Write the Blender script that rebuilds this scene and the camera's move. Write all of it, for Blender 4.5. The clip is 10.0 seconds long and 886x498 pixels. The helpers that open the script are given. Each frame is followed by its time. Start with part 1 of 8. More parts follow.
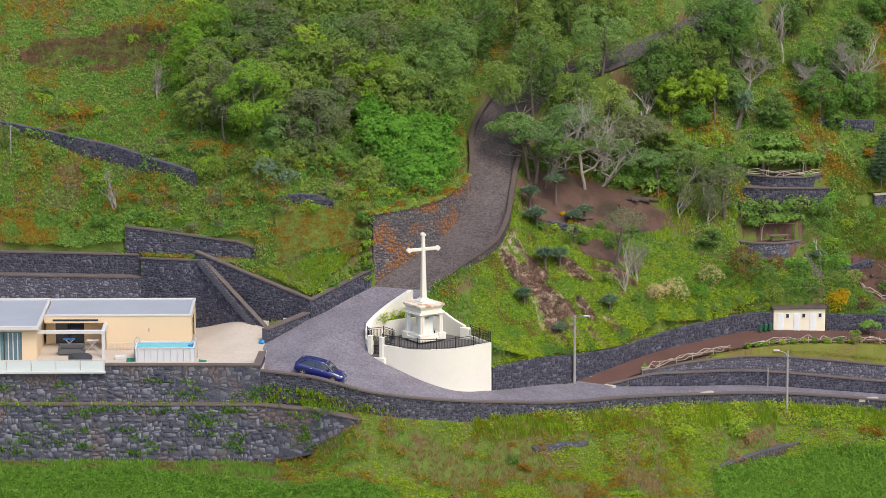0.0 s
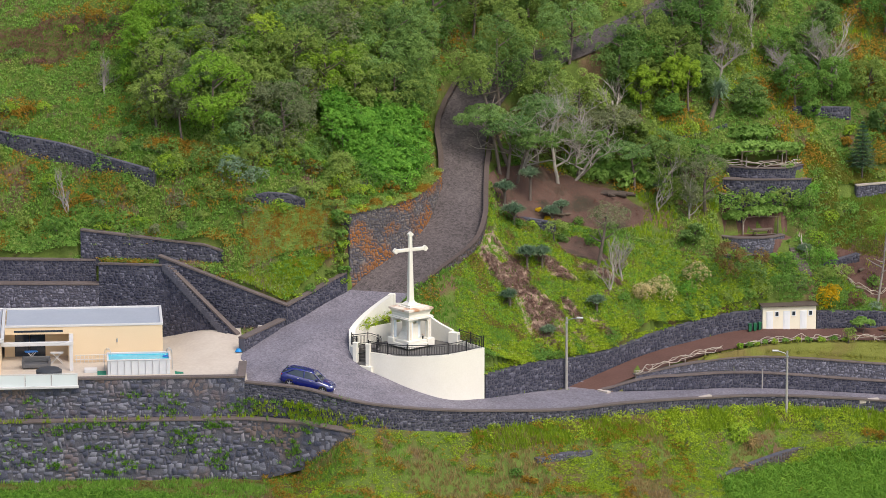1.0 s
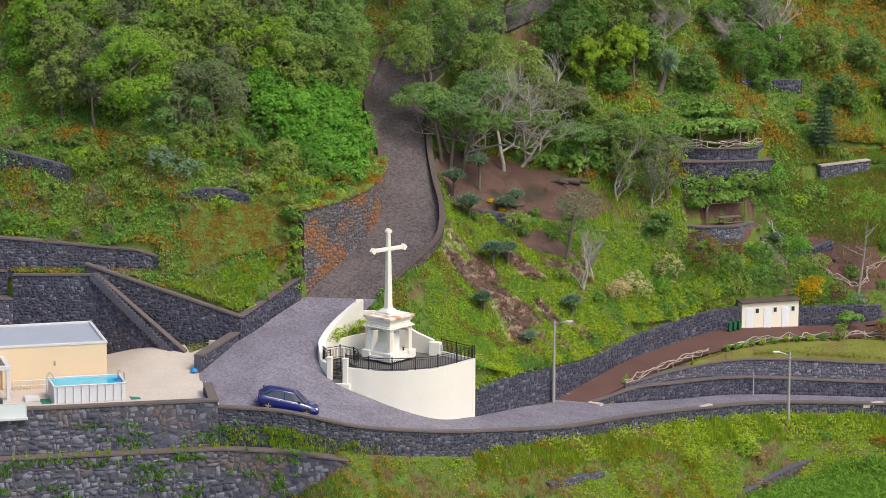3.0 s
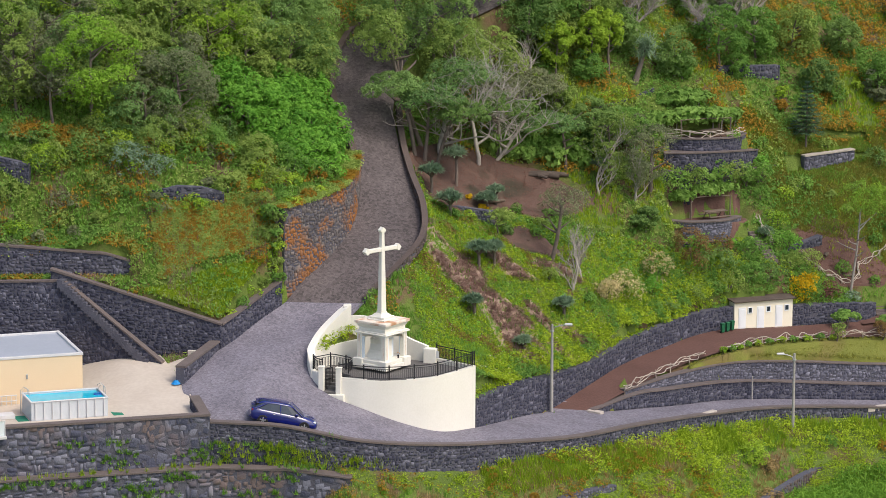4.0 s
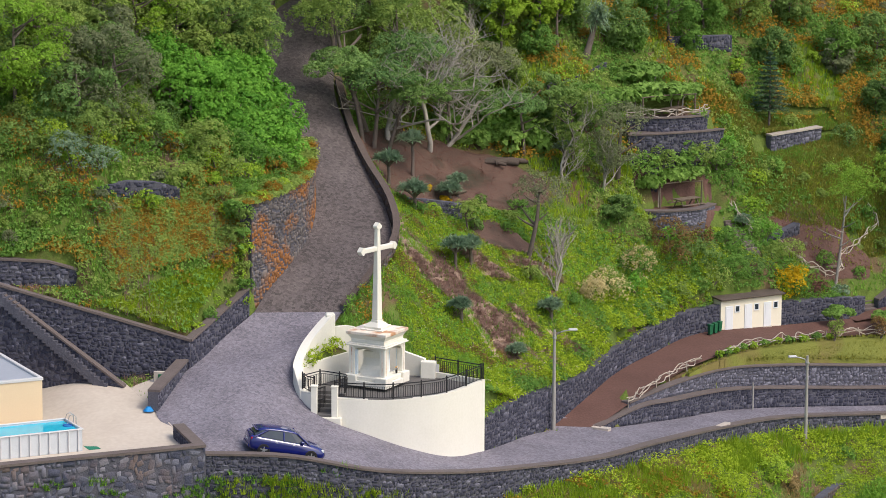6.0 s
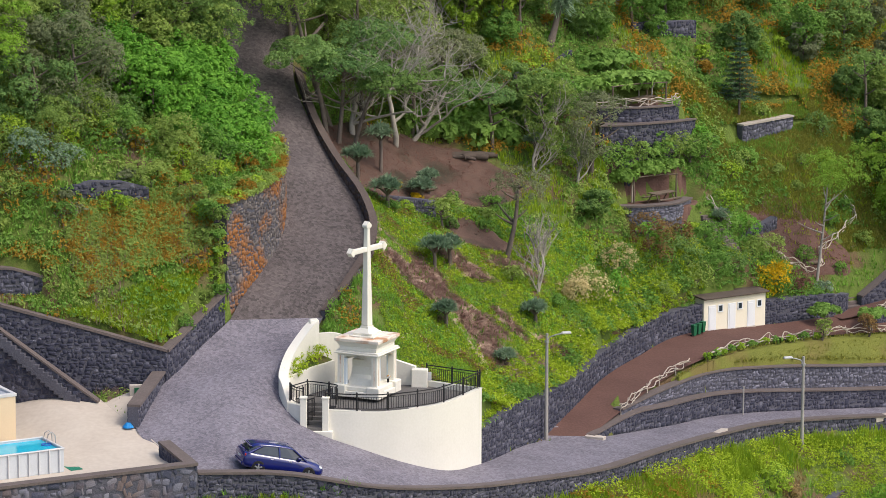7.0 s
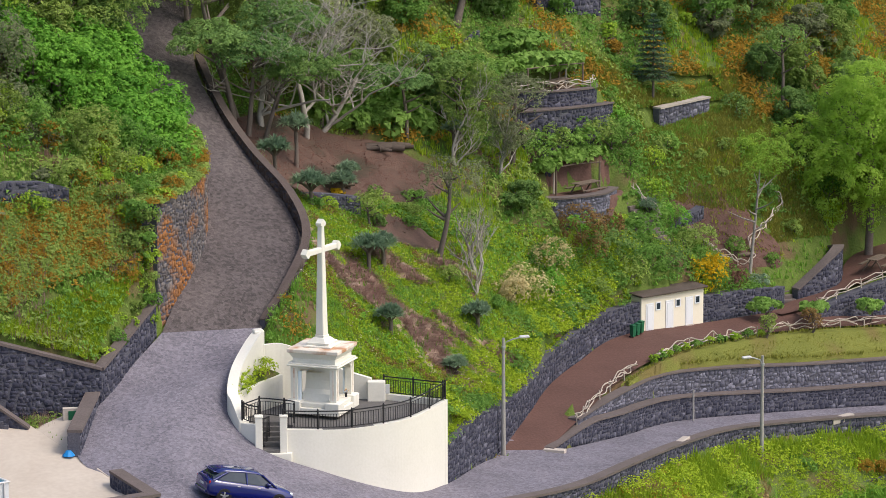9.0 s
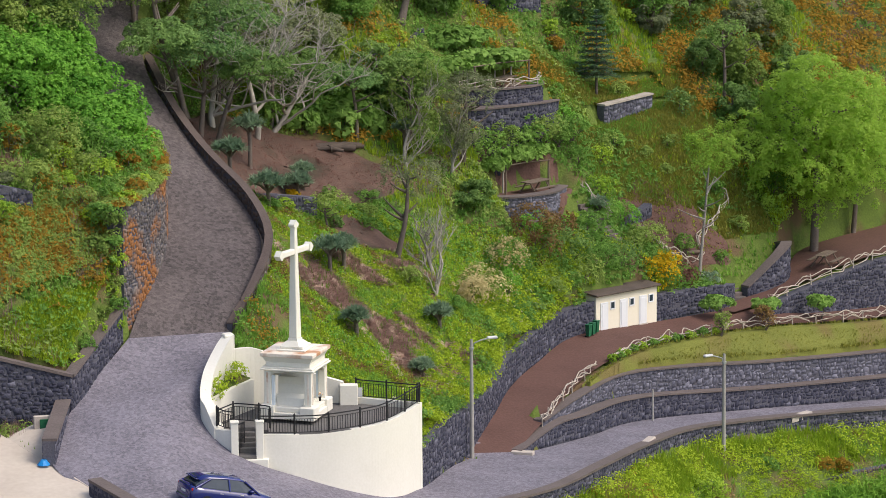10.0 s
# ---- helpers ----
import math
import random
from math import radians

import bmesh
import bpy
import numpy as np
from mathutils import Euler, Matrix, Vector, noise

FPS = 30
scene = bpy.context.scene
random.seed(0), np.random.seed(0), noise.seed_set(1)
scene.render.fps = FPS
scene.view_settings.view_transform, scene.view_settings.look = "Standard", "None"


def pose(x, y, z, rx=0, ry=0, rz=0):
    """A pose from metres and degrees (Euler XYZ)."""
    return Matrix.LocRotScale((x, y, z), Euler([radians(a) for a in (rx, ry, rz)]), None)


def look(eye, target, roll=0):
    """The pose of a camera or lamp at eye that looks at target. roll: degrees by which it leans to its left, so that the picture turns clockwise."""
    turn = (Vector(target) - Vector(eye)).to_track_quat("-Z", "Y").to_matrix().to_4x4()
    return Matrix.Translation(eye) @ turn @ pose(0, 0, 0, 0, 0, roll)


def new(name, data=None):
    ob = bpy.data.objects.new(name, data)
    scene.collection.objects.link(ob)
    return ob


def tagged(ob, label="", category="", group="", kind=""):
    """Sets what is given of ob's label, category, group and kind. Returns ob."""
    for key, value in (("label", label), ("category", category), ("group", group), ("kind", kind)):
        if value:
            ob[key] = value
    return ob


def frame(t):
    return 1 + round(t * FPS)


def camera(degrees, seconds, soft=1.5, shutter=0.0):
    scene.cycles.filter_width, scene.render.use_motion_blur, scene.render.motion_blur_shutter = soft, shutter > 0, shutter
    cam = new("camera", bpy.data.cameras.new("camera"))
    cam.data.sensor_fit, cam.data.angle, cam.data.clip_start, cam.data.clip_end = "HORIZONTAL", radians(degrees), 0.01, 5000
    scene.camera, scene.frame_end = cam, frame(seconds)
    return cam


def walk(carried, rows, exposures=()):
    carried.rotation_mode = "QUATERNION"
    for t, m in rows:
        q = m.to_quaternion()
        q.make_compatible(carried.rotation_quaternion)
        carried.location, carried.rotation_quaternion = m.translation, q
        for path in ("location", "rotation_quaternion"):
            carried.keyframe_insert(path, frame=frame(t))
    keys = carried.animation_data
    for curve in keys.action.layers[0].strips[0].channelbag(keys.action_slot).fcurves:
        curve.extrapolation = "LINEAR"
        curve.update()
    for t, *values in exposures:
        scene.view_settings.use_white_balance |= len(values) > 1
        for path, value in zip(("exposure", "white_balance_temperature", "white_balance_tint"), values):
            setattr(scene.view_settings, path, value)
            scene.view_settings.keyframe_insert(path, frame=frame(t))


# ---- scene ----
cam = camera(12.5, 10.0, soft=0.78)
PATH = [
    (0.0, look((-0.00, -329.22, 77.19), (1.00, -133.07, 38.12), -0.19)),
    (0.5, look((-13.15, -319.17, 75.64), (-3.76, -123.30, 36.34), -0.12)),
    (1.0, look((-25.39, -308.62, 73.95), (-7.68, -113.35, 34.51), -0.08)),
    (1.5, look((-36.37, -297.51, 72.05), (-10.64, -103.15, 32.56), -0.06)),
    (2.0, look((-46.29, -286.09, 69.98), (-12.75, -92.91, 30.53), 0.01)),
    (2.5, look((-55.33, -274.61, 67.87), (-14.15, -82.89, 28.50), 0.13)),
    (4.0, look((-75.77, -240.23, 62.17), (-13.90, -54.15, 22.84), 0.34)),
    (4.5, look((-81.05, -229.13, 60.20), (-12.74, -45.29, 20.99), 0.41)),
    (5.0, look((-85.64, -218.37, 58.23), (-11.17, -36.90, 19.21), 0.46)),
    (5.5, look((-89.49, -207.99, 56.27), (-9.10, -29.00, 17.54), 0.43)),
    (7.0, look((-96.84, -179.48, 51.39), (-0.33, -8.54, 13.11), 0.20)),
    (7.5, look((-98.85, -172.36, 49.95), (2.43, -4.12, 12.03), 0.04)),
    (8.0, look((-100.11, -165.64, 48.70), (5.49, -0.03, 11.01), -0.08)),
    (8.5, look((-100.86, -159.22, 47.65), (8.72, 3.80, 10.04), -0.15)),
    (9.0, look((-101.20, -153.57, 46.97), (11.85, 7.03, 9.20), -0.23)),
    (9.5, look((-102.87, -149.55, 46.47), (13.88, 8.39, 8.77), -0.31)),
    (10.0, look((-105.39, -146.65, 46.18), (15.15, 8.46, 8.61), -0.42)),
]
EXPOSURES = [(0.0, 0.46), (10.0, 0.46)]
walk(cam, PATH, EXPOSURES)

# ---- world, sun ----
world = bpy.data.worlds.new("sky")
scene.world = world
world.use_nodes = True
wn = world.node_tree
sky = wn.nodes.new("ShaderNodeTexSky")
sky.sky_type = "NISHITA"
sky.sun_disc = False
sky.sun_elevation = radians(52)
sky.sun_rotation = radians(150)
sky.air_density = 1.0
sky.dust_density = 4.0
wn.links.new(sky.outputs[0], wn.nodes["Background"].inputs[0])
wn.nodes["Background"].inputs[1].default_value = 0.15
sun = new("sun", bpy.data.lights.new("sun", "SUN"))
sun.data.energy = 1.0
sun.data.angle = radians(20)
sun.data.color = (1.0, 0.94, 0.84)
sun.matrix_world = look((45, -70, 120), (0, 0, 0))

# ---- materials ----


def mat(name, c1, c2, rough=0.85, scale=4.0, bump=0.3, fine=None, metal=0.0, per_piece=0.0, per_object=0.0, c3=None, spread=0.5, spec=0.3, skew=0.0, cells=0.0, patch=0.52):
    """Two colours mixed by coarse and fine noise, an optional third in patches, with bump."""
    m = bpy.data.materials.new(name)
    m.use_nodes = True
    nt = m.node_tree
    n, l = nt.nodes, nt.links
    bsdf = n["Principled BSDF"]
    bsdf.inputs["Roughness"].default_value = rough
    bsdf.inputs["Metallic"].default_value = metal
    bsdf.inputs["Specular IOR Level"].default_value = spec
    geo = n.new("ShaderNodeNewGeometry")
    big = n.new("ShaderNodeTexNoise")
    big.inputs["Scale"].default_value = scale
    big.inputs["Detail"].default_value = 4
    small = n.new("ShaderNodeTexNoise")
    small.inputs["Scale"].default_value = fine or scale * 9
    small.inputs["Detail"].default_value = 3
    for t in (big, small):
        l.new(geo.outputs["Position"], t.inputs["Vector"])
    add = n.new("ShaderNodeMath")
    add.operation = "ADD"
    l.new(big.outputs["Fac"], add.inputs[0])
    l.new(small.outputs["Fac"], add.inputs[1])
    last = add
    for on, out in ((per_piece, geo.outputs["Random Per Island"]), (per_object, None)):
        if on:
            if out is None:
                out = n.new("ShaderNodeObjectInfo").outputs["Random"]
            if skew:
                pw = n.new("ShaderNodeMath")
                pw.operation = "POWER"
                l.new(out, pw.inputs[0])
                pw.inputs[1].default_value = skew
                out = pw.outputs[0]
            s = n.new("ShaderNodeMath")
            s.operation = "MULTIPLY_ADD"
            l.new(out, s.inputs[0])
            s.inputs[1].default_value = on
            l.new(last.outputs[0], s.inputs[2])
            o = n.new("ShaderNodeMath")
            o.operation = "SUBTRACT"
            l.new(s.outputs[0], o.inputs[0])
            o.inputs[1].default_value = on / 2
            last = o
    if cells:
        vo = n.new("ShaderNodeTexVoronoi")
        vo.inputs["Scale"].default_value = cells
        l.new(geo.outputs["Position"], vo.inputs["Vector"])
        sep = n.new("ShaderNodeSeparateColor")
        l.new(vo.outputs["Color"], sep.inputs[0])
        ca = n.new("ShaderNodeMath")
        ca.operation = "MULTIPLY_ADD"
        l.new(sep.outputs[0], ca.inputs[0])
        ca.inputs[1].default_value = 0.7
        l.new(last.outputs[0], ca.inputs[2])
        cb = n.new("ShaderNodeMath")
        cb.operation = "SUBTRACT"
        l.new(ca.outputs[0], cb.inputs[0])
        cb.inputs[1].default_value = 0.35
        last = cb
    ramp = n.new("ShaderNodeMapRange")
    ramp.inputs["From Min"].default_value = 1.0 - spread
    ramp.inputs["From Max"].default_value = 1.0 + spread
    l.new(last.outputs[0], ramp.inputs["Value"])
    mix = n.new("ShaderNodeMix")
    mix.data_type = "RGBA"
    mix.inputs[6].default_value = (*c1, 1)
    mix.inputs[7].default_value = (*c2, 1)
    l.new(ramp.outputs[0], mix.inputs[0])
    col = mix.outputs[2]
    if c3:
        third = n.new("ShaderNodeTexNoise")
        third.inputs["Scale"].default_value = scale * 0.45
        third.inputs["Detail"].default_value = 5
        l.new(geo.outputs["Position"], third.inputs["Vector"])
        r3 = n.new("ShaderNodeMapRange")
        r3.inputs["From Min"].default_value = patch
        r3.inputs["From Max"].default_value = patch + 0.12
        l.new(third.outputs["Fac"], r3.inputs["Value"])
        mix3 = n.new("ShaderNodeMix")
        mix3.data_type = "RGBA"
        mix3.inputs[7].default_value = (*c3, 1)
        l.new(r3.outputs[0], mix3.inputs[0])
        l.new(col, mix3.inputs[6])
        col = mix3.outputs[2]
    l.new(col, bsdf.inputs["Base Color"])
    if bump:
        b = n.new("ShaderNodeBump")
        b.inputs["Strength"].default_value = bump
        b.inputs["Distance"].default_value = 0.05
        l.new(small.outputs["Fac"], b.inputs["Height"])
        l.new(b.outputs[0], bsdf.inputs["Normal"])
    return m


def leafmat(name, c1, c2, c3=None, thin=0.46):
    """Leaf colours that also let light through."""
    c1, c2 = [(min(a * 1.05, 0.85), b, c * 1.12) for a, b, c in (c1, c2)]
    m = mat(name, c1, c2, rough=0.7, scale=1.3, fine=5, bump=0, per_piece=0.4, per_object=0.5, c3=c3, spec=0.12, spread=0.5)
    nt = m.node_tree
    bsdf, out = nt.nodes["Principled BSDF"], nt.nodes["Material Output"]
    tr = nt.nodes.new("ShaderNodeBsdfTranslucent")
    nt.links.new(bsdf.inputs["Base Color"].links[0].from_socket, tr.inputs["Color"])
    mix = nt.nodes.new("ShaderNodeMixShader")
    mix.inputs[0].default_value = thin
    nt.links.new(bsdf.outputs[0], mix.inputs[1])
    nt.links.new(tr.outputs[0], mix.inputs[2])
    nt.links.new(mix.outputs[0], out.inputs[0])
    return m


M_SOIL = mat("soil_and_moss", (0.07, 0.105, 0.018), (0.125, 0.18, 0.028), scale=0.8, fine=9, c3=(0.13, 0.085, 0.045), bump=0.9, spread=0.35)
M_COBBLE = mat("grey_cobbles", (0.125, 0.115, 0.14), (0.25, 0.232, 0.272), rough=0.8, scale=0.5, fine=16, bump=0.7, cells=8.5, spread=0.46)
M_DIRT = mat("brown_cobbles", (0.046, 0.039, 0.040), (0.160, 0.134, 0.132), scale=0.35, fine=13, bump=1.0, cells=6.5, spread=0.62)
M_RED = mat("red_scoria", (0.082, 0.042, 0.034), (0.145, 0.076, 0.061), scale=0.5, fine=8, bump=0.4)
M_STONE = mat("basalt_stone", (0.047, 0.048, 0.074), (0.215, 0.212, 0.268), rough=0.85, scale=1.2, fine=14, bump=0.5, per_piece=1.3, per_object=1.2, skew=3.4, spread=0.85)
M_FIELDSTONE = mat("mixed_field_stone", (0.060, 0.065, 0.100), (0.245, 0.245, 0.30), rough=0.85, scale=0.6, fine=12, bump=0.5, per_piece=1.5, skew=1.9, spread=0.8, c3=(0.165, 0.125, 0.12))
M_RUST = mat("basalt_with_orange_lichen", (0.06, 0.055, 0.062), (0.23, 0.20, 0.19), scale=0.75, fine=7, bump=0.6, per_piece=0.9, skew=1.6, c3=(0.29, 0.125, 0.045), spread=0.8, patch=0.43)
M_FIELDPIECE = mat("mixed_field_stone_piece", (0.060, 0.065, 0.100), (0.245, 0.245, 0.30), rough=0.85, scale=0.6, fine=12, bump=0.5, per_object=1.5, skew=1.9, spread=0.8, c3=(0.165, 0.125, 0.12))
M_PARAPET = mat("brown_grey_stone", (0.06, 0.046, 0.042), (0.16, 0.122, 0.108), scale=1.2, fine=12, bump=0.5, per_piece=1.0, skew=1.6, spread=0.8)
M_MORTAR = mat("grey_mortar", (0.058, 0.058, 0.078), (0.13, 0.128, 0.155), scale=1.5, fine=12, bump=0.6)
M_CAP = mat("grey_brown_cap", (0.105, 0.084, 0.078), (0.175, 0.143, 0.135), scale=0.8, fine=10, bump=0.3)
M_WHITE = mat("white_limewash", (0.74, 0.71, 0.62), (0.83, 0.80, 0.72), rough=0.8, scale=0.7, fine=9, bump=0.1)
M_GREYTOP = mat("terrace_floor", (0.10, 0.095, 0.09), (0.17, 0.16, 0.155), scale=0.8, fine=10, bump=0.2)
M_BLACK = mat("black_iron", (0.012, 0.012, 0.014), (0.03, 0.03, 0.032), rough=0.5, scale=3, bump=0.05)
M_CREAM = mat("cream_plaster", (0.70, 0.55, 0.36), (0.75, 0.60, 0.41), rough=0.85, scale=0.5, fine=12, bump=0.08)
M_ROOF = mat("grey_roof_membrane", (0.33, 0.36, 0.42), (0.40, 0.43, 0.49), rough=0.6, scale=0.6, fine=6, bump=0.05)
M_PAVE = mat("pale_paving", (0.47, 0.40, 0.335), (0.59, 0.525, 0.45), rough=0.75, scale=0.5, fine=4, bump=0.1)


# ---- mesh helpers ----
def mesh_from(name, verts, faces, materials=()):
    me = bpy.data.meshes.new(name)
    verts = np.asarray(verts, np.float32)
    if isinstance(faces, np.ndarray):
        k = faces.shape[1]
        me.vertices.add(len(verts))
        me.vertices.foreach_set("co", verts.ravel())
        me.loops.add(faces.size)
        me.loops.foreach_set("vertex_index", faces.ravel().astype(np.int32))
        me.polygons.add(len(faces))
        me.polygons.foreach_set("loop_start", np.arange(0, faces.size, k, dtype=np.int32))
        me.update(calc_edges=True)
    else:
        me.from_pydata([tuple(v) for v in verts.tolist()], [], faces)
        me.update()
    for m in materials:
        me.materials.append(m)
    return me


def thing(name, label, category, at=(0, 0, 0), rz=0.0, group="", kind=""):
    """An empty at its base that carries parts."""
    ob = new(name)
    ob.matrix_basis = pose(*at, 0, 0, rz)
    ob.empty_display_size = 0.2
    return tagged(ob, label, category, group, kind)


def part(name, me, material=None, parent=None, label="", smooth=False):
    """Links a mesh or a bmesh as one object under a thing or a part."""
    if isinstance(me, bmesh.types.BMesh):
        bm = me
        me = bpy.data.meshes.new(name)
        bmesh.ops.recalc_face_normals(bm, faces=bm.faces)
        bm.to_mesh(me)
        bm.free()
    if material and not me.materials:
        me.materials.append(material)
    if smooth:
        me.polygons.foreach_set("use_smooth", [True] * len(me.polygons))
    ob = new(name, me)
    if parent:
        ob.parent = parent
    if label:
        tagged(ob, label)
    return ob


def box(x0, x1, y0, y1, z0, z1, bevel=0.0, bm=None, m=None):
    """A box, bevelled if asked, added to a bmesh."""
    own = bmesh.new()
    bmesh.ops.create_cube(own, size=1)
    bmesh.ops.transform(own, verts=own.verts, matrix=Matrix.Translation(((x0 + x1) / 2, (y0 + y1) / 2, (z0 + z1) / 2)) @ Matrix.Diagonal((x1 - x0, y1 - y0, z1 - z0, 1)))
    if bevel:
        bmesh.ops.bevel(own, geom=own.edges[:], offset=bevel, segments=1, affect="EDGES", profile=0.5)
    return merge(own, bm, m)


def merge(own, bm=None, m=None):
    if m is not None:
        bmesh.ops.transform(own, verts=own.verts, matrix=m)
    if bm is None:
        return own
    tmp = bpy.data.meshes.new("tmp")
    own.to_mesh(tmp)
    own.free()
    bm.from_mesh(tmp)
    bpy.data.meshes.remove(tmp)
    return bm


def prism(outline, z0, z1, bm=None, m=None, bevel=0.0):
    """An upright prism on a plan outline; z0 and z1 may be lists."""
    own = bmesh.new()
    k = len(outline)
    lo = [own.verts.new((p[0], p[1], z0[i] if isinstance(z0, (list, tuple)) else z0)) for i, p in enumerate(outline)]
    hi = [own.verts.new((p[0], p[1], z1[i] if isinstance(z1, (list, tuple)) else z1)) for i, p in enumerate(outline)]
    own.faces.new(hi)
    own.faces.new(lo[::-1])
    for i in range(k):
        own.faces.new((lo[i], lo[(i + 1) % k], hi[(i + 1) % k], hi[i]))
    if bevel:
        bmesh.ops.recalc_face_normals(own, faces=own.faces)
        bmesh.ops.bevel(own, geom=own.edges[:], offset=bevel, segments=1, affect="EDGES", profile=0.5)
    return merge(own, bm, m)


def cylinder(r0, r1, z0, z1, sides=12, bm=None, m=None):
    own = bmesh.new()
    bmesh.ops.create_cone(own, cap_ends=True, segments=sides, radius1=r0, radius2=r1, depth=z1 - z0)
    bmesh.ops.transform(own, verts=own.verts, matrix=Matrix.Translation((0, 0, (z0 + z1) / 2)))
    return merge(own, bm, m)


def tube(points, radii, sides=6):
    """Vertices and quads of a tapered tube along points."""
    p = np.asarray(points, float)
    r = np.broadcast_to(np.asarray(radii, float), (len(p),))
    d = np.gradient(p, axis=0)
    d /= np.linalg.norm(d, axis=1)[:, None] + 1e-9
    ref = np.where(np.abs(d[:, 2:3]) > 0.9, [[1.0, 0, 0]], [[0, 0, 1.0]])
    a = np.cross(d, ref)
    a /= np.linalg.norm(a, axis=1)[:, None] + 1e-9
    b = np.cross(d, a)
    t = np.linspace(0, 2 * np.pi, sides, endpoint=False)
    v = p[:, None] + r[:, None, None] * (np.cos(t)[None, :, None] * a[:, None] + np.sin(t)[None, :, None] * b[:, None])
    i = np.arange(len(p) - 1)[:, None] * sides
    j = np.arange(sides)[None]
    k = (j + 1) % sides
    f = np.stack([i + j, i + k, i + sides + k, i + sides + j], -1).reshape(-1, 4)
    return v.reshape(-1, 3), f


def joined(pieces):
    """Joins lists of (verts, quads)."""
    vs, fs, n = [], [], 0
    for v, f in pieces:
        vs.append(v)
        fs.append(f + n)
        n += len(v)
    return np.concatenate(vs), np.concatenate(fs)


def spline(rows, steps):
    """Catmull-Rom through rows of any width."""
    p = np.asarray(rows, float)
    q = np.vstack([2 * p[0] - p[1], p, 2 * p[-1] - p[-2]])
    out = []
    for i in range(len(p) - 1):
        a, b, c, d = q[i : i + 4]
        for s in np.arange(steps) / steps:
            out.append(0.5 * (2 * b + (c - a) * s + (2 * a - 5 * b + 4 * c - d) * s**2 + (3 * b - a - 3 * c + d) * s**3))
    out.append(p[-1])
    return np.array(out)


# ---- the lie of the land ----
HX = [-30, -20, -12, -5, 3, 10, 18, 26, 34, 42, 55]
HY = [2, 5, 8, 12, 16, 20, 25, 32, 45]
HILL = [
    [3, 3, 3, 4, 4, 1.9, 0, -1, -2, -3, -4],
    [6, 6, 6.9, 7.3, 6, 3.4, 0.6, 0, -1, -2.2, -3],
    [7, 8.6, 9.4, 11.2, 8.8, 5.4, 2.2, 1.0, 0, -1.2, -2.0],
    [8.7, 11.0, 15.0, 14.4, 12.4, 8.0, 5.2, 1.6, 0.2, -0.4, -0.8],
    [11.4, 16.2, 16.8, 15.8, 13.8, 10.2, 7.8, 5, 3.4, 1.5, 1.3],
    [16.6, 18.4, 18.8, 17.8, 15, 12, 9.8, 9, 7.0, 3.7, 3.0],
    [19.4, 21.3, 21.8, 20.8, 18, 15.2, 13.0, 13.0, 11.6, 9.6, 8.5],
    [23.6, 25.2, 26, 25.5, 23, 20.5, 20.8, 20.2, 17.6, 15.2, 14],
    [32, 34.4, 35, 35, 33, 31, 30.5, 30, 28, 26, 24],
]


def pchip_rows(xs, table, at):
    """Smooth, monotone interpolation along the last axis."""
    xs, table = np.asarray(xs, float), np.asarray(table, float)
    at = np.clip(at, xs[0], xs[-1])
    h = np.diff(xs)
    s = np.diff(table, axis=-1) / h
    m = np.zeros_like(table)
    same = s[..., 1:] * s[..., :-1] > 0
    m[..., 1:-1] = np.where(same, 2 * s[..., 1:] * s[..., :-1] / np.where(same, s[..., 1:] + s[..., :-1], 1), 0)
    m[..., 0], m[..., -1] = s[..., 0], s[..., -1]
    i = np.clip(np.searchsorted(xs, at, side="right") - 1, 0, len(xs) - 2)
    t = (at - xs[i]) / h[i]
    return i, t, h[i], m


def hill(x, y):
    x, y = np.atleast_1d(x).astype(float), np.atleast_1d(y).astype(float)
    table = np.asarray(HILL, float)
    i, t, h, m = pchip_rows(HX, table, x)
    cols = table[:, i] * (2 * t**3 - 3 * t**2 + 1) + m[:, i] * h * (t**3 - 2 * t**2 + t) + table[:, i + 1] * (3 * t**2 - 2 * t**3) + m[:, i + 1] * h * (t**3 - t**2)
    cols = cols.T
    i, t, h, m = pchip_rows(HY, cols, y)
    r = np.arange(len(x))
    z = cols[r, i] * (2 * t**3 - 3 * t**2 + 1) + m[r, i] * h * (t**3 - 2 * t**2 + t) + cols[r, i + 1] * (3 * t**2 - 2 * t**3) + m[r, i + 1] * h * (t**3 - t**2)
    return z


# road sections: outer edge x, y, z and inner edge x, y, z
ROAD = [
    (64, 8.6, -5.6, 63.5, 11.9, -5.6), (50, 7.6, -4.4, 49.5, 10.9, -4.4), (39.5, 7.4, -3.4, 39, 10.6, -3.4),
    (30.2, 6.3, -2.5, 29, 9.5, -2.4), (23.8, 3.0, -1.75, 22.4, 6.0, -1.6), (17.1, -1.4, -0.95, 15.6, 3.1, -0.9),
    (11.7, -4.2, -0.7, 11.4, 2.3, -0.5), (6, -6.5, -0.2, 5.7, -2.0, 0), (1, -8.3, 0.3, 2.2, -3.4, 0.45),
    (-4.3, -9.0, 0.95, -3.2, -2.4, 2.4), (-9, -7.9, 1.9, -4.6, -0.9, 3.3), (-13.3, -6.6, 2.6, -4.4, 0.7, 4.1),
    (-13.2, -3.4, 3.0, -3.5, 2.2, 5.0), (-13, 0.3, 3.7, -2.0, 3.5, 5.8), (-9.3, 4.3, 4.9, -0.4, 5.0, 6.3), (-4.2, 7.4, 6.9, 0.8, 6.4, 6.7),
]
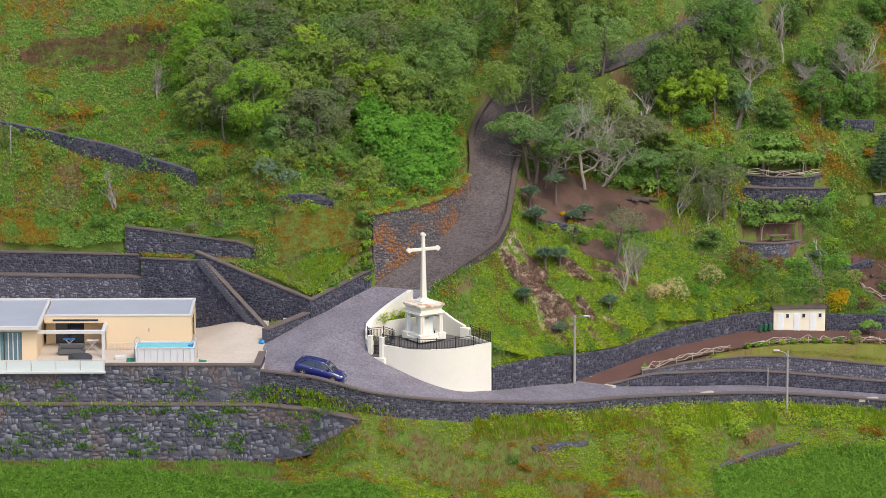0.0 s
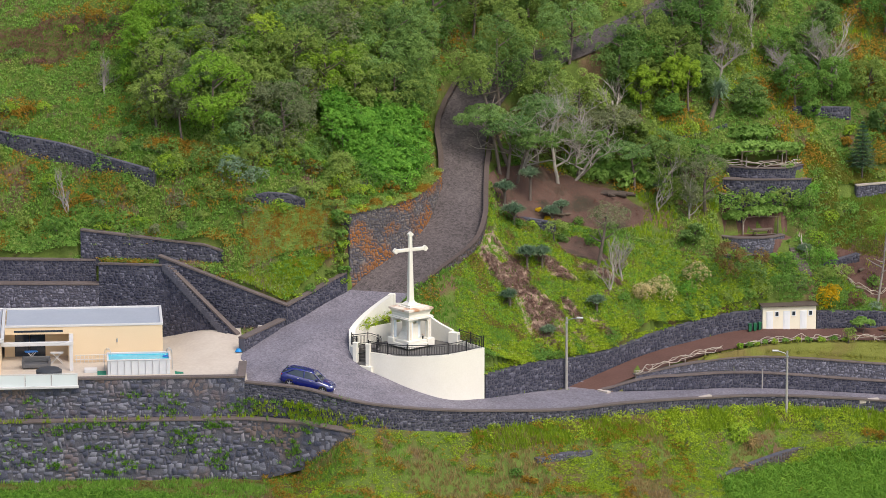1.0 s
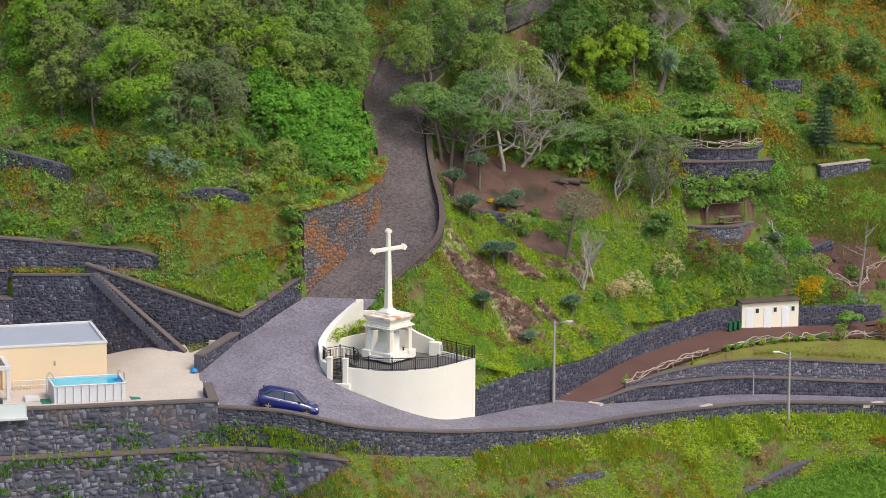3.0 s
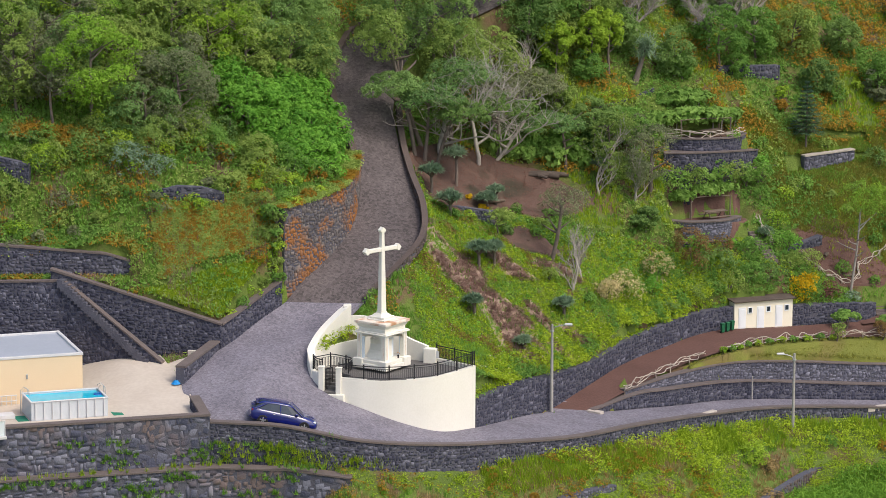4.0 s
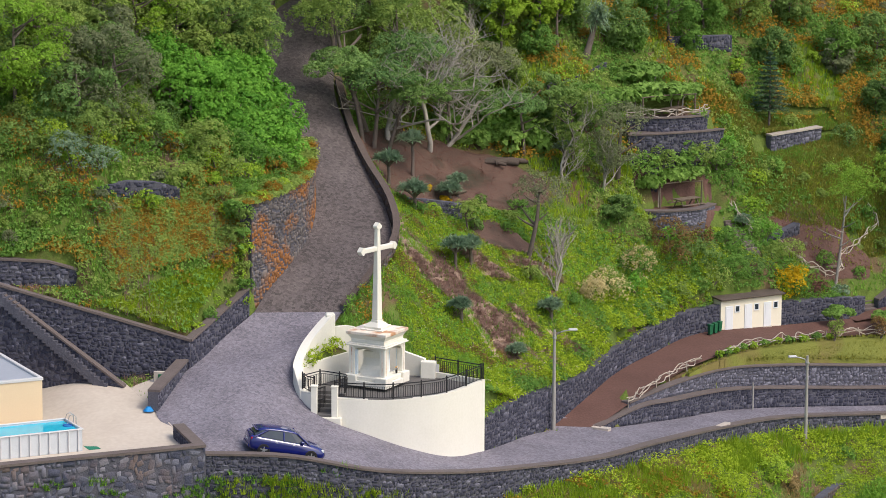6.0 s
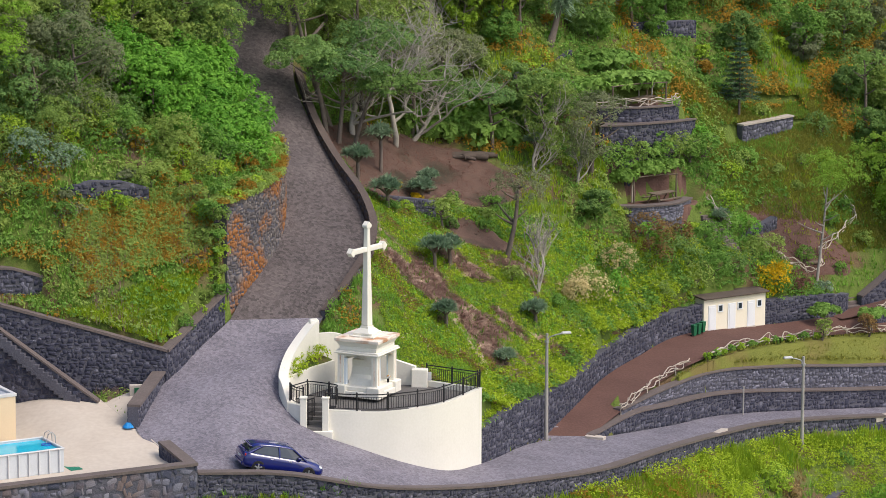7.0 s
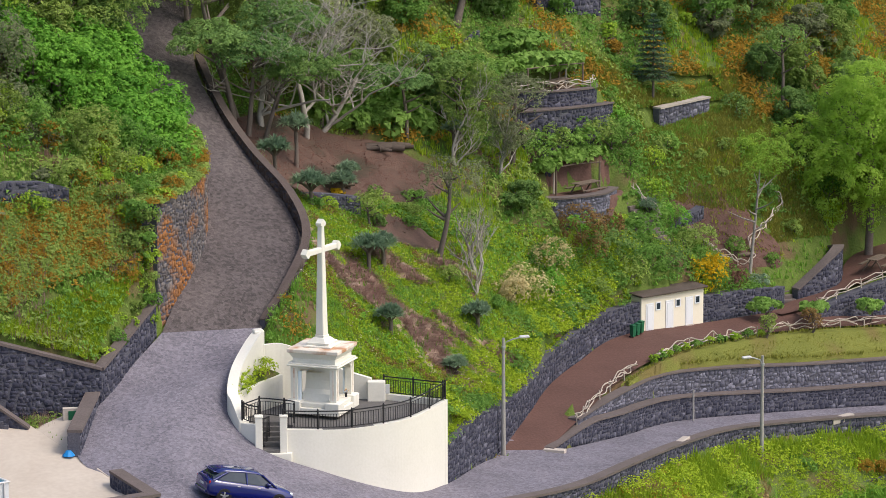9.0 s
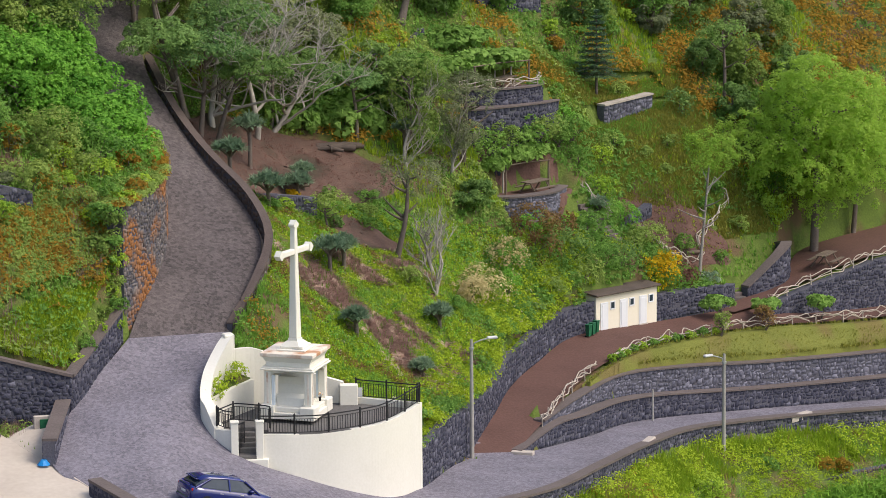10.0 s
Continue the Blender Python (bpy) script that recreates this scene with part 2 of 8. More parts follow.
LANE = [
    (-4.2, 7.4, 6.9, 0.8, 6.4, 6.7), (-1.9, 9.4, 8.4, 3, 7.9, 8.0), (1.3, 12.3, 9.9, 5.9, 10.9, 9.5), (2.8, 14.6, 11.1, 7.1, 14.0, 10.9),
    (4.0, 17.6, 13.0, 7.6, 17.9, 12.5), (4.2, 21.4, 14.8, 8.0, 21.4, 14.3), (4.6, 26, 17.2, 8.9, 25.4, 16.8), (8, 32, 20.4, 12, 29.4, 19.9),
    (18.6, 35.2, 23.4, 20.2, 31.8, 22.9), (30, 42, 27.4, 31.5, 39, 27),
]
RAMP = [
    (15.5, 3.3, -0.85, 12.9, 3.7, -0.6), (19.2, 5.3, 0.0, 17.2, 7.0, 0.25), (22.9, 7.9, 0.4, 20.4, 9.6, 0.7), (26.6, 10.2, 0.65, 23.8, 11.8, 1.0),
    (31, 11.9, 0.85, 29, 14.7, 1.3), (37, 13.0, 0.65, 36, 15.4, 1.1), (42.2, 13.7, 0.25, 41.4, 15.6, 0.95), (46.2, 13.5, -0.05, 46, 15.3, 0.15),
    (50.5, 13.7, -0.4, 51.8, 16.0, -0.4), (60, 14.6, -0.9, 60, 16.8, -0.85),
]
UPPER = [
    (40.4, 15.0, 0.98, 40.3, 16.2, 1.05), (42.7, 15.5, 1.05, 42.6, 17.0, 1.1), (46, 16.25, 1.55, 46.3, 17.5, 1.5), (52, 16.95, 2.27, 51.4, 21.4, 2.2), (60, 17.8, 2.5, 60, 23.0, 2.5),
]
EDGE = [(-70, -6.4), (-26, -6.9), (-13.3, -7.3), (-9, -8.3), (-4.3, -9.4), (1, -8.7), (6, -6.9), (11.7, -4.6), (17.1, -1.8), (23.8, 2.6), (30.2, 5.9), (39.5, 7.0), (50, 7.2), (64, 8.2)]
BACK = [(-70, 17.0), (-46, 14.5), (-24.5, 12.1), (-24, 11.3), (-19.5, 9.3), (-14, 6.4), (-9.4, 4.3), (-9.0, 4.2)]
TERRACE = [(-4.7, -0.3), (-4.35, -1.2), (-3.4, -1.9), (-0.6, -3.2), (2.2, -3.5), (5.6, -2.1), (4.05, 0.9), (2.2, 3.0), (-1, 4.0), (-3.6, 2.7), (-4.7, 1.0)]


def ribbon(rows, steps, across):
    """A grid of points lofted over road sections."""
    p = spline(rows, steps)
    u = np.linspace(0, 1, across)[None, :, None]
    return p[:, None, :3] * (1 - u) + p[:, None, 3:] * u


def grid_faces(a, b):
    i, j = np.meshgrid(np.arange(a - 1), np.arange(b - 1), indexing="ij")
    k = i * b + j
    return np.stack([k, k + 1, k + b + 1, k + b], -1).reshape(-1, 4)


def inside(poly, x, y):
    hit = np.zeros(np.shape(x), bool)
    for (ax, ay), (bx, by) in zip(poly, poly[1:] + poly[:1]):
        cross = (ay > y) != (by > y)
        hit ^= cross & (x < (bx - ax) * (y - ay) / (by - ay + 1e-12) + ax)
    return hit


def yard(x, y):
    s = np.clip((x + 20) / 5, 0, 1)
    return 3.0 + 0.145 * np.clip(y + 4, 0, 9) * s * s * (3 - 2 * s)


EX, EY = np.array(EDGE).T
BX, BY = np.array(BACK).T
EZ_X = [-70, -14, -13.3, -9, -4.3, 1, 6, 11.7, 17.1, 23.8, 30.2, 39.5, 50, 64]
EZ = [2.6, 2.6, 2.6, 2.3, 1.3, 0.5, -0.1, -0.7, -0.95, -1.75, -2.5, -3.4, -4.4, -5.6]
from mathutils import kdtree

road_pts = np.concatenate([ribbon(r, 30, 12).reshape(-1, 3) for r in (ROAD, LANE, RAMP, UPPER)])
tree_kd = kdtree.KDTree(len(road_pts))
for i, p in enumerate(road_pts):
    tree_kd.insert((p[0], p[1], 0), i)
tree_kd.balance()
VX, VY = [5.78, 10.2, 12.8, 17.3, 20.4, 23.8, 29, 35, 38.4, 40.4, 42.3, 43.3, 46.4, 48.4, 52, 64], [-1.95, 1.75, 3.6, 7.05, 9.75, 11.95, 14.9, 15.6, 16.05, 15.95, 17, 17.1, 17.4, 19.8, 22, 23.8]
LAWN_X, LAWN_Y, LAWN_Z = [15, 18.6, 23.5, 28.6, 34, 40, 50, 64], [2.6, 4.9, 7.6, 10.4, 11.1, 11.4, 11.8, 12.7], [-0.8, 0.0, 0.2, 0.0, -0.45, -1.1, -1.9, -2.8]
RAMP_X, RAMP_Y, RAMP_Z = [r[0] for r in RAMP], [r[1] for r in RAMP], [r[2] for r in RAMP]
# flat terraces cut into the slope: centre x, y, radii, height
TIERS = [(32.6, 25.9, 3.2, 1.9, 12.8), (31.0, 21.25, 3.4, 1.3, 7.75), (43.5, 26.6, 4.5, 1.6, 10.6)]
EARTH = [(14.8, 21.2, 6.9, 3.1), (41.0, 20.6, 3.6, 2.2), (31.0, 21.5, 2.9, 1.6), (10.9, 18.4, 2.2, 1.5), (15.4, 15.5, 2.2, 1.1)]


def ground_z(x, y):
    """Height of the soil at arrays of places."""
    x, y = np.atleast_1d(x).astype(float), np.atleast_1d(y).astype(float)
    z = hill(x, y)
    rough = np.array([noise.noise((a * 0.35, b * 0.35, 0)) * 0.35 + noise.noise((a * 1.1, b * 1.1, 3)) * 0.12 for a, b in zip(x, y)])
    z = z + rough
    z = z + 0.65 * np.clip(y - 45, 0, 60)
    for cx, cy, rx, ry, tz in TIERS[:2]:
        q = ((x - cx) / rx) ** 2 + ((y - cy) / ry) ** 2
        z = np.where(q < 1, tz, z)
    z = np.where((x > 27.6) & (x < 33.6) & (y > 20.0) & (y < 21.6), np.minimum(z, 7.7), z)
    edge = 26.62 + np.clip(x - 40.4, -2, 4.3) * 0.184
    z = np.where((x > 40.2) & (x < 46.5) & (y >= edge) & (y < 28.8), 11.1 + 0.45 * (y - edge) + 0.2 * rough, z)
    ey = np.interp(x, EX, EY)
    ez = np.interp(x, EZ_X, EZ)
    d = np.maximum(ey - y, 0) * 0.9
    ly = np.interp(x, LAWN_X, LAWN_Y)
    lz = np.interp(x, LAWN_X, LAWN_Z)
    ry, rz = np.interp(x, RAMP_X, RAMP_Y), np.interp(x, RAMP_X, RAMP_Z)
    t = np.clip((y - ly - 0.4) / np.maximum(ry - ly - 0.4, 0.2), 0, 1)
    strip_zone = (x > 17.2) & (y < ry + 0.5)
    z = np.where(strip_zone, np.where(y < ly + np.interp(x, [24, 30], [0.9, 0.5]), ez - 0.4, np.minimum(lz + (rz - lz) * t + 0.15 * rough, np.where(x < 24.5, rz - 0.25, 99))), z)
    left = np.clip((-5.5 - x) / 4, 0, 1)
    slope = ez - np.interp(x, [4, 10], [1.3, 0.55]) - 0.75 * np.minimum(d, 5) - 0.12 * np.clip(d - 5, 0, 30) + 0.4 * rough
    base = -4.3 - 0.06 * np.clip(d, 0, 40) + 0.3 * rough
    low = slope * (1 - left) + np.minimum(base, slope) * left
    low = np.where(d > 60, -9, low)
    z = np.where(y < ey + 0.45, low, z)
    back = np.interp(x, BX, BY)
    z = np.where((x < -9.3) & (y >= ey + 0.45) & (y < back + 0.4), yard(x, y) - 0.1, z)
    z = np.where((x > 27.6) & (x < 34) & (y > 18.0) & (y < 20.2), np.minimum(z, 6.2), z)
    z = np.where((x > 38.6) & (x < 46.5) & (y > 20.5) & (y < 26.5 + np.clip(x - 40.4, -2, 4.3) * 0.184), np.minimum(z, 10.0 - 0.5 * (26 - y)), z)
    crest = np.interp(x, [-25.6, -15.7, -14.2], [12.6, 9.4, 9.0])
    z = np.where((x > -26) & (x < -14.2) & (y >= back + 0.4) & (y < crest + 0.2), np.minimum(z, 8.85), z)
    z = np.where(inside(TERRACE, x, y), 2.0, z)
    for i in np.nonzero((y > ey + 0.45) & (x > -16) & (y < 45))[0]:
        if 17.2 < x[i] < 24.5 and y[i] < ly[i] + 0.6:
            continue
        co, k, dist = tree_kd.find((x[i], y[i], 0))
        lawn_side = x[i] > 20 and y[i] < np.interp(x[i], RAMP_X, RAMP_Y) + 0.1
        behind = x[i] > 5.6 and np.interp(x[i], VX, VY) + 0.6 < y[i] < np.interp(x[i], VX, VY) + 3
        if dist < (0.3 if behind else 0.85 if x[i] > 4.5 and y[i] < 21 and not lawn_side else 0.5):
            z[i] = road_pts[k][2] - 0.18
    return z


def axis(stops):
    out = []
    for a, b, step in stops:
        out += list(np.arange(a, b - 1e-6, step))
    return np.array(out + [stops[-1][1]])


gx = axis([(-3000, -300, 450), (-300, -60, 30), (-60, -36, 1.2), (-36, 52, 0.4), (52, 70, 1.2), (70, 310, 30), (310, 3010, 450)])
gy = axis([(-3000, -300, 450), (-300, -50, 25), (-50, -20, 1.0), (-20, 36, 0.4), (36, 60, 1.0), (60, 300, 30), (300, 3000, 450)])
X, Y = np.meshgrid(gx, gy, indexing="ij")
Z = ground_z(X.ravel(), Y.ravel())
ground = part("ground", mesh_from("ground", np.stack([X.ravel(), Y.ravel(), Z], 1), grid_faces(len(gx), len(gy))[:, ::-1]), M_SOIL, smooth=True)
tagged(ground, "steep hillside soil covered with grass and low scrub", "ground", kind="structure")


def road_sheet(name, rows, material, label, across=14, lift=0.03):
    g = ribbon(rows, 12, across)
    a, b = g.shape[:2]
    v = g.reshape(-1, 3) + [0, 0, lift]
    ob = part(name, mesh_from(name, v, grid_faces(a, b)[:, ::-1]), material, smooth=True)
    return tagged(ob, label, "road", kind="structure")


road_sheet("road", ROAD, M_COBBLE, "grey cobbled road sweeping round the white shrine")
road_sheet("road_apron", [(14.6, 2.3, -0.93, 11.6, 2.6, -0.68), RAMP[0], tuple(0.72 * a + 0.28 * b for a, b in zip(RAMP[0], RAMP[1]))], M_COBBLE, "grey cobbles at the foot of the red ramp", lift=0.037)
road_sheet("garden_path", UPPER, M_RED, "red scoria path climbing to the picnic ground")
road_sheet("lane", LANE, M_DIRT, "steep brown cobbled lane climbing between stone walls")
road_sheet("ramp", RAMP, M_RED, "red scoria ramp beside the small white hut")

# ---- stone walls ----

def stones_on(path, gap=0.008, size=0.3, proud=0.035, cover=1.0, seed=1, side=1):
    """Rough stones in uneven courses on the front of a wall. path: rows of x, y, z of the foot and z of the top."""
    r = np.random.default_rng(seed)
    p = np.asarray(path, float)
    seg = np.hypot(*np.diff(p[:, :2], axis=0).T)
    s_at = np.r_[0, np.cumsum(seg)]
    total, tall = s_at[-1], (p[:, 3] - p[:, 2]).max()
    cells = []
    h = 0.0
    while h < tall:
        rh = size * r.uniform(0.55, 1.2)
        s = -r.uniform(0, size)
        while s < total:
            w = size * r.choice([0.6, 0.9, 1.2, 1.6, 2.1]) * r.uniform(0.85, 1.15)
            cells.append((max(s, 0), min(s + w, total), h + r.uniform(-0.5, 0.3) * rh, h + rh + r.uniform(-0.35, 0.6) * rh))
            s += w
        h += rh
    c = np.array(cells)
    mid = (c[:, 0] + c[:, 1]) / 2
    foot, top = np.interp(mid, s_at, p[:, 2]), np.interp(mid, s_at, p[:, 3])
    c[:, 3] = np.minimum(c[:, 3], top - foot)
    c[:, 2] = np.maximum(c[:, 2], -0.05)
    ok = (c[:, 3] - c[:, 2] > 0.09) & (c[:, 1] - c[:, 0] > 0.09) & (r.random(len(c)) < cover)
    c, mid, foot = c[ok], mid[ok], foot[ok]
    k = np.clip(np.searchsorted(s_at, mid, side="right") - 1, 0, len(seg) - 1)
    tang = np.diff(p[:, :2], axis=0)[k] / seg[k][:, None]
    norm = np.stack([tang[:, 1], -tang[:, 0]], 1) * side
    org = p[k, :2] + tang * (mid - s_at[k])[:, None]
    n = len(c)
    hw, hh = (c[:, 1] - c[:, 0]) / 2 - gap, (c[:, 3] - c[:, 2]) / 2 - gap
    ou = np.array([-1, 0.1, 1, 1, -0.1, -1.0])
    ov = np.array([-1, -1, -0.85, 1, 1, 0.85])
    fac = r.uniform(0.68, 1.06, (n, 6))
    u = ou * fac * hw[:, None]
    v = ov * fac * hh[:, None]
    an = r.normal(0, 0.16, n)[:, None]
    u, v = u * np.cos(an) - v * np.sin(an), u * np.sin(an) + v * np.cos(an)
    out = proud * r.uniform(0.5, 1.3, n)
    rings = []
    for shrink, depth in ((1.0, -0.04), (0.86, 1.0)):
        uu, vv = u * shrink, v * shrink
        d = np.full((n, 6), depth) if depth < 0 else out[:, None] * r.uniform(0.75, 1.1, (n, 6))
        xy = org[:, None] + tang[:, None] * uu[..., None] + norm[:, None] * d[..., None]
        z = (foot + (c[:, 2] + c[:, 3]) / 2)[:, None] + vv
        rings.append(np.concatenate([xy, z[..., None]], -1))
    centre = np.concatenate([org + norm * (out * 1.15)[:, None], (foot + (c[:, 2] + c[:, 3]) / 2)[:, None]], -1)[:, None]
    verts = np.concatenate([*rings, centre], 1)
    j = np.arange(6)
    q = (j + 1) % 6
    tri = np.concatenate([np.stack([j, q, q + 6], 1), np.stack([j, q + 6, j + 6], 1), np.stack([j + 6, q + 6, np.full(6, 12)], 1)])
    if side < 0:
        tri = tri[:, ::-1]
    faces = (tri[None] + (np.arange(n) * 13)[:, None, None]).reshape(-1, 3)
    return verts.reshape(-1, 3), faces


def strip(path, thick, z_low, z_high, over=0.0):
    """A solid strip behind a wall's front line, from z_low to z_high (arrays)."""
    p = np.asarray(path, float)
    t = np.gradient(p[:, :2], axis=0)
    t /= np.linalg.norm(t, axis=1)[:, None]
    nrm = np.stack([t[:, 1], -t[:, 0]], 1)
    f, b = p[:, :2] + nrm * over, p[:, :2] - nrm * thick
    k = len(p)
    rows = [np.column_stack([f, z_low]), np.column_stack([f, z_high]), np.column_stack([b, z_high]), np.column_stack([b, z_low])]
    v = np.stack(rows, 1).reshape(-1, 3)
    faces = []
    for i in range(k - 1):
        for j in range(4):
            a, c = i * 4 + j, i * 4 + (j + 1) % 4
            faces.append((a, a + 4, c + 4, c))
    faces += [(0, 1, 2, 3), tuple(4 * (k - 1) + j for j in (3, 2, 1, 0))]
    return v, faces


def stone_mesh(seed):
    """One rough six-sided stone, of unit size, its face to -y."""
    r = np.random.default_rng(seed)
    ou, ov = np.array([-1, 0.1, 1, 1, -0.1, -1.0]), np.array([-1, -1, -0.85, 1, 1, 0.85])
    fac = r.uniform(0.66, 1.06, 6)
    u, w = ou * fac, ov * fac
    rings = [np.stack([u, np.full(6, 1.0), w], 1), np.stack([u * 0.86, -r.uniform(0.7, 1.1, 6), w * 0.86], 1), np.array([[0.0, -1.2, 0.0]])]
    j = np.arange(6)
    q = (j + 1) % 6
    tri = np.concatenate([np.stack([j, q, q + 6], 1), np.stack([j, q + 6, j + 6], 1), np.stack([j + 6, q + 6, np.full(6, 12)], 1)])
    return mesh_from("stone", np.concatenate(rings), tri)


def loose_stones(core, v, x0, x1):
    """Stones between x0 and x1 become objects of their own; the rest stays joined."""
    s = v.reshape(-1, 13, 3)
    near = (s[:, 12, 0] > x0) & (s[:, 12, 0] < x1)
    near &= np.cumsum(near) <= 300
    shapes = [stone_mesh(500 + k) for k in range(8)]
    for k, q in enumerate(s[near]):
        lo, hi = q.min(0), q.max(0)
        stone = part("stone", shapes[k % 8], M_FIELDPIECE, core)
        slope = math.atan2(q[2, 1] - q[0, 1], max(q[2, 0] - q[0, 0], 0.05))
        stone.matrix_local = Matrix.Translation(Vector((lo + hi) / 2)) @ Matrix.Rotation(slope, 4, "Z") @ Matrix.Rotation(0.35 * math.sin(k * 2.7), 4, "Y") @ Matrix.Diagonal((max(hi[0] - lo[0], 0.1) / 2, 0.045, max(hi[2] - lo[2], 0.1) / 2, 1))
    s = s[~near]
    j = np.arange(6)
    q = (j + 1) % 6
    tri = np.concatenate([np.stack([j, q, q + 6], 1), np.stack([j, q + 6, j + 6], 1), np.stack([j + 6, q + 6, np.full(6, 12)], 1)])
    return s.reshape(-1, 3), (tri[None] + (np.arange(len(s)) * 13)[:, None, None]).reshape(-1, 3)


def wall(name, label, path, thick=0.5, cap=0.0, size=0.23, material=None, cover=1.0, both=False, seed=1, smooth_steps=0, cap_mat=None, proud=0.028, loose=None):
    """A stone wall: mortar core, stones on its front, and a cap."""
    if smooth_steps:
        path = spline(path, smooth_steps)
    p = np.asarray(path, float)
    core = part(name, mesh_from(name, *strip(p, thick, p[:, 2] - 0.3, p[:, 3] - 0.02)), M_MORTAR)
    tagged(core, label, "stone wall", kind="structure")
    v, f = stones_on(p, size=size, cover=cover, seed=seed, proud=proud)
    if loose:
        v, f = loose_stones(core, v, *loose)
    st = part("stones", mesh_from("stones", v, f), material or M_STONE, core)
    tagged(st, kind="stuff")
    if both:
        t = np.gradient(p[:, :2], axis=0)
        t /= np.linalg.norm(t, axis=1)[:, None]
        b = p.copy()
        b[:, :2] -= np.stack([t[:, 1], -t[:, 0]], 1) * thick
        v, f = stones_on(b, size=size, cover=cover, seed=seed + 50, side=-1, proud=proud)
        tagged(part("stones", mesh_from("stones", v, f), material or M_STONE, core), kind="stuff")
    if cap:
        part("cap", mesh_from("cap", *strip(p, thick + 0.03, p[:, 3] - 0.02, p[:, 3] + cap, over=0.1)), cap_mat or M_CAP, core)
    return core


def edge_path(xs, top, drop):
    return [(x, float(np.interp(x, EX, EY)), t - d, t) for x, t, d in zip(xs, top, drop)]


# deck and house side
wall("wall_deck_upper", "dark basalt retaining wall under the pool deck", [(-46, -6.6, 0.35, 3.4), (-26, -6.9, 0.35, 3.4), (-13.3, -7.3, 0.3, 3.4)], cap=0.12, size=0.37, loose=(-20.5, -13.2), seed=2, cover=0.96, proud=0.03, material=M_FIELDSTONE)
wall("wall_deck_lower", "lower tier of rough basalt retaining wall", [(-46, -7.6, -4.8, 0.3), (-26, -7.8, -4.7, 0.3), (-13.3, -8.3, -4.4, 0.3), (-9, -9.3, -3.2, 0.1), (-5.2, -10.6, -1.6, -0.4)], thick=1.2, cap=0.08, size=0.4, loose=(-12.5, -5), seed=3, cover=0.95, proud=0.035, material=M_FIELDSTONE)
wall("wall_road_outer", "dark stone wall carrying the cobbled road", edge_path([-13.3, -9, -4.3, 1, 6, 11.7, 17.1, 23.8, 30.2, 39.5, 50, 64], [2.95, 2.6, 1.6, 0.8, 0.15, -0.45, -0.7, -1.5, -2.25, -3.15, -4.15, -5.35], [2.6, 2.6, 2.6, 2.4, 2.3, 2.2, 2, 1.8, 1.7, 1.6, 1.6, 1.6]), cap=0.1, smooth_steps=6, seed=4, cap_mat=M_CAP)
wall("wall_house_back", "dark basalt wall behind the flat-roofed house", [(-46, 13.4, 2.9, 7.0), (-24.2, 11.0, 2.9, 7.0)], cap=0.1, seed=5, thick=1.3)
wall("wall_house_back_upper", "second tier of dark basalt wall behind the house", [(-46, 14.4, 6.9, 8.9), (-24.4, 12.0, 6.9, 8.8)], cap=0.1, seed=6)
wall("wall_stair_front", "tall dark basalt wall carrying the outdoor stair", [(-24.2, 11.0, 2.9, 8.7), (-18.7, 8.5, 2.9, 8.95), (-13.4, 4.0, 3.9, 4.2)], cap=0.1, thick=0.35, seed=7)
wall("wall_wedge", "dark basalt wall with pale cap above the stair", [(-19.4, 9.2, 8.6, 9.6), (-14, 6.3, 4.0, 7.9), (-9.4, 4.15, 3.9, 6.4)], cap=0.12, thick=0.4, seed=8)
wall("wall_wedge_road", "dark basalt wall rising beside the cobbled road", [(-9.4, 4.15, 4.6, 6.4), (-4.4, 7.55, 6.7, 8.35)], cap=0.12, thick=0.4, seed=9)
wall("wall_top", "dark basalt wall on the slope above the stair", [(-25.6, 12.5, 8.6, 11.2), (-15.7, 9.3, 8.9, 10.4), (-14.2, 8.9, 8.9, 9.9)], cap=0.1, seed=10)
wall("wall_kerb", "low stone wall between deck and road", [(-13.0, 0.05, 3.3, 4.75), (-9.6, 4.2, 4.4, 5.3)], cap=0.1, thick=0.55, both=True, seed=11)
wall("wall_kerb_short", "short low stone wall at the deck corner", [(-13.35, -7.3, 2.4, 3.4), (-13.05, -3.5, 2.7, 3.7)], cap=0.1, thick=0.5, both=True, seed=12)
wall("wall_rock", "tall lane-side wall of basalt stained with orange lichen", [(-4.2, 7.7, 6.6, 13.1), (-1.8, 9.35, 7.8, 13.2), (0.35, 11.25, 8.8, 13.4), (1.5, 12.55, 9.5, 13.5), (2.8, 14.55, 10.6, 13.9), (4.1, 17.8, 12.2, 14.6)], thick=0.8, size=0.24, proud=0.04, material=M_RUST, seed=13, smooth_steps=3)
wall("wall_lane_parapet", "low parapet wall along the steep lane", [(0.9, 6.3, 5.6, 7.1), (3.3, 7.7, 6.6, 8.6), (6.2, 10.5, 7.2, 10.1), (7.4, 13.8, 8.8, 11.6), (7.9, 18, 11.2, 13.1), (8.4, 21.6, 13, 14.8), (9.3, 25.4, 15.4, 17.0)], thick=0.28, cap=0.05, smooth_steps=4, both=True, seed=14, cap_mat=M_PARAPET, material=M_PARAPET)
wall("wall_slope_foot", "dark basalt wall at the foot of the flowery slope", [(5.78, -1.95, -0.2, 1.9), (10.2, 1.75, -0.6, 2.0), (12.8, 3.6, -0.7, 1.75), (17.3, 7.05, 0.1, 1.75), (20.4, 9.75, 0.5, 2.2), (23.8, 11.95, 0.9, 2.6), (27.5, 14.2, 1.1, 2.85), (30.5, 15.1, 1.3, 2.9)], smooth_steps=4, seed=15)
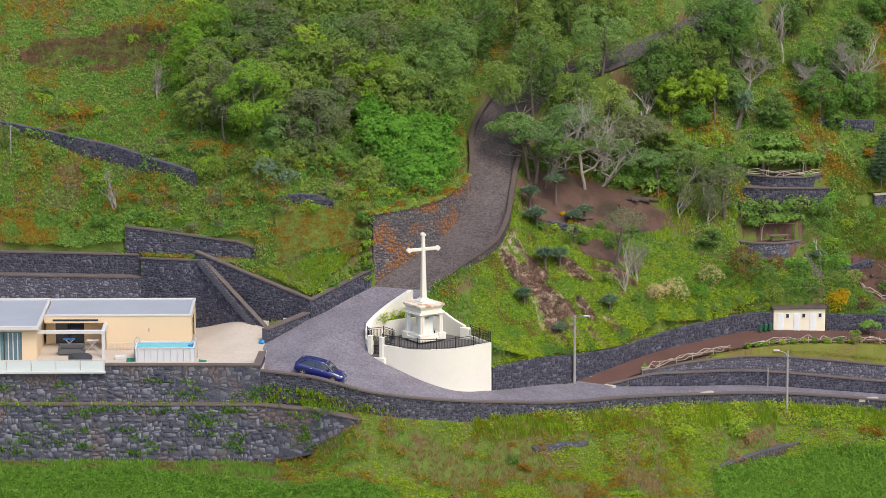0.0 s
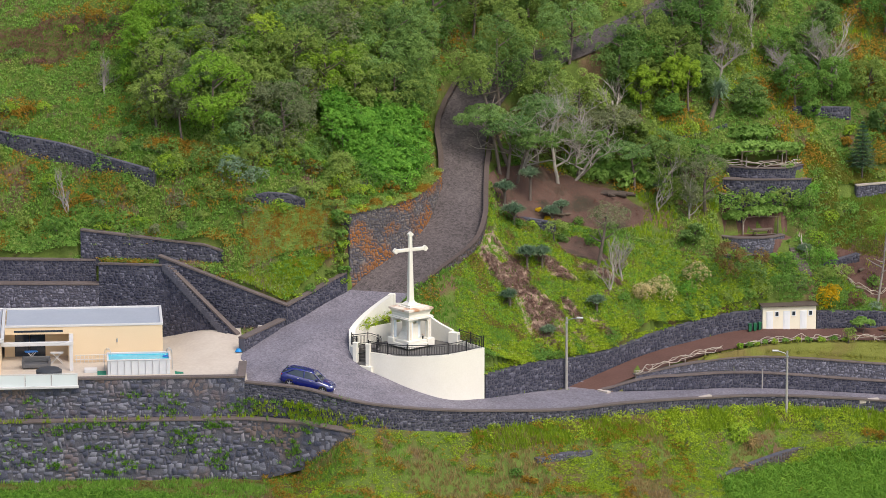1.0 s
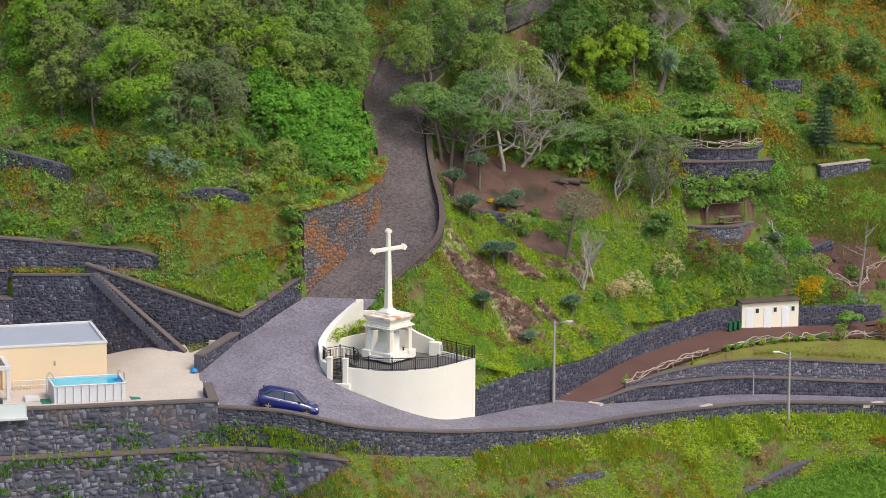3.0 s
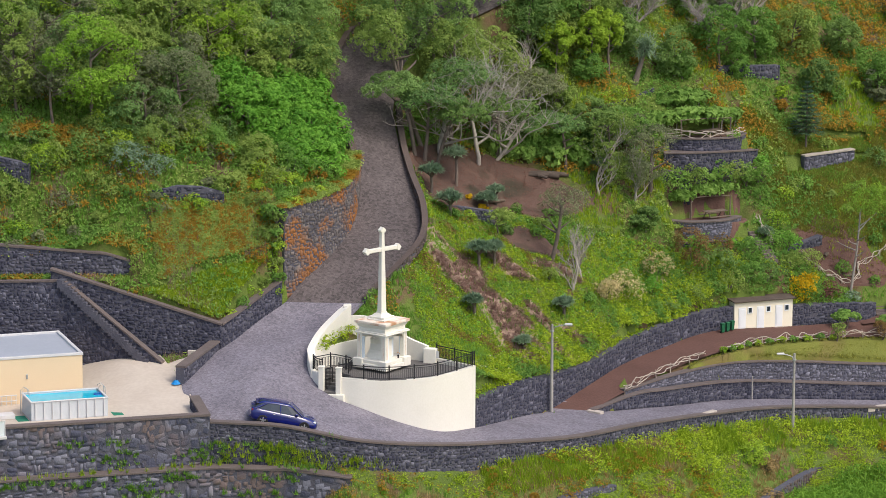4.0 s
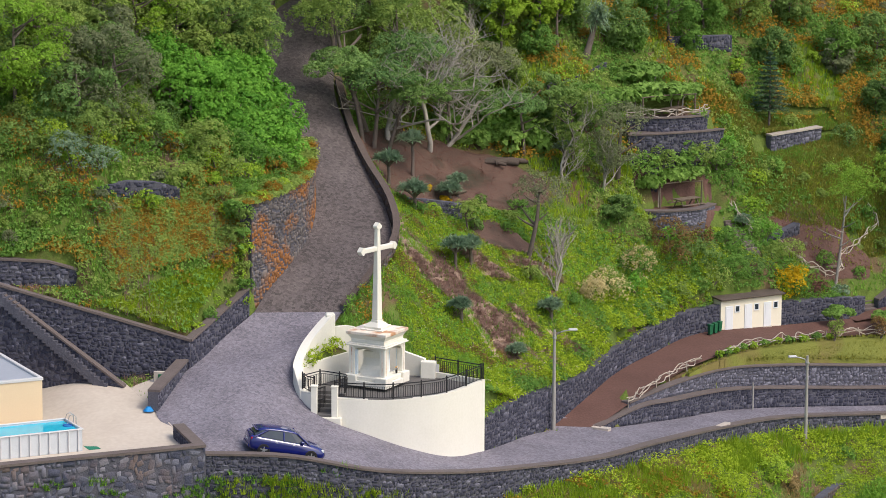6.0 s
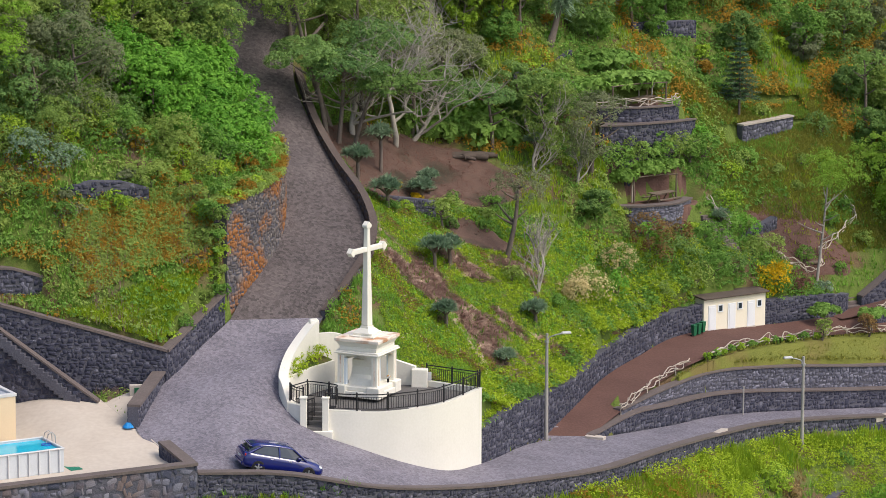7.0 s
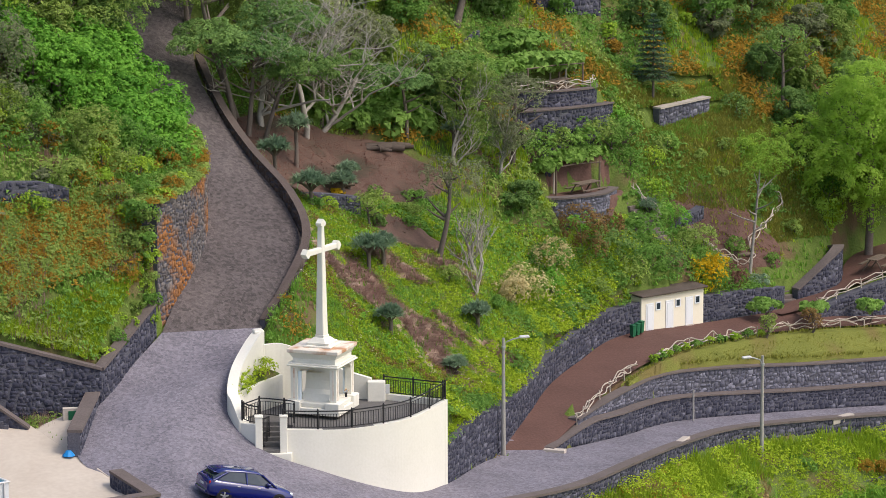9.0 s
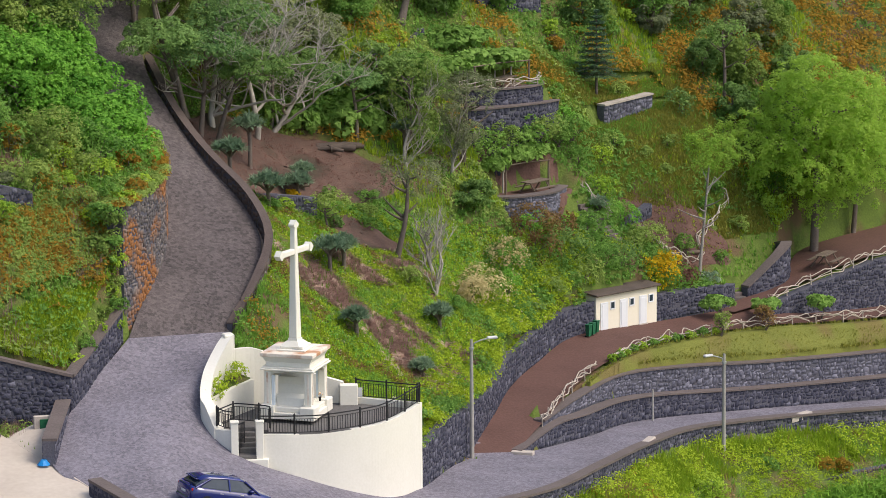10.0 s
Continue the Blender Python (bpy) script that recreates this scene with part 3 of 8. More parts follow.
wall("wall_slope_remnant", "dark stone remnant on the grassy slope below the road", [(9.0, -9.3, -4.2, -3.05), (11.3, -8.2, -4.2, -2.95), (13.6, -6.8, -4.2, -3.15)], seed=46, cover=0.85)
wall("wall_slope_foot_east", "dark basalt wall beside the hut", [(35.2, 15.55, 1.0, 2.6), (38.4, 16.0, 1.0, 2.5), (40.4, 15.9, 0.9, 2.4), (41.4, 16.3, 0.9, 2.2), (42.25, 17.0, 1.0, 2.1)], seed=16)
wall("wall_lawn_lower", "lower dark stone wall along the road", [(15.7, 3.15, -1.0, -0.75), (19.3, 4.8, -1.25, -0.3), (22.4, 6.1, -1.6, -0.45), (29, 9.6, -2.4, -1.15), (39, 10.7, -3.4, -2.3), (50, 11.1, -4.4, -3.2), (64, 12, -5.6, -4.2)], smooth_steps=4, thick=0.6, cap=0.06, seed=17)
wall("wall_lawn_upper", "upper dark stone wall below the lawn strip", [(18.6, 4.9, -0.4, 0.0), (23.5, 7.6, -0.5, 0.2), (28.6, 10.4, -1.2, 0.0), (34, 11.1, -1.8, -0.45), (40, 11.4, -2.4, -1.1), (50, 11.8, -3.3, -1.9), (64, 12.7, -4.3, -2.8)], smooth_steps=4, thick=0.5, cap=0.06, seed=18)
wall("wall_pergola_ring", "low curved stone wall round the pergola terrace", [(28.9, 24.6, 11.8, 13.3), (31, 23.5, 11.8, 13.3), (34, 23.9, 11.8, 13.2), (35.7, 26.0, 11.7, 13.1)], smooth_steps=4, cap=0.06, seed=19, thick=0.35)
wall("wall_pergola_lower", "curved stone terrace wall under the pergola", [(28.4, 23.4, 10.9, 12.4), (30.1, 23.0, 10.9, 12.4), (33.6, 23.3, 10.8, 12.3), (36.3, 25.1, 10.6, 12.0)], smooth_steps=4, cap=0.06, seed=20, thick=1.1)
wall("wall_mid", "stepped stone wall on the garden slope", [(28.0, 22.3, 9.0, 11.4), (29.8, 22.5, 8.8, 11.0), (31.4, 22.7, 8.6, 10.6), (33.4, 23.0, 8.6, 10.5)], smooth_steps=3, cap=0.06, seed=21)
wall("wall_picnic", "curved stone wall holding the picnic terrace", [(27.8, 20.9, 7.0, 8.0), (29.2, 20.0, 7.0, 8.0), (31.6, 19.9, 7.0, 8.0), (33.3, 20.8, 7.1, 8.05)], smooth_steps=4, cap=0.08, seed=22)
wall("wall_picnic_low", "low stone wall under the picnic terrace", [(28.0, 19.3, 5.9, 6.7), (33.4, 19.7, 5.9, 6.6)], cap=0.05, seed=23)
wall("wall_mid_east", "stepped stone wall beside the garden path", [(35.6, 24.4, 9.8, 10.8), (38, 25.2, 9.6, 10.8)], cap=0.06, seed=42)
M_PALECAP = mat("pale_mortar_cap", (0.34, 0.29, 0.25), (0.52, 0.46, 0.40), scale=1.5, fine=10, bump=0.3)
wall("wall_garden", "pale-capped stone wall on the grassy terrace", [(40.4, 26.05, 9.5, 11.15), (44.7, 26.84, 9.9, 11.3)], cap=0.08, cap_mat=M_PALECAP, seed=24)
wall("wall_garden_upper", "dark stone wall high on the garden slope", [(38.2, 28.9, 11.6, 12.7), (43.0, 29.6, 12, 13.0)], cap=0.06, cap_mat=M_PALECAP, seed=25)
wall("wall_far_upper", "old dark stone wall on the upper slope", [(35.8, 31.6, 15.6, 17.2), (41, 32.4, 15.6, 16.9)], seed=26)
wall("wall_far_mid", "dark stone wall below the creeper slope", [(24.4, 26.9, 14.4, 15.4), (27.0, 27.6, 14.6, 15.7), (29.6, 28.6, 15.2, 16.3)], seed=48, cover=0.9)
wall("wall_garden_ramp", "curved stone wall beside the garden steps", [(43.3, 17.1, 1.0, 1.7), (45, 17.15, 1.2, 2.7), (46.4, 17.4, 1.5, 3.4), (47.6, 18.3, 1.6, 3.55), (48.4, 19.8, 1.8, 3.2)], smooth_steps=3, cap=0.08, seed=27)
wall("wall_path_mid", "low stone wall along the sloping garden path", [(41.0, 18.1, 1.2, 2.4), (43.4, 18.4, 1.6, 2.55), (47.1, 19.7, 2.2, 3.0)], seed=43)
wall("wall_bare_terrace", "stone wall below the bare earth slope", [(40.6, 19.1, 2.2, 2.9), (42.8, 19.8, 2.3, 3.2), (46.6, 21.6, 2.6, 3.6), (48.4, 22.2, 2.6, 3.5)], seed=44)
wall("wall_dragon", "low dark wall under the dragon trees", [(9.6, 17.4, 9.9, 10.9), (13.4, 16.6, 9.4, 10.3)], seed=28)
wall("wall_hill_west", "long tumbled dark stone wall across the grassy slope", [(-46, 26.0, 16.6, 19.6), (-36, 22.2, 15.8, 18.6), (-30, 19.6, 15.0, 17.7), (-27, 18.3, 14.9, 17.3), (-23, 16.0, 14.8, 16.4), (-19.6, 14.2, 14.6, 15.7)], seed=29, cover=0.9, smooth_steps=2)
wall("wall_bank_remnant", "tumbled dark stone remnant on the rusty bank", [(-12.6, 11.2, 13.2, 14.0), (-10.6, 10.6, 13.2, 14.4), (-9.0, 10.2, 13.2, 14.3), (-7.6, 10.0, 13.2, 13.9)], seed=47, cover=0.85)
wall("wall_field_east", "dark stone wall bounding the cane field", [(22, -6.5, -7.5, -6.3), (28, -1.0, -7.0, -5.7), (34, 3.2, -6.9, -5.6), (48, 5.0, -7, -5.9)], smooth_steps=3, seed=30, material=M_PARAPET, cover=0.85)
wall("wall_bank_low", "tumbled dark stones between bank and grass", [(-11.5, 9.0, 9.4, 10.3), (-8.4, 8.2, 9.2, 10.4), (-6.3, 7.45, 8.5, 9.6), (-4.9, 7.6, 7.6, 8.7)], seed=31, cover=0.85)
wall("wall_lane_west", "dark rough wall on the uphill side of the lane", [(4.15, 17.9, 12.3, 13.5), (4.5, 21.4, 14.2, 15.3), (4.7, 26, 16.6, 17.7), (7.8, 32.3, 19.8, 20.9), (12.6, 34.4, 21.2, 22.2), (18.4, 35.6, 22.9, 23.9)], seed=45, smooth_steps=3, cover=0.9, thick=0.3, cap=0.04, cap_mat=M_PARAPET, material=M_PARAPET)

# ---- materials of built things ----
M_GLASS = mat("dark_window_glass", (0.02, 0.03, 0.05), (0.035, 0.05, 0.07), rough=0.06, scale=0.4, bump=0, spec=0.6)
M_CURTAIN = mat("curtain_behind_glass", (0.06, 0.13, 0.17), (0.20, 0.30, 0.33), rough=0.2, scale=1.0, fine=9, bump=0, spec=0.6)
M_FASCIA = mat("pale_fascia", (0.56, 0.56, 0.57), (0.63, 0.62, 0.62), rough=0.5, scale=1, bump=0.03)
M_CONCRETE = mat("pole_concrete", (0.30, 0.28, 0.26), (0.42, 0.40, 0.37), scale=2, fine=20, bump=0.15)
M_GALV = mat("grey_metal", (0.38, 0.39, 0.40), (0.5, 0.51, 0.52), rough=0.4, metal=0.6, scale=3, bump=0.03)
M_STAIN = mat("stained_plaster_slab", (0.72, 0.60, 0.48), (0.84, 0.79, 0.71), scale=1.6, fine=9, bump=0.15, c3=(0.50, 0.27, 0.15))
M_BLUEWASH = mat("pale_blue_plaster", (0.70, 0.78, 0.84), (0.78, 0.84, 0.88), scale=1.2, fine=9, bump=0.05)
M_DOORWHITE = mat("white_door_paint", (0.74, 0.75, 0.78), (0.8, 0.81, 0.83), rough=0.5, scale=2, bump=0.02)
M_HUT = mat("pale_cream_paint", (0.80, 0.73, 0.58), (0.85, 0.79, 0.66), scale=0.8, fine=9, bump=0.06)
M_HUTROOF = mat("brown_roof_felt", (0.07, 0.055, 0.045), (0.13, 0.10, 0.085), scale=1.5, fine=14, bump=0.3)
M_BIN = mat("green_plastic", (0.012, 0.10, 0.045), (0.028, 0.16, 0.075), rough=0.45, scale=3, bump=0.02)
M_RUBBER = mat("tyre_rubber", (0.012, 0.012, 0.013), (0.025, 0.025, 0.026), rough=0.8, scale=8, bump=0.05)
M_WATER = mat("pool_water", (0.01, 0.42, 0.60), (0.03, 0.55, 0.72), rough=0.08, scale=1.4, fine=6, bump=0.15, spec=0.5)
M_LINER = mat("pool_wall_grey", (0.50, 0.53, 0.56), (0.60, 0.63, 0.66), rough=0.5, scale=1.5, bump=0.03)
M_MAT = mat("green_ground_mat", (0.015, 0.16, 0.10), (0.03, 0.22, 0.14), scale=4, bump=0.1)
M_TUB = mat("dark_tub_cover", (0.03, 0.034, 0.042), (0.06, 0.065, 0.075), rough=0.55, scale=3, bump=0.1)
M_TUBBLUE = mat("blue_tub_base", (0.02, 0.11, 0.36), (0.04, 0.17, 0.5), rough=0.5, scale=3, bump=0.05)
M_SOFA = mat("grey_rattan", (0.09, 0.09, 0.095), (0.16, 0.16, 0.165), scale=9, fine=50, bump=0.4)
M_BLUEBAG = mat("blue_plastic", (0.01, 0.18, 0.5), (0.02, 0.28, 0.65), rough=0.4, scale=4, bump=0.1)
M_BRANCH = mat("bleached_branch_wood", (0.36, 0.30, 0.25), (0.60, 0.53, 0.46), scale=5, fine=30, bump=0.3)
M_WOOD = mat("weathered_wood", (0.10, 0.075, 0.055), (0.2, 0.155, 0.12), scale=4, fine=30, bump=0.3)
M_SLABP = mat("pale_concrete_slab", (0.42, 0.36, 0.31), (0.56, 0.50, 0.45), scale=2, fine=14, bump=0.15)
M_RED_LAMP = mat("red_lamp_glass", (0.35, 0.01, 0.01), (0.5, 0.02, 0.02), rough=0.15, scale=4, bump=0)
M_HEADLAMP = mat("clear_lamp_glass", (0.6, 0.62, 0.65), (0.8, 0.82, 0.85), rough=0.08, scale=5, bump=0)
M_PLATE = mat("plate_white", (0.7, 0.7, 0.68), (0.78, 0.78, 0.76), rough=0.4, scale=4, bump=0)
M_FLOWER = mat("small_flowers", (0.5, 0.12, 0.12), (0.8, 0.7, 0.2), scale=12, bump=0)
M_CARBLUE = mat("dark_blue_car_paint", (0.007, 0.012, 0.12), (0.010, 0.016, 0.16), rough=0.14, scale=1, bump=0, spec=0.6)
M_CARBLUE.node_tree.nodes["Principled BSDF"].inputs["Coat Weight"].default_value = 0.8
M_PANE = bpy.data.materials.new("glass_with_painted_sky_sheen")
M_PANE.use_nodes = True
pn = M_PANE.node_tree
clear = pn.nodes.new("ShaderNodeBsdfTransparent")
# pale, mostly opaque base colour stands in for bright sky reflected in panes
gl = pn.nodes.new("ShaderNodeBsdfPrincipled")
gl.inputs["Roughness"].default_value = 0.1
gl.inputs["Base Color"].default_value = (0.72, 0.78, 0.80, 1)
both = pn.nodes.new("ShaderNodeMixShader")
both.inputs[0].default_value = 0.85
pn.links.new(clear.outputs[0], both.inputs[1])
pn.links.new(gl.outputs[0], both.inputs[2])
pn.links.new(both.outputs[0], pn.nodes["Material Output"].inputs[0])


def road_height(x, y):
    co, k, d = tree_kd.find((x, y, 0))
    return float(road_pts[k][2])


# ---- shrine ----
FLOOR = 4.1
shrine = thing("shrine_terrace", "white plastered shrine terrace with curved retaining wall", "terrace", (0, 0, 0))
outer = spline([(-4.75, -0.35), (-4.62, -0.85), (-4.35, -1.3)], 4).tolist()
front = spline([(-3.45, -1.95), (-2.2, -2.65), (-0.6, -3.25), (0.8, -3.52), (2.2, -3.55), (3.6, -3.15), (5.65, -2.1)], 8).tolist()
back = [(5.65, -2.1), (4.05, 0.8), (2.2, 2.9), (-1.0, 4.0), (-3.6, 2.6), (-4.75, 1.0)]


def band(line, z0, z1, thick, inward=1):
    """An upright band along a plan line, thick to its left side."""
    p = np.asarray(line, float)
    n = len(p)
    t = np.gradient(p, axis=0)
    t /= np.linalg.norm(t, axis=1)[:, None]
    q = p + np.stack([-t[:, 1], t[:, 0]], 1) * thick * inward
    z0 = np.broadcast_to(z0, n).tolist()
    z1 = np.broadcast_to(z1, n).tolist()
    bm = bmesh.new()
    rows = []
    for i in range(n):
        rows.append([bm.verts.new(c) for c in ((*p[i], z0[i]), (*p[i], z1[i]), (*q[i], z1[i]), (*q[i], z0[i]))])
    for a, b in zip(rows, rows[1:]):
        for j in range(4):
            bm.faces.new((a[j], b[j], b[(j + 1) % 4], a[(j + 1) % 4]))
    bm.faces.new(rows[0])
    bm.faces.new(rows[-1][::-1])
    bmesh.ops.recalc_face_normals(bm, faces=bm.faces)
    return bm


floor_line = front + back[1:] + outer
part("floor", prism([(x * 0.985, y * 0.985) for x, y in front[:-1]] + [(5.5, -2.0), (3.95, 0.72), (2.1, 2.8), (-1.0, 3.9), (-3.5, 2.5), (-4.6, 0.9), (-4.6, -0.3), (-3.3, 0.3), (-2.4, -1.2), (-2.95, -1.85)], 3.4, 3.84), M_GREYTOP, shrine, "dark grey terrace paving")
front_top = np.interp(np.array(front)[:, 0], [-3.5, -1, 2.2, 5.65], [3.92, 3.8, 3.88, 4.1])
part("front_wall", band(front, -0.6, front_top, 0.28), M_WHITE, shrine)
part("side_wall", band([(5.65, -2.1), (4.05, 0.8)], -0.6, FLOOR + 0.02, 0.25), M_WHITE, shrine)
part("gate_side_wall", band(outer, 2.2, FLOOR, 0.28), M_WHITE, shrine)
wing = spline([(-4.8, -0.35, 4.15), (-4.78, 0.35, 5.0), (-4.55, 1.1, 5.35), (-3.5, 2.35, 6.1), (-2.1, 3.4, 6.9), (-1.3, 3.85, 7.3)], 6)
part("wing_wall", band(wing[::-1, :2], 2.8, wing[::-1, 2], 0.5), M_WHITE, shrine, "tapering curved wing wall with rounded top")
part("wing_end", prism([(-1.5, 3.5), (-0.95, 3.45), (-0.8, 3.95), (-1.3, 4.05)], 5, 7.34, bevel=0.06), M_WHITE, shrine)
rear = spline([(-1.1, 3.75, 6.6), (0.2, 3.7, 6.5), (1.5, 3.1, 5.9), (2.6, 2.2, 5.25), (3.6, 1.2, 4.85)], 5)
part("rear_wall", band(rear[:, :2], 3.4, rear[:, 2], 0.25, -1), M_WHITE, shrine)
part("planter_wall", band([(-4.3, 0.75), (-3.5, 1.3), (-2.0, 2.05), (-0.4, 2.75)], FLOOR - 0.4, [5.0, 5.1, 5.2, 5.25], 0.2), M_WHITE, shrine)
part("planter_soil", prism([(-4.2, 1.0), (-3.5, 1.5), (-2.0, 2.2), (-0.5, 2.9), (-1.3, 3.5), (-2.2, 3.1), (-3.5, 2.1)], 4.0, [4.9, 5.0, 5.15, 5.3, 5.7, 5.5, 5.2]), M_SOIL, shrine, "planter bed")
part("end_block", box(-0.42, 0.42, -0.26, 0.26, 3.6, 4.78, 0.03, m=pose(3.55, 0.75, 0, 0, 0, -35)), M_WHITE, shrine)
part("emblem", box(-0.1, 0.1, -0.02, 0.02, 4.2, 4.65, 0.015, m=pose(3.88, 0.3, 0, 0, 0, -35)), M_FASCIA, shrine)
# steps and gate landing
part("landing", prism([(-4.5, -1.5), (-3.5, -2.05), (-2.5, -1.5), (-3.3, 0.0), (-4.5, -0.5)], 2.3, 3.0, bevel=0.02), M_GREYTOP, shrine)
part("door_step", prism([(-4.85, -1.45), (-3.25, -2.35), (-3.0, -2.0), (-4.5, -1.1)], 2.0, 2.85, bevel=0.03), M_WHITE, shrine)
for i in range(5):
    part("step", box(-0.55, 0.55, 0, 0.28, 2.9, 3.2 + 0.18 * i, 0.01, m=pose(-3.75 + 0.14 * i, -1.2 + 0.24 * i, 0, 0, 0, -32)), M_GREYTOP, shrine)
for x, y in ((-4.38, -1.32), (-3.42, -1.92)):
    p = part("gate_pillar", box(-0.17, 0.17, -0.17, 0.17, 2.6, 4.5, 0.02, m=pose(x, y, 0, 0, 0, -32)), M_WHITE, shrine)
    bm = prism([(-0.2, -0.2), (0.2, -0.2), (0.2, 0.2), (-0.2, 0.2)], 4.5, 4.6, m=pose(x, y, 0, 0, 0, -32), bevel=0.03)
    part("pillar_cap", bm, M_WHITE, p)


def railing(name, label, line, height=0.85, spacing=0.13, post_every=1.5):
    """A black iron railing along points x, y, z: posts, two rails and upright bars."""
    ob = thing(name, label, "railing", line[0])
    o = np.array(line[0])
    p = np.asarray(line, float) - o
    seg = np.linalg.norm(np.diff(p[:, :2], axis=0), axis=1)
    s = np.r_[0, np.cumsum(seg)]
    at = lambda d: np.array([np.interp(d, s, p[:, k]) for k in range(3)])
    n = max(1, round(s[-1] / post_every))
    for d in np.linspace(0, s[-1], n + 1):
        c = at(d)
        post = part("post", box(-0.035, 0.035, -0.035, 0.035, 0, height + 0.06, 0.008), M_BLACK, ob)
        post.location = c
        part("finial", cylinder(0.05, 0.02, height + 0.06, height + 0.12, 8), M_BLACK, post)
    for h, r in ((height, 0.032), (height - 0.14, 0.014), (0.1, 0.022)):
        pts = [at(d) + [0, 0, h] for d in np.linspace(0, s[-1], max(2, int(s[-1] / 0.3)))]
        v, f = tube(pts, r, 5)
        part("rail", mesh_from("rail", v, f), M_BLACK, ob)
    bar = mesh_from("bar", *tube([(0, 0, 0.1), (0, 0, height - 0.14)], 0.017, 4), [M_BLACK])
    for d in np.arange(spacing, s[-1] - 0.03, spacing):
        b = part("bar", bar, None, ob)
        b.location = at(d)
    return ob


fr = np.array(front)
inset = fr + np.stack([-np.gradient(fr[:, 1]), np.gradient(fr[:, 0])], 1) / np.linalg.norm(np.gradient(fr, axis=0), axis=1)[:, None] * 0.13
railing("iron_railing", "black iron railing along the curved terrace wall", [(x, y, z) for (x, y), z in zip(inset[::2], front_top[::2])])
railing("iron_railing", "black iron railing on the terrace flank", [(5.45, -2.0, FLOOR), (3.95, 0.72, FLOOR)])
railing("iron_railing", "short black iron railing beside the gate", [(-4.62, -0.3, FLOOR + 0.1), (-4.5, -0.8, FLOOR + 0.02), (-4.28, -1.15, FLOOR)], post_every=1.0)
railing("iron_railing", "black iron railing guarding the stairwell", [(-4.5, -0.25, FLOOR), (-3.2, 0.35, FLOOR), (-2.3, -1.15, FLOOR), (-2.75, -1.8, FLOOR)], post_every=1.4)
gate = thing("iron_gate", "black iron gate standing ajar between white pillars", "gate", (-4.3, -1.28, 3.02), rz=28)
part("gate_frame", box(0, 0.05, -0.02, 0.02, 0, 1.35), M_BLACK, gate)
for x0, x1, z0, z1 in ((0.85, 0.9, 0, 1.35), (0.05, 0.85, 0, 0.06), (0.05, 0.85, 1.29, 1.35), (0.05, 0.85, 0.62, 0.68)):
    part("gate_frame", box(x0, x1, -0.02, 0.02, z0, z1), M_BLACK, gate)
for i in range(6):
    part("gate_bar", box(0.12 + 0.12 * i, 0.14 + 0.12 * i, -0.01, 0.01, 0.06, 1.29), M_BLACK, gate)

# pedestal with niche
ped = thing("shrine_pedestal", "white plaster pedestal with open arched niches", "pedestal", (0.08, 0.12, FLOOR - 0.1), rz=35)
part("plinth", box(-1.3, 1.3, -1.3, 1.3, 0, 0.32, 0.03), M_WHITE, ped)
part("plinth_step", box(-1.18, 1.18, -1.18, 1.18, 0.32, 0.55, 0.03), M_WHITE, ped)
for sx in (-1, 1):
    for sy in (-1, 1):
        m = Matrix.Translation((sx * 0.97, sy * 0.97, 0))
        part("corner_block", box(-0.36, 0.36, -0.36, 0.36, 0.0, 0.62, 0.04, m=m), M_WHITE, ped)
        pillar = part("pillar", box(-0.17, 0.17, -0.17, 0.17, 0.55, 2.25, 0.025, m=m), M_WHITE, ped)
        for k in range(2):
            w = box(-0.05, 0.05, -0.19, -0.165, 0.7, 2.15, 0.01, m=m @ pose(0, 0, 0, 0, 0, 0 if (k == 0) == (sy < 0) else 0)) if k == 0 else box(0.165 * sx - 0.012, 0.165 * sx + 0.022, -0.05, 0.05, 0.7, 2.15, 0.01, m=m)
            part("moulding", w, M_STAIN, pillar)


def arch(width, height, depth, r, n=6):
    """A lintel piece with rounded inner corners, to stand between pillars."""
    bm = bmesh.new()
    pts = [(-width / 2, height), (-width / 2, 0)]
    for k in range(n + 1):
        a = math.pi - k * math.pi / 2 / n
        pts.append((-width / 2 + r + r * math.cos(a), r * math.sin(a) * 0.9))
    for k in range(n + 1):
        a = math.pi / 2 - k * math.pi / 2 / n
        pts.append((width / 2 - r + r * math.cos(a), r * math.sin(a) * 0.9))
    pts += [(width / 2, 0), (width / 2, height)]
    lo = [bm.verts.new((x, -depth / 2, z)) for x, z in pts]
    hi = [bm.verts.new((x, depth / 2, z)) for x, z in pts]
    k = len(pts)
    bm.faces.new(lo)
    bm.faces.new(hi[::-1])
    for i in range(k):
        bm.faces.new((lo[i], hi[i], hi[(i + 1) % k], lo[(i + 1) % k]))
    bmesh.ops.triangulate(bm, faces=[f for f in bm.faces if len(f.verts) > 4])
    bmesh.ops.recalc_face_normals(bm, faces=bm.faces)
    return bm


for k in range(4):
    bm = arch(1.62, 0.42, 0.24, 0.3)
    bmesh.ops.transform(bm, verts=bm.verts, matrix=pose(0, 0, 0, 0, 0, 90 * k) @ Matrix.Translation((0, -0.98, 1.86)))
    part("arch", bm, M_WHITE, ped)
    part("jamb", box(-0.8, -0.66, -0.08, 0.08, 0.55, 2.0, 0.02, m=pose(0, 0, 0, 0, 0, 90 * k) @ Matrix.Translation((0, -0.98, 0))), M_BLUEWASH, ped)
part("niche_core", box(-0.22, 0.22, -0.62, 0.62, 0.55, 2.2, 0.05, m=pose(0.35, 0.1, 0, 0, 0, 0)), M_BLUEWASH, ped, "pale blue niche back")
bm = bmesh.new()
prof = [(-0.75, 0.0), (-0.62, 0.32), (-0.42, 0.5), (-0.3, 0.9), (-0.34, 1.25), (0.2, 1.25), (0.2, 0.0)]
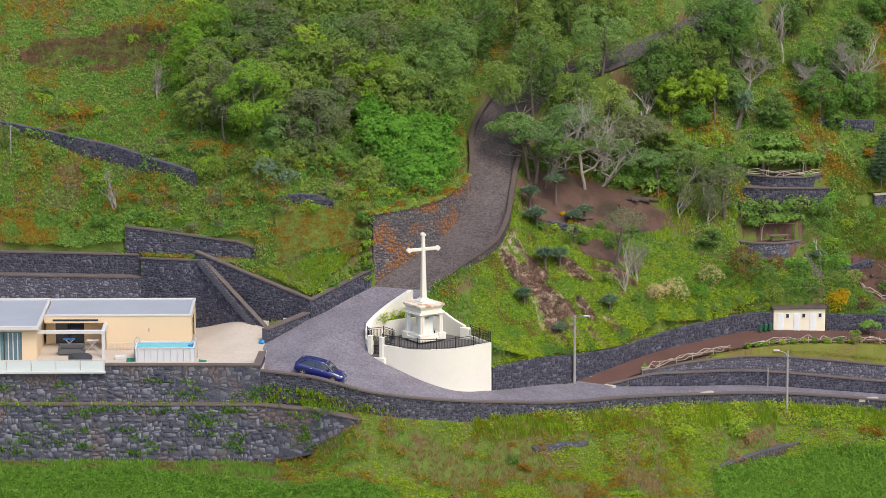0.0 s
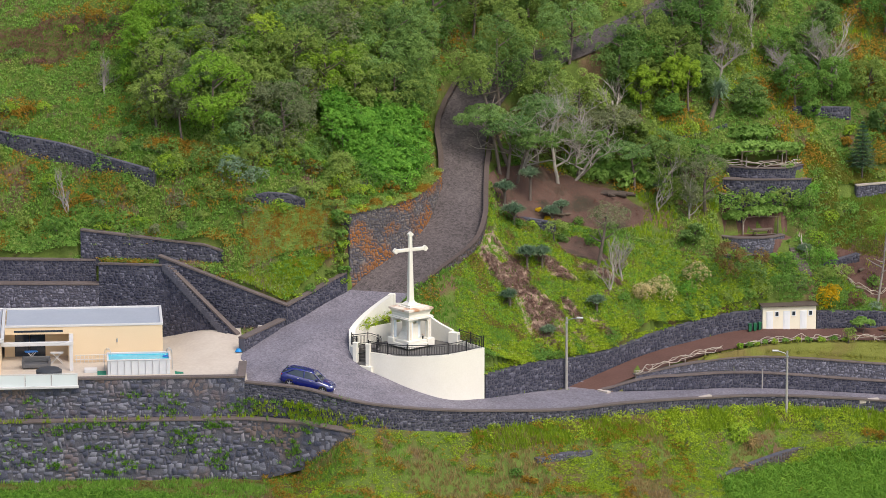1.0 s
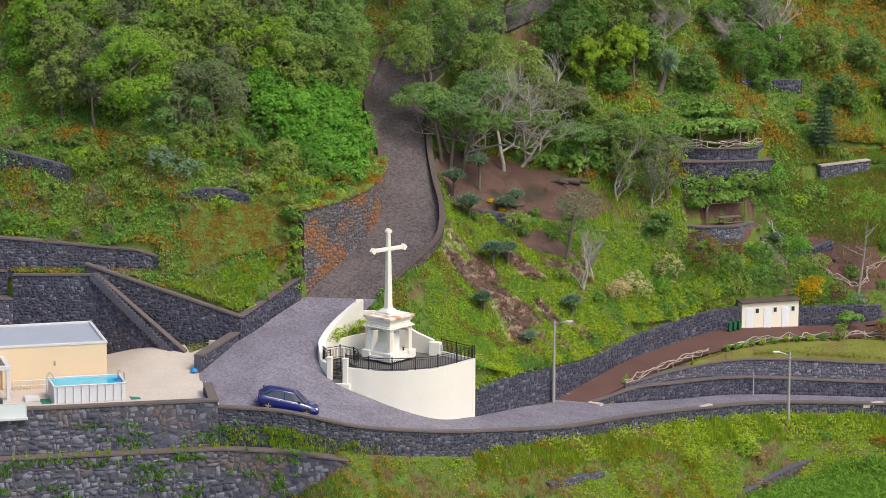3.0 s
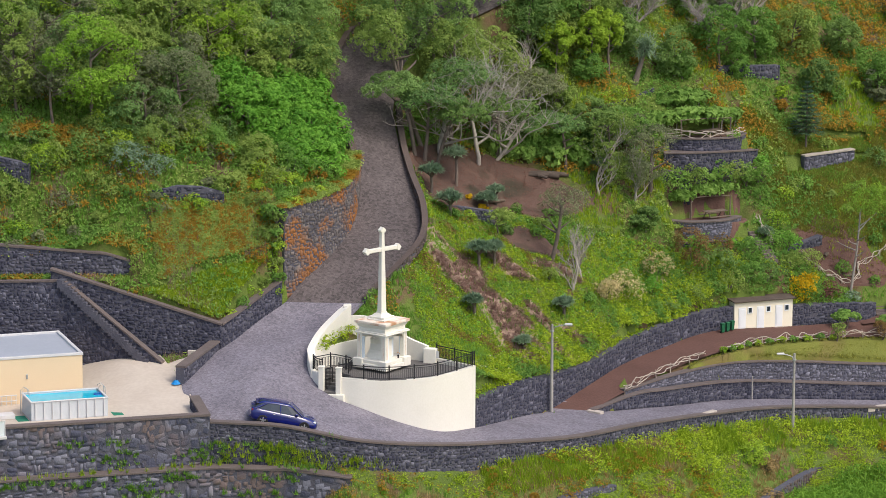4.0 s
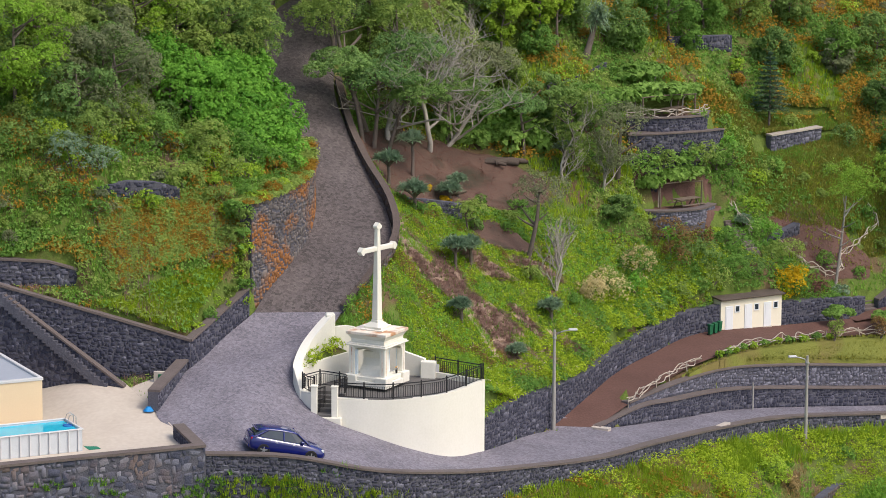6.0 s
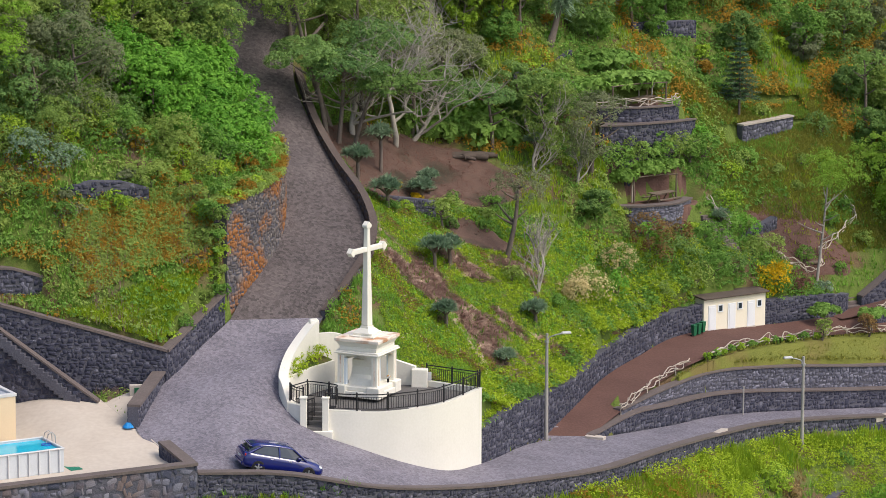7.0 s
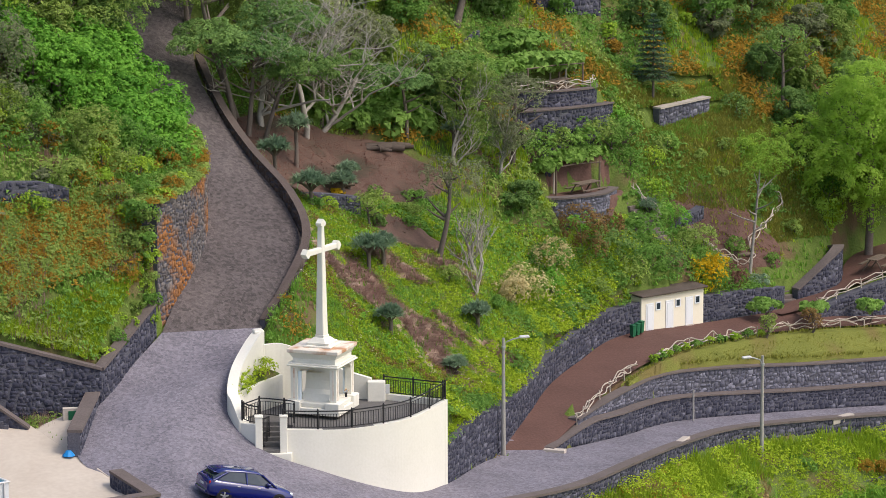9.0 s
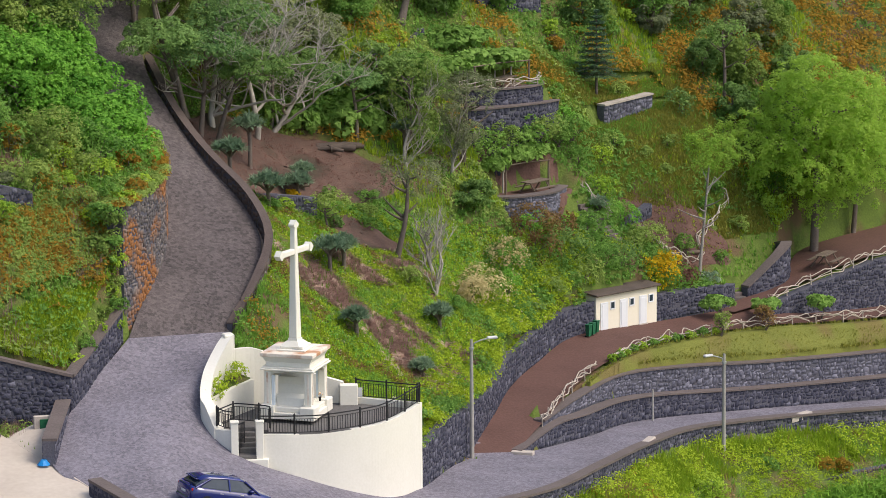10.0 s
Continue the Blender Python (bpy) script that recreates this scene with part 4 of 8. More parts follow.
lo = [bm.verts.new((-0.7, y, z + 0.55)) for y, z in prof]
hi = [bm.verts.new((0.62, y, z + 0.55)) for y, z in prof]
bm.faces.new(lo)
bm.faces.new(hi[::-1])
for i in range(len(prof)):
    bm.faces.new((lo[i], hi[i], hi[(i + 1) % len(prof)], lo[(i + 1) % len(prof)]))
bmesh.ops.transform(bm, verts=bm.verts, matrix=pose(0, 0, 0, 0, 0, -90))
part("altar", bm, M_WHITE, ped, "curved white altar block")
for k, (w, z0, z1) in enumerate(((1.28, 2.25, 2.33), (1.22, 2.33, 2.41), (1.06, 2.41, 2.62))):
    part("cornice", box(-w, w, -w, w, z0, z1, 0.02), M_WHITE, ped)
bm = bmesh.new()
bmesh.ops.create_cone(bm, cap_ends=True, segments=4, radius1=1.06 * math.sqrt(2), radius2=1.2 * math.sqrt(2), depth=0.26)
bmesh.ops.transform(bm, verts=bm.verts, matrix=pose(0, 0, 2.75, 0, 0, 45))
part("cove", bm, M_WHITE, ped)
part("slab", box(-1.27, 1.27, -1.27, 1.27, 2.88, 3.06, 0.025), M_STAIN, ped, "weather-stained top slab")
for i, (w, z0, z1) in enumerate(((0.7, 3.06, 3.14), (0.56, 3.14, 3.27))):
    part("cross_step", box(-w, w, -w, w, z0, z1, 0.02), M_WHITE, ped)

cross = thing("stone_cross", "tall white stone cross with budded arm ends", "cross", (0.04, 0.06, FLOOR - 0.1 + 3.27), rz=24)
bm = bmesh.new()
for w0, w1, z0, z1 in ((0.5, 0.3, 0.0, 0.2), (0.25, 0.235, 0.2, 0.32)):
    b = bmesh.new()
    bmesh.ops.create_cone(b, cap_ends=True, segments=4, radius1=w0 * math.sqrt(2), radius2=w1 * math.sqrt(2), depth=z1 - z0)
    merge(b, bm, pose(0, 0, (z0 + z1) / 2, 0, 0, 45))
part("foot", bm, M_WHITE, cross)
b = bmesh.new()
bmesh.ops.create_cone(b, cap_ends=True, segments=4, radius1=0.215 * math.sqrt(2), radius2=0.12 * math.sqrt(2), depth=5.2)
bmesh.ops.transform(b, verts=b.verts, matrix=pose(0, 0, 2.92, 0, 0, 45))
bmesh.ops.bevel(b, geom=b.edges[:], offset=0.03, segments=1, affect="EDGES")
part("shaft", b, M_WHITE, cross)
bm = box(-1.2, 1.2, -0.12, 0.12, -0.13, 0.13, 0.03)
bmesh.ops.transform(bm, verts=bm.verts, matrix=pose(0, 0, 4.33))
part("arm", bm, M_WHITE, cross)
for ang, x, z in ((90, -1.2, 4.33), (-90, 1.2, 4.33), (0, 0, 5.45)):
    bud = bmesh.new()
    pts = [(-0.13, -0.02), (-0.21, 0.07), (-0.21, 0.15), (0, 0.33), (0.21, 0.15), (0.21, 0.07), (0.13, -0.02)]
    a = [bud.verts.new((px, -0.15, pz)) for px, pz in pts]
    c = [bud.verts.new((px, 0.15, pz)) for px, pz in pts]
    bud.faces.new(a)
    bud.faces.new(c[::-1])
    for i in range(len(pts)):
        bud.faces.new((a[i], c[i], c[(i + 1) % len(pts)], a[(i + 1) % len(pts)]))
    bmesh.ops.transform(bud, verts=bud.verts, matrix=Matrix.Translation((x, 0, z)) @ Matrix.Rotation(radians(-ang), 4, "Y"))
    part("arm_end", bud, M_WHITE, cross)
vase = thing("flower_vase", "small vase of flowers standing in the niche", "vase", (0.95, -0.55, 4.6))
part("vase_body", cylinder(0.05, 0.07, 0, 0.2, 10), M_BLACK, vase)
for k in range(9):
    part("flower", cylinder(0.035, 0.05, 0.0, 0.06, 6, m=pose(0.09 * math.cos(k * 2.4) * (k % 3) / 2, 0.09 * math.sin(k * 2.4) * (k % 3) / 2, 0.24 + 0.03 * (k % 4), 12 * math.cos(k), 12 * math.sin(k))), M_FLOWER if k % 2 else M_FASCIA, vase)

# ---- house ----
house = thing("house", "single-storey cream house with flat grey roof", "house", (-31, 0, 2.95))
HO = Matrix.Translation((31, 0, -2.95))
hp = lambda name, bm, m, parent=house, label="": part(name, merge(bm, None, HO), m, parent, label)
# right wing
hp("wall", box(-26.45, -19.35, 0.75, 1.0, 2.9, 5.86), M_CREAM)
hp("wall", box(-31.6, -26.45, 0.75, 1.0, 5.3, 5.86), M_CREAM)
hp("wall", box(-26.7, -26.45, 1.0, 3.4, 2.9, 5.86), M_CREAM)
hp("wall", box(-28.5, -26.7, 3.2, 3.45, 2.9, 5.86), M_CREAM)
hp("wall", box(-31.7, -30.9, 3.2, 3.45, 2.9, 5.86), M_CREAM)
hp("wall", box(-30.9, -28.5, 3.2, 3.45, 5.15, 5.86), M_CREAM)
hp("wall", box(-19.6, -19.35, 1.0, 2.6, 2.9, 5.86), M_CREAM)
hp("wall", box(-19.6, -19.35, 2.6, 6.4, 5.25, 5.86), M_CREAM)
hp("wall", box(-19.6, -19.35, 6.4, 7.3, 2.9, 5.86), M_CREAM)
hp("wall", box(-31.7, -19.6, 7.05, 7.3, 2.9, 5.86), M_CREAM)
for x0, x1 in ((-30.9, -29.75), (-29.72, -28.5)):
    w = hp("sliding_door", box(x0, x1, 3.26, 3.32, 2.95, 5.15), M_GLASS)
    for a, b, c, d in ((x0, x0 + 0.06, 2.95, 5.15), (x1 - 0.06, x1, 2.95, 5.15), (x0 + 0.06, x1 - 0.06, 5.09, 5.15), (x0 + 0.06, x1 - 0.06, 2.95, 3.02)):
        hp("door_frame", box(a, b, 3.22, 3.26, c, d), M_BLACK, w)
for y0, y1 in ((2.6, 4.48), (4.52, 6.4)):
    w = hp("sliding_door", box(-19.52, -19.46, y0, y1, 2.95, 5.25), M_GLASS)
    for a, b, c, d in ((y0, y0 + 0.06, 2.95, 5.25), (y1 - 0.06, y1, 2.95, 5.25), (y0 + 0.06, y1 - 0.06, 5.19, 5.25)):
        hp("door_frame", box(-19.46, -19.42, a, b, c, d), M_BLACK, w)
hp("ceiling_slab", box(-31.6, -19.5, 0.9, 7.2, 5.55, 5.7), M_CREAM)
hp("roof", box(-31.5, -19.5, 0.9, 7.15, 5.86, 5.9), M_ROOF, label="grey membrane roof")
for x0, x1, y0, y1 in ((-31.6, -19.3, 0.7, 0.92), (-31.6, -19.3, 7.13, 7.35), (-19.52, -19.3, 0.92, 7.13)):
    hp("roof_edge", box(x0, x1, y0, y1, 5.86, 6.02, 0.015), M_FASCIA)
hp("clerestory_slot", box(-30.9, -27.1, 0.72, 0.78, 5.46, 5.62, 0.01), M_GLASS, label="dark slot window")
hp("wall_lamp", box(-22.96, -22.84, 0.68, 0.75, 4.55, 4.85, 0.02), M_GALV)
# left wing
hp("wall", box(-33.1, -31.9, -3.3, -3.05, 2.9, 5.75), M_CREAM)
hp("wall", box(-46, -33.1, -3.3, -3.05, 5.45, 5.75), M_CREAM)
hp("wall", box(-46, -39.0, -3.3, -3.05, 2.9, 5.45), M_CREAM)
hp("wall", box(-32.15, -31.9, -3.05, 3.3, 2.9, 5.75), M_CREAM)
hp("wall", box(-46, -45.75, -3.05, 7.3, 2.9, 5.75), M_CREAM)
hp("wall", box(-45.75, -31.7, 7.05, 7.3, 2.9, 5.75), M_CREAM)
for i in range(4):
    x0 = -39.0 + i * 1.475
    w = hp("window", box(x0 + 0.02, x0 + 1.45, -3.22, -3.16, 2.95, 5.45), M_CURTAIN, label="tall glass with pale blue curtain behind")
    for k in range(7):
        hp("curtain_fold", box(x0 + 0.12 + 0.19 * k, x0 + 0.2 + 0.19 * k, -3.235, -3.22, 3.05, 5.35, 0.005), M_FASCIA if k % 2 else M_CURTAIN, w)
    hp("window_frame", box(x0 - 0.03, x0 + 0.03, -3.28, -3.2, 2.95, 5.45), M_BLACK, w)
hp("roof", box(-45.8, -31.9, -3.65, 7.15, 5.84, 5.9), M_ROOF, label="grey membrane roof")
for x0, x1, y0, y1 in ((-46.2, -31.6, -3.95, -3.65), (-46.2, -31.6, 7.15, 7.4), (-31.85, -31.6, -3.65, 7.15)):
    hp("roof_edge", box(x0, x1, y0, y1, 5.72, 6.04, 0.02), M_FASCIA)
hp("soffit", box(-46, -31.9, -3.65, -3.05, 5.75, 5.83), M_FASCIA)
canopy = thing("patio_canopy", "white open beam frame over the patio", "canopy", (-26.5, -2.1, 2.95))
cp = lambda name, bm, parent=canopy: part(name, merge(bm, None, Matrix.Translation((26.5, 2.1, -2.95))), M_FASCIA, parent)
cp("post", box(-26.62, -26.34, -2.24, -1.96, 2.95, 5.03, 0.02))
cp("beam", box(-32.0, -26.3, -2.27, -1.95, 5.03, 5.32, 0.02))
cp("side_beam", box(-26.63, -26.3, -1.95, 0.75, 5.03, 5.32, 0.02))

deck = part("deck", mesh_from("deck", *(lambda g: (g.reshape(-1, 3), grid_faces(*g.shape[:2])))(np.array([[(x, y, yard(np.array([x]), np.array([y]))[0] + (0 if y > -3.5 else 0)) for x in np.linspace(-46, -13.05, 60)] for y in np.linspace(-6.9, 12, 40)]))), M_PAVE)
dv = np.array([v.co for v in deck.data.vertices])
bad = [i for i, v in enumerate(dv) if v[1] > np.interp(v[0], BX, BY) + 0.25]
bm = bmesh.new()
bm.from_mesh(deck.data)
bm.verts.ensure_lookup_table()
bmesh.ops.delete(bm, geom=[bm.verts[i] for i in bad], context="VERTS")
bm.to_mesh(deck.data)
bm.free()
tagged(deck, "pale sandy paving of the pool deck", "paving", kind="structure")
apron = part("apron", prism([(-13.05, -3.3), (-13.05, 4.0), (-12.6, 4.3), (-9.9, 4.1), (-10.6, 3.2), (-12.9, 0.3)], [3.0, 3.9, 3.9, 4.3, 4.2, 3.6], [3.13, 4.16, 4.2, 4.95, 4.75, 3.66]), M_PAVE)
tagged(apron, "pale paved corner behind the low wall", "paving", kind="structure")
# stair between the two walls
stair = thing("outdoor_stair", "long flight of weathered concrete steps", "stair", (-13.9, 4.9, 4.0))
for i in range(27):
    f = i / 27
    x, y, z = -13.9 - 5.0 * f, 4.75 + 4.05 * f, 4.0 + 5.1 * f
    part("step", box(-0.2, 0.2, -0.5, 0.55, -0.35, 0.19, 0.012, m=Matrix.Translation((13.9, -4.9, -4.0)) @ pose(x, y, z, 0, 0, -40)), M_MORTAR, stair)

# pool
pool = thing("frame_pool", "rectangular above-ground pool with turquoise water", "pool", (-21.3, -2.7, 3.0))
PX, PY = 2.4, 1.3
for x0, x1, y0, y1 in ((-PX, PX, -PY, -PY + 0.06), (-PX, PX, PY - 0.06, PY), (-PX, -PX + 0.06, -PY + 0.06, PY - 0.06), (PX - 0.06, PX, -PY + 0.06, PY - 0.06)):
    part("wall", box(x0, x1, y0, y1, 0, 1.14, 0.01), M_LINER, pool)
for x0, x1, y0, y1 in ((-PX - 0.06, PX + 0.06, -PY - 0.06, -PY + 0.08), (-PX - 0.06, PX + 0.06, PY - 0.08, PY + 0.06), (-PX - 0.06, -PX + 0.08, -PY + 0.08, PY - 0.08), (PX - 0.08, PX + 0.06, -PY + 0.08, PY - 0.08)):
    part("rim", box(x0, x1, y0, y1, 1.14, 1.22, 0.03), M_FASCIA, pool)
part("water", box(-PX + 0.06, PX - 0.06, -PY + 0.06, PY - 0.06, 0.9, 1.08), M_WATER, pool, "turquoise water")
for i in range(9):
    x = -PX + 0.25 + i * (2 * PX - 0.5) / 8
    for y in (-PY - 0.05, PY + 0.05):
        part("leg", box(x - 0.03, x + 0.03, y - 0.04, y + 0.03, 0, 1.15, 0.01), M_FASCIA, pool)
for sx, sy in ((-1, 0.6), (1, 0.3)):
    for k in (-0.2, 0.2):
        v, f = tube([(sx * 2.1, sy + k, 1.2), (sx * 2.2, sy + k, 1.6), (sx * 2.4, sy + k, 1.7), (sx * 2.58, sy + k, 1.5), (sx * 2.62, sy + k, 0.0)], 0.025, 6)
        part("ladder_rail", mesh_from("ladder_rail", v, f), M_GALV, pool)
v, f = tube([(2.1 + 0.22 * math.cos(a), 0.1 + 0.22 * math.sin(a), 1.1) for a in np.linspace(0, 6.283, 20)], 0.05, 6)
part("float_ring", mesh_from("float_ring", v, f), M_TUBBLUE, pool)
for x, y, w in ((-24.15, -3.2, 0.7), (-18.2, -3.3, 0.65)):
    gm = part("ground_mat", box(x - w / 2, x + w / 2, y - 0.7, y + 0.7, 3.004, 3.03, 0.008), M_MAT)
    tagged(gm, "green mat on the paving beside the pool", "mat")
rack = thing("white_ladder", "white metal ladder lying against the cream wall", "ladder", (-24.9, 0.45, 3.0))
for z in (0.25, 0.6):
    part("stile", box(-1.3, 1.3, -0.03, 0.03, z, z + 0.06, 0.01), M_FASCIA, rack)
for i in range(9):
    part("rung", box(-1.2 + 0.3 * i, -1.15 + 0.3 * i, -0.02, 0.02, 0, 0.66, 0.01), M_FASCIA, rack)
box_ = part("pump_box", box(-25.5, -24.5, -3.1, -2.3, 3.0, 3.28, 0.03), M_FASCIA)
tagged(box_, "low white pump box beside the pool", "box")
tub = thing("hot_tub", "round dark hot tub with cover on blue mat", "hot tub", (-28.2, -4.6, 3.0))
part("tub_body", cylinder(0.98, 1.0, 0.05, 0.66, 28), M_TUB, tub, smooth=False)
part("cover", cylinder(1.0, 0.8, 0.66, 0.8, 28), M_TUB, tub)
part("mat", cylinder(1.2, 1.2, 0, 0.05, 28), M_TUBBLUE, tub, "blue mat")
sofa = thing("patio_sofa", "grey rattan sofa on the patio", "sofa", (-29.2, -1.0, 3.0))
part("seat", box(-1.1, 1.1, -0.45, 0.45, 0.1, 0.42, 0.04), M_SOFA, sofa)
part("backrest", box(-1.1, 1.1, 0.32, 0.52, 0.42, 0.85, 0.04), M_SOFA, sofa)
for sx in (-1, 1):
    part("armrest", box(sx * 1.02 - 0.1, sx * 1.02 + 0.1, -0.45, 0.32, 0.42, 0.65, 0.03), M_SOFA, sofa)
    part("leg", box(sx * 0.95 - 0.04, sx * 0.95 + 0.04, -0.35, 0.35, 0, 0.1), M_SOFA, sofa)
for label, x, y, rz in (("white folding chair with blue seat", -29.6, 1.2, 10), ("white folding drying stand", -27.6, 0.6, 0)):
    ch = thing("folding_chair" if "chair" in label else "drying_stand", label, "chair" if "chair" in label else "stand", (x, y, 3.0), rz)
    for sy in (-0.25, 0.25):
        for a, b in (((-0.45, 0), (0.35, 0.85)), ((0.45, 0), (-0.35, 0.85))):
            v, f = tube([(a[0], sy, a[1]), (b[0], sy, b[1])], 0.025, 5)
            part("leg", mesh_from("leg", v, f), M_FASCIA, ch)
    part("top", box(-0.5, 0.5, -0.3, 0.3, 0.82, 0.86, 0.01), M_TUBBLUE if "chair" in label else M_FASCIA, ch)
# glass balustrade on the patio edge
bal = thing("glass_balustrade", "frameless glass balustrade with white rail", "balustrade", (-26.0, -7.12, 2.95))
for i in range(10):
    x1 = -i * 2.0
    pane = part("pane", box(x1 - 1.97, x1, -0.02, 0.0, 0.05, 0.92), M_PANE, bal)
    pane.visible_shadow = False
    part("clamp", box(x1 - 0.06, x1 + 0.0, -0.05, 0.04, 0.0, 0.94, 0.01), M_FASCIA, bal)
part("rail", box(-20, 0.02, -0.04, 0.03, 0.94, 1.0, 0.01), M_FASCIA, bal)
part("kerb", box(-20, 0.05, -0.2, 0.06, -0.12, 0.04, 0.01), M_FASCIA, bal)

# ---- hut ----
hut = thing("toilet_hut", "small cream hut with three white doors", "hut", (32.8, 15.15, 1.15), rz=3.5)
part("wall", box(-2.27, 2.27, 0, 1.75, -0.3, 2.0, 0.02), M_HUT, hut)
part("roof", box(-2.4, 2.4, -0.12, 1.95, 2.02, 2.12, 0.02, m=Matrix.Rotation(radians(3), 4, "X")), M_HUTROOF, hut, "thin dark brown flat roof")
for i in range(3):
    x = -1.95 + 1.43 * i
    d = part("door", box(x, x + 0.56, -0.04, 0.0, 0.08, 1.62, 0.01), M_DOORWHITE, hut)
    part("door_panel", box(x + 0.09, x + 0.47, -0.055, -0.04, 0.2, 1.5, 0.01), M_DOORWHITE, d)
    part("door_sill", box(x - 0.04, x + 0.6, -0.1, 0.0, 0.0, 0.08, 0.01), M_SLABP, hut)
    w = part("window", box(x + 0.74, x + 1.04, -0.02, 0.0, 1.2, 1.58), M_GLASS, hut)
    for a, b, c, e in ((x + 0.7, x + 0.76, 1.16, 1.62), (x + 1.02, x + 1.08, 1.16, 1.62), (x + 0.76, x + 1.02, 1.56, 1.62), (x + 0.76, x + 1.02, 1.16, 1.22)):
        part("window_frame", box(a, b, -0.045, 0.0, c, e, 0.006), M_DOORWHITE, w)


def bin_thing(x, y, rz):
    z = road_height(x, y)
    b = thing("wheelie_bin", "dark green wheeled plastic bin beside the stone wall", "bin", (x, y, z + 0.03), rz, group="bins beside the hut")
    bm = bmesh.new()
    bmesh.ops.create_cone(bm, cap_ends=True, segments=4, radius1=0.19, radius2=0.26, depth=0.8)
    bmesh.ops.transform(bm, verts=bm.verts, matrix=pose(0, 0, 0.5, 0, 0, 45))
    part("body", bm, M_BIN, b)
    part("lid", box(-0.2, 0.2, -0.21, 0.19, 0.9, 0.96, 0.02), M_BIN, b)
    part("handle", box(-0.15, 0.15, 0.19, 0.25, 0.86, 0.9, 0.01), M_BIN, b)
    for sx in (-0.17, 0.17):
        part("wheel", cylinder(0.08, 0.08, -0.03, 0.03, 14, m=Matrix.Translation((sx, 0.14, 0.08)) @ Matrix.Rotation(radians(90), 4, "Y")), M_RUBBER, b)
    b.scale = (0.74, 0.74, 0.74)
    return b


for x, y, rz in ((29.35, 14.2, 8), (29.8, 14.42, 12), (30.22, 14.62, 16)):
    bin_thing(x, y, rz)


def street_lamp(x, y, z, height, arm, az):
    lamp = thing("street_lamp", "concrete street lamp pole with white lantern", "street lamp", (x, y, z), group="street lamps by the road")
    part("pole", cylinder(0.125, 0.075, -0.4, height, 10), M_CONCRETE, lamp)
    a = radians(az)
    pts = [(0, 0, height - 0.55), (0.15 * math.cos(a), 0.15 * math.sin(a), height - 0.2), (0.5 * math.cos(a), 0.5 * math.sin(a), height - 0.08), (arm * math.cos(a), arm * math.sin(a), height - 0.02)]
    v, f = tube(pts, 0.035, 6)
    bracket = part("bracket", mesh_from("bracket", v, f), M_GALV, lamp)
    part("lantern", box(-0.1, 0.42, -0.11, 0.11, -0.06, 0.07, 0.04, m=Matrix.Translation((arm * math.cos(a), arm * math.sin(a), height)) @ Matrix.Rotation(a, 4, "Z")), M_FASCIA, bracket)
    part("clamp", cylinder(0.13, 0.13, height - 0.5, height - 0.4, 10), M_GALV, lamp)
    return lamp


street_lamp(12.75, 3.2, -0.75, 6.0, 0.9, -20)
street_lamp(30.9, 5.2, -5.2, 6.85, 0.8, 170)
sp = part("sign_post", cylinder(0.05, 0.05, -2.6, -0.75, 8, m=Matrix.Translation((29.6, 9.3, 0))), M_CONCRETE)
tagged(sp, "thin grey post against the lower stone wall", "post")
for x, y, z, a, w, d in ((15.75, 3.0, -0.78, 38, 0.45, 1.1), (23.7, 2.9, -1.42, 33, 1.7, 0.4), (38.0, 7.1, -2.95, 8, 1.7, 0.4)):
    s = part("concrete_slab", box(-w / 2, w / 2, -d / 2, d / 2, -0.3, 0.05, 0.02, m=pose(x, y, z, 0, 0, a)), M_SLABP)
    tagged(s, "pale concrete slab set at the road edge", "slab")
mb = thing("meter_cabinet", "small green meter cabinet in a stone niche", "cabinet", (-11.35, 3.55, 4.55), rz=-25)
part("niche", box(-0.45, 0.45, -0.1, 0.15, -0.3, 0.45, 0.02), M_SLABP, mb)
part("door", box(-0.2, 0.2, -0.16, -0.1, -0.25, 0.32, 0.01), M_BIN, mb)
bag = part("blue_bag", cylinder(0.3, 0.12, 3.7, 3.92, 9, m=pose(-13.45, 0.3, 0, 0, 0, 20)), M_BLUEBAG)
tagged(bag, "crumpled blue plastic bag on the paving", "bag")


# ---- rustic branch fences ----
def branch_fence(line, label, height=0.46, seed=1, material=None):
    r = np.random.default_rng(seed)
    p = np.asarray(line, float)
    s = np.r_[0, np.cumsum(np.linalg.norm(np.diff(p, axis=0), axis=1))]
    at = lambda d: np.array([np.interp(d, s, p[:, k]) for k in range(3)])
    f = thing("branch_fence", label, "fence", tuple(p[0]))
    o = p[0]
    d = 0.0
    while d <= s[-1]:
        c = at(d) - o
        v, q = tube([c + [0, 0, -0.2], c + [r.normal(0, 0.03), r.normal(0, 0.03), height * 0.6], c + [r.normal(0, 0.06), r.normal(0, 0.05), height * r.uniform(1.0, 1.25)]], [0.04, 0.035, 0.025], 5)
        part("post", mesh_from("post", v, q), material or M_BRANCH, f)
        d += r.uniform(1.4, 2.3)
    for h in (height * 0.4, height * 0.7, height * 0.98):
        ds = np.arange(0, s[-1], 0.5)
        pts = [at(x) - o + [r.normal(0, 0.09), r.normal(0, 0.09), h + r.normal(0, 0.09)] for x in ds]
        pts = spline(pts, 3)
        v, q = tube(pts, r.uniform(0.02, 0.042, len(pts)), 5)
        part("rail", mesh_from("rail", v, q), material or M_BRANCH, f)
    return f


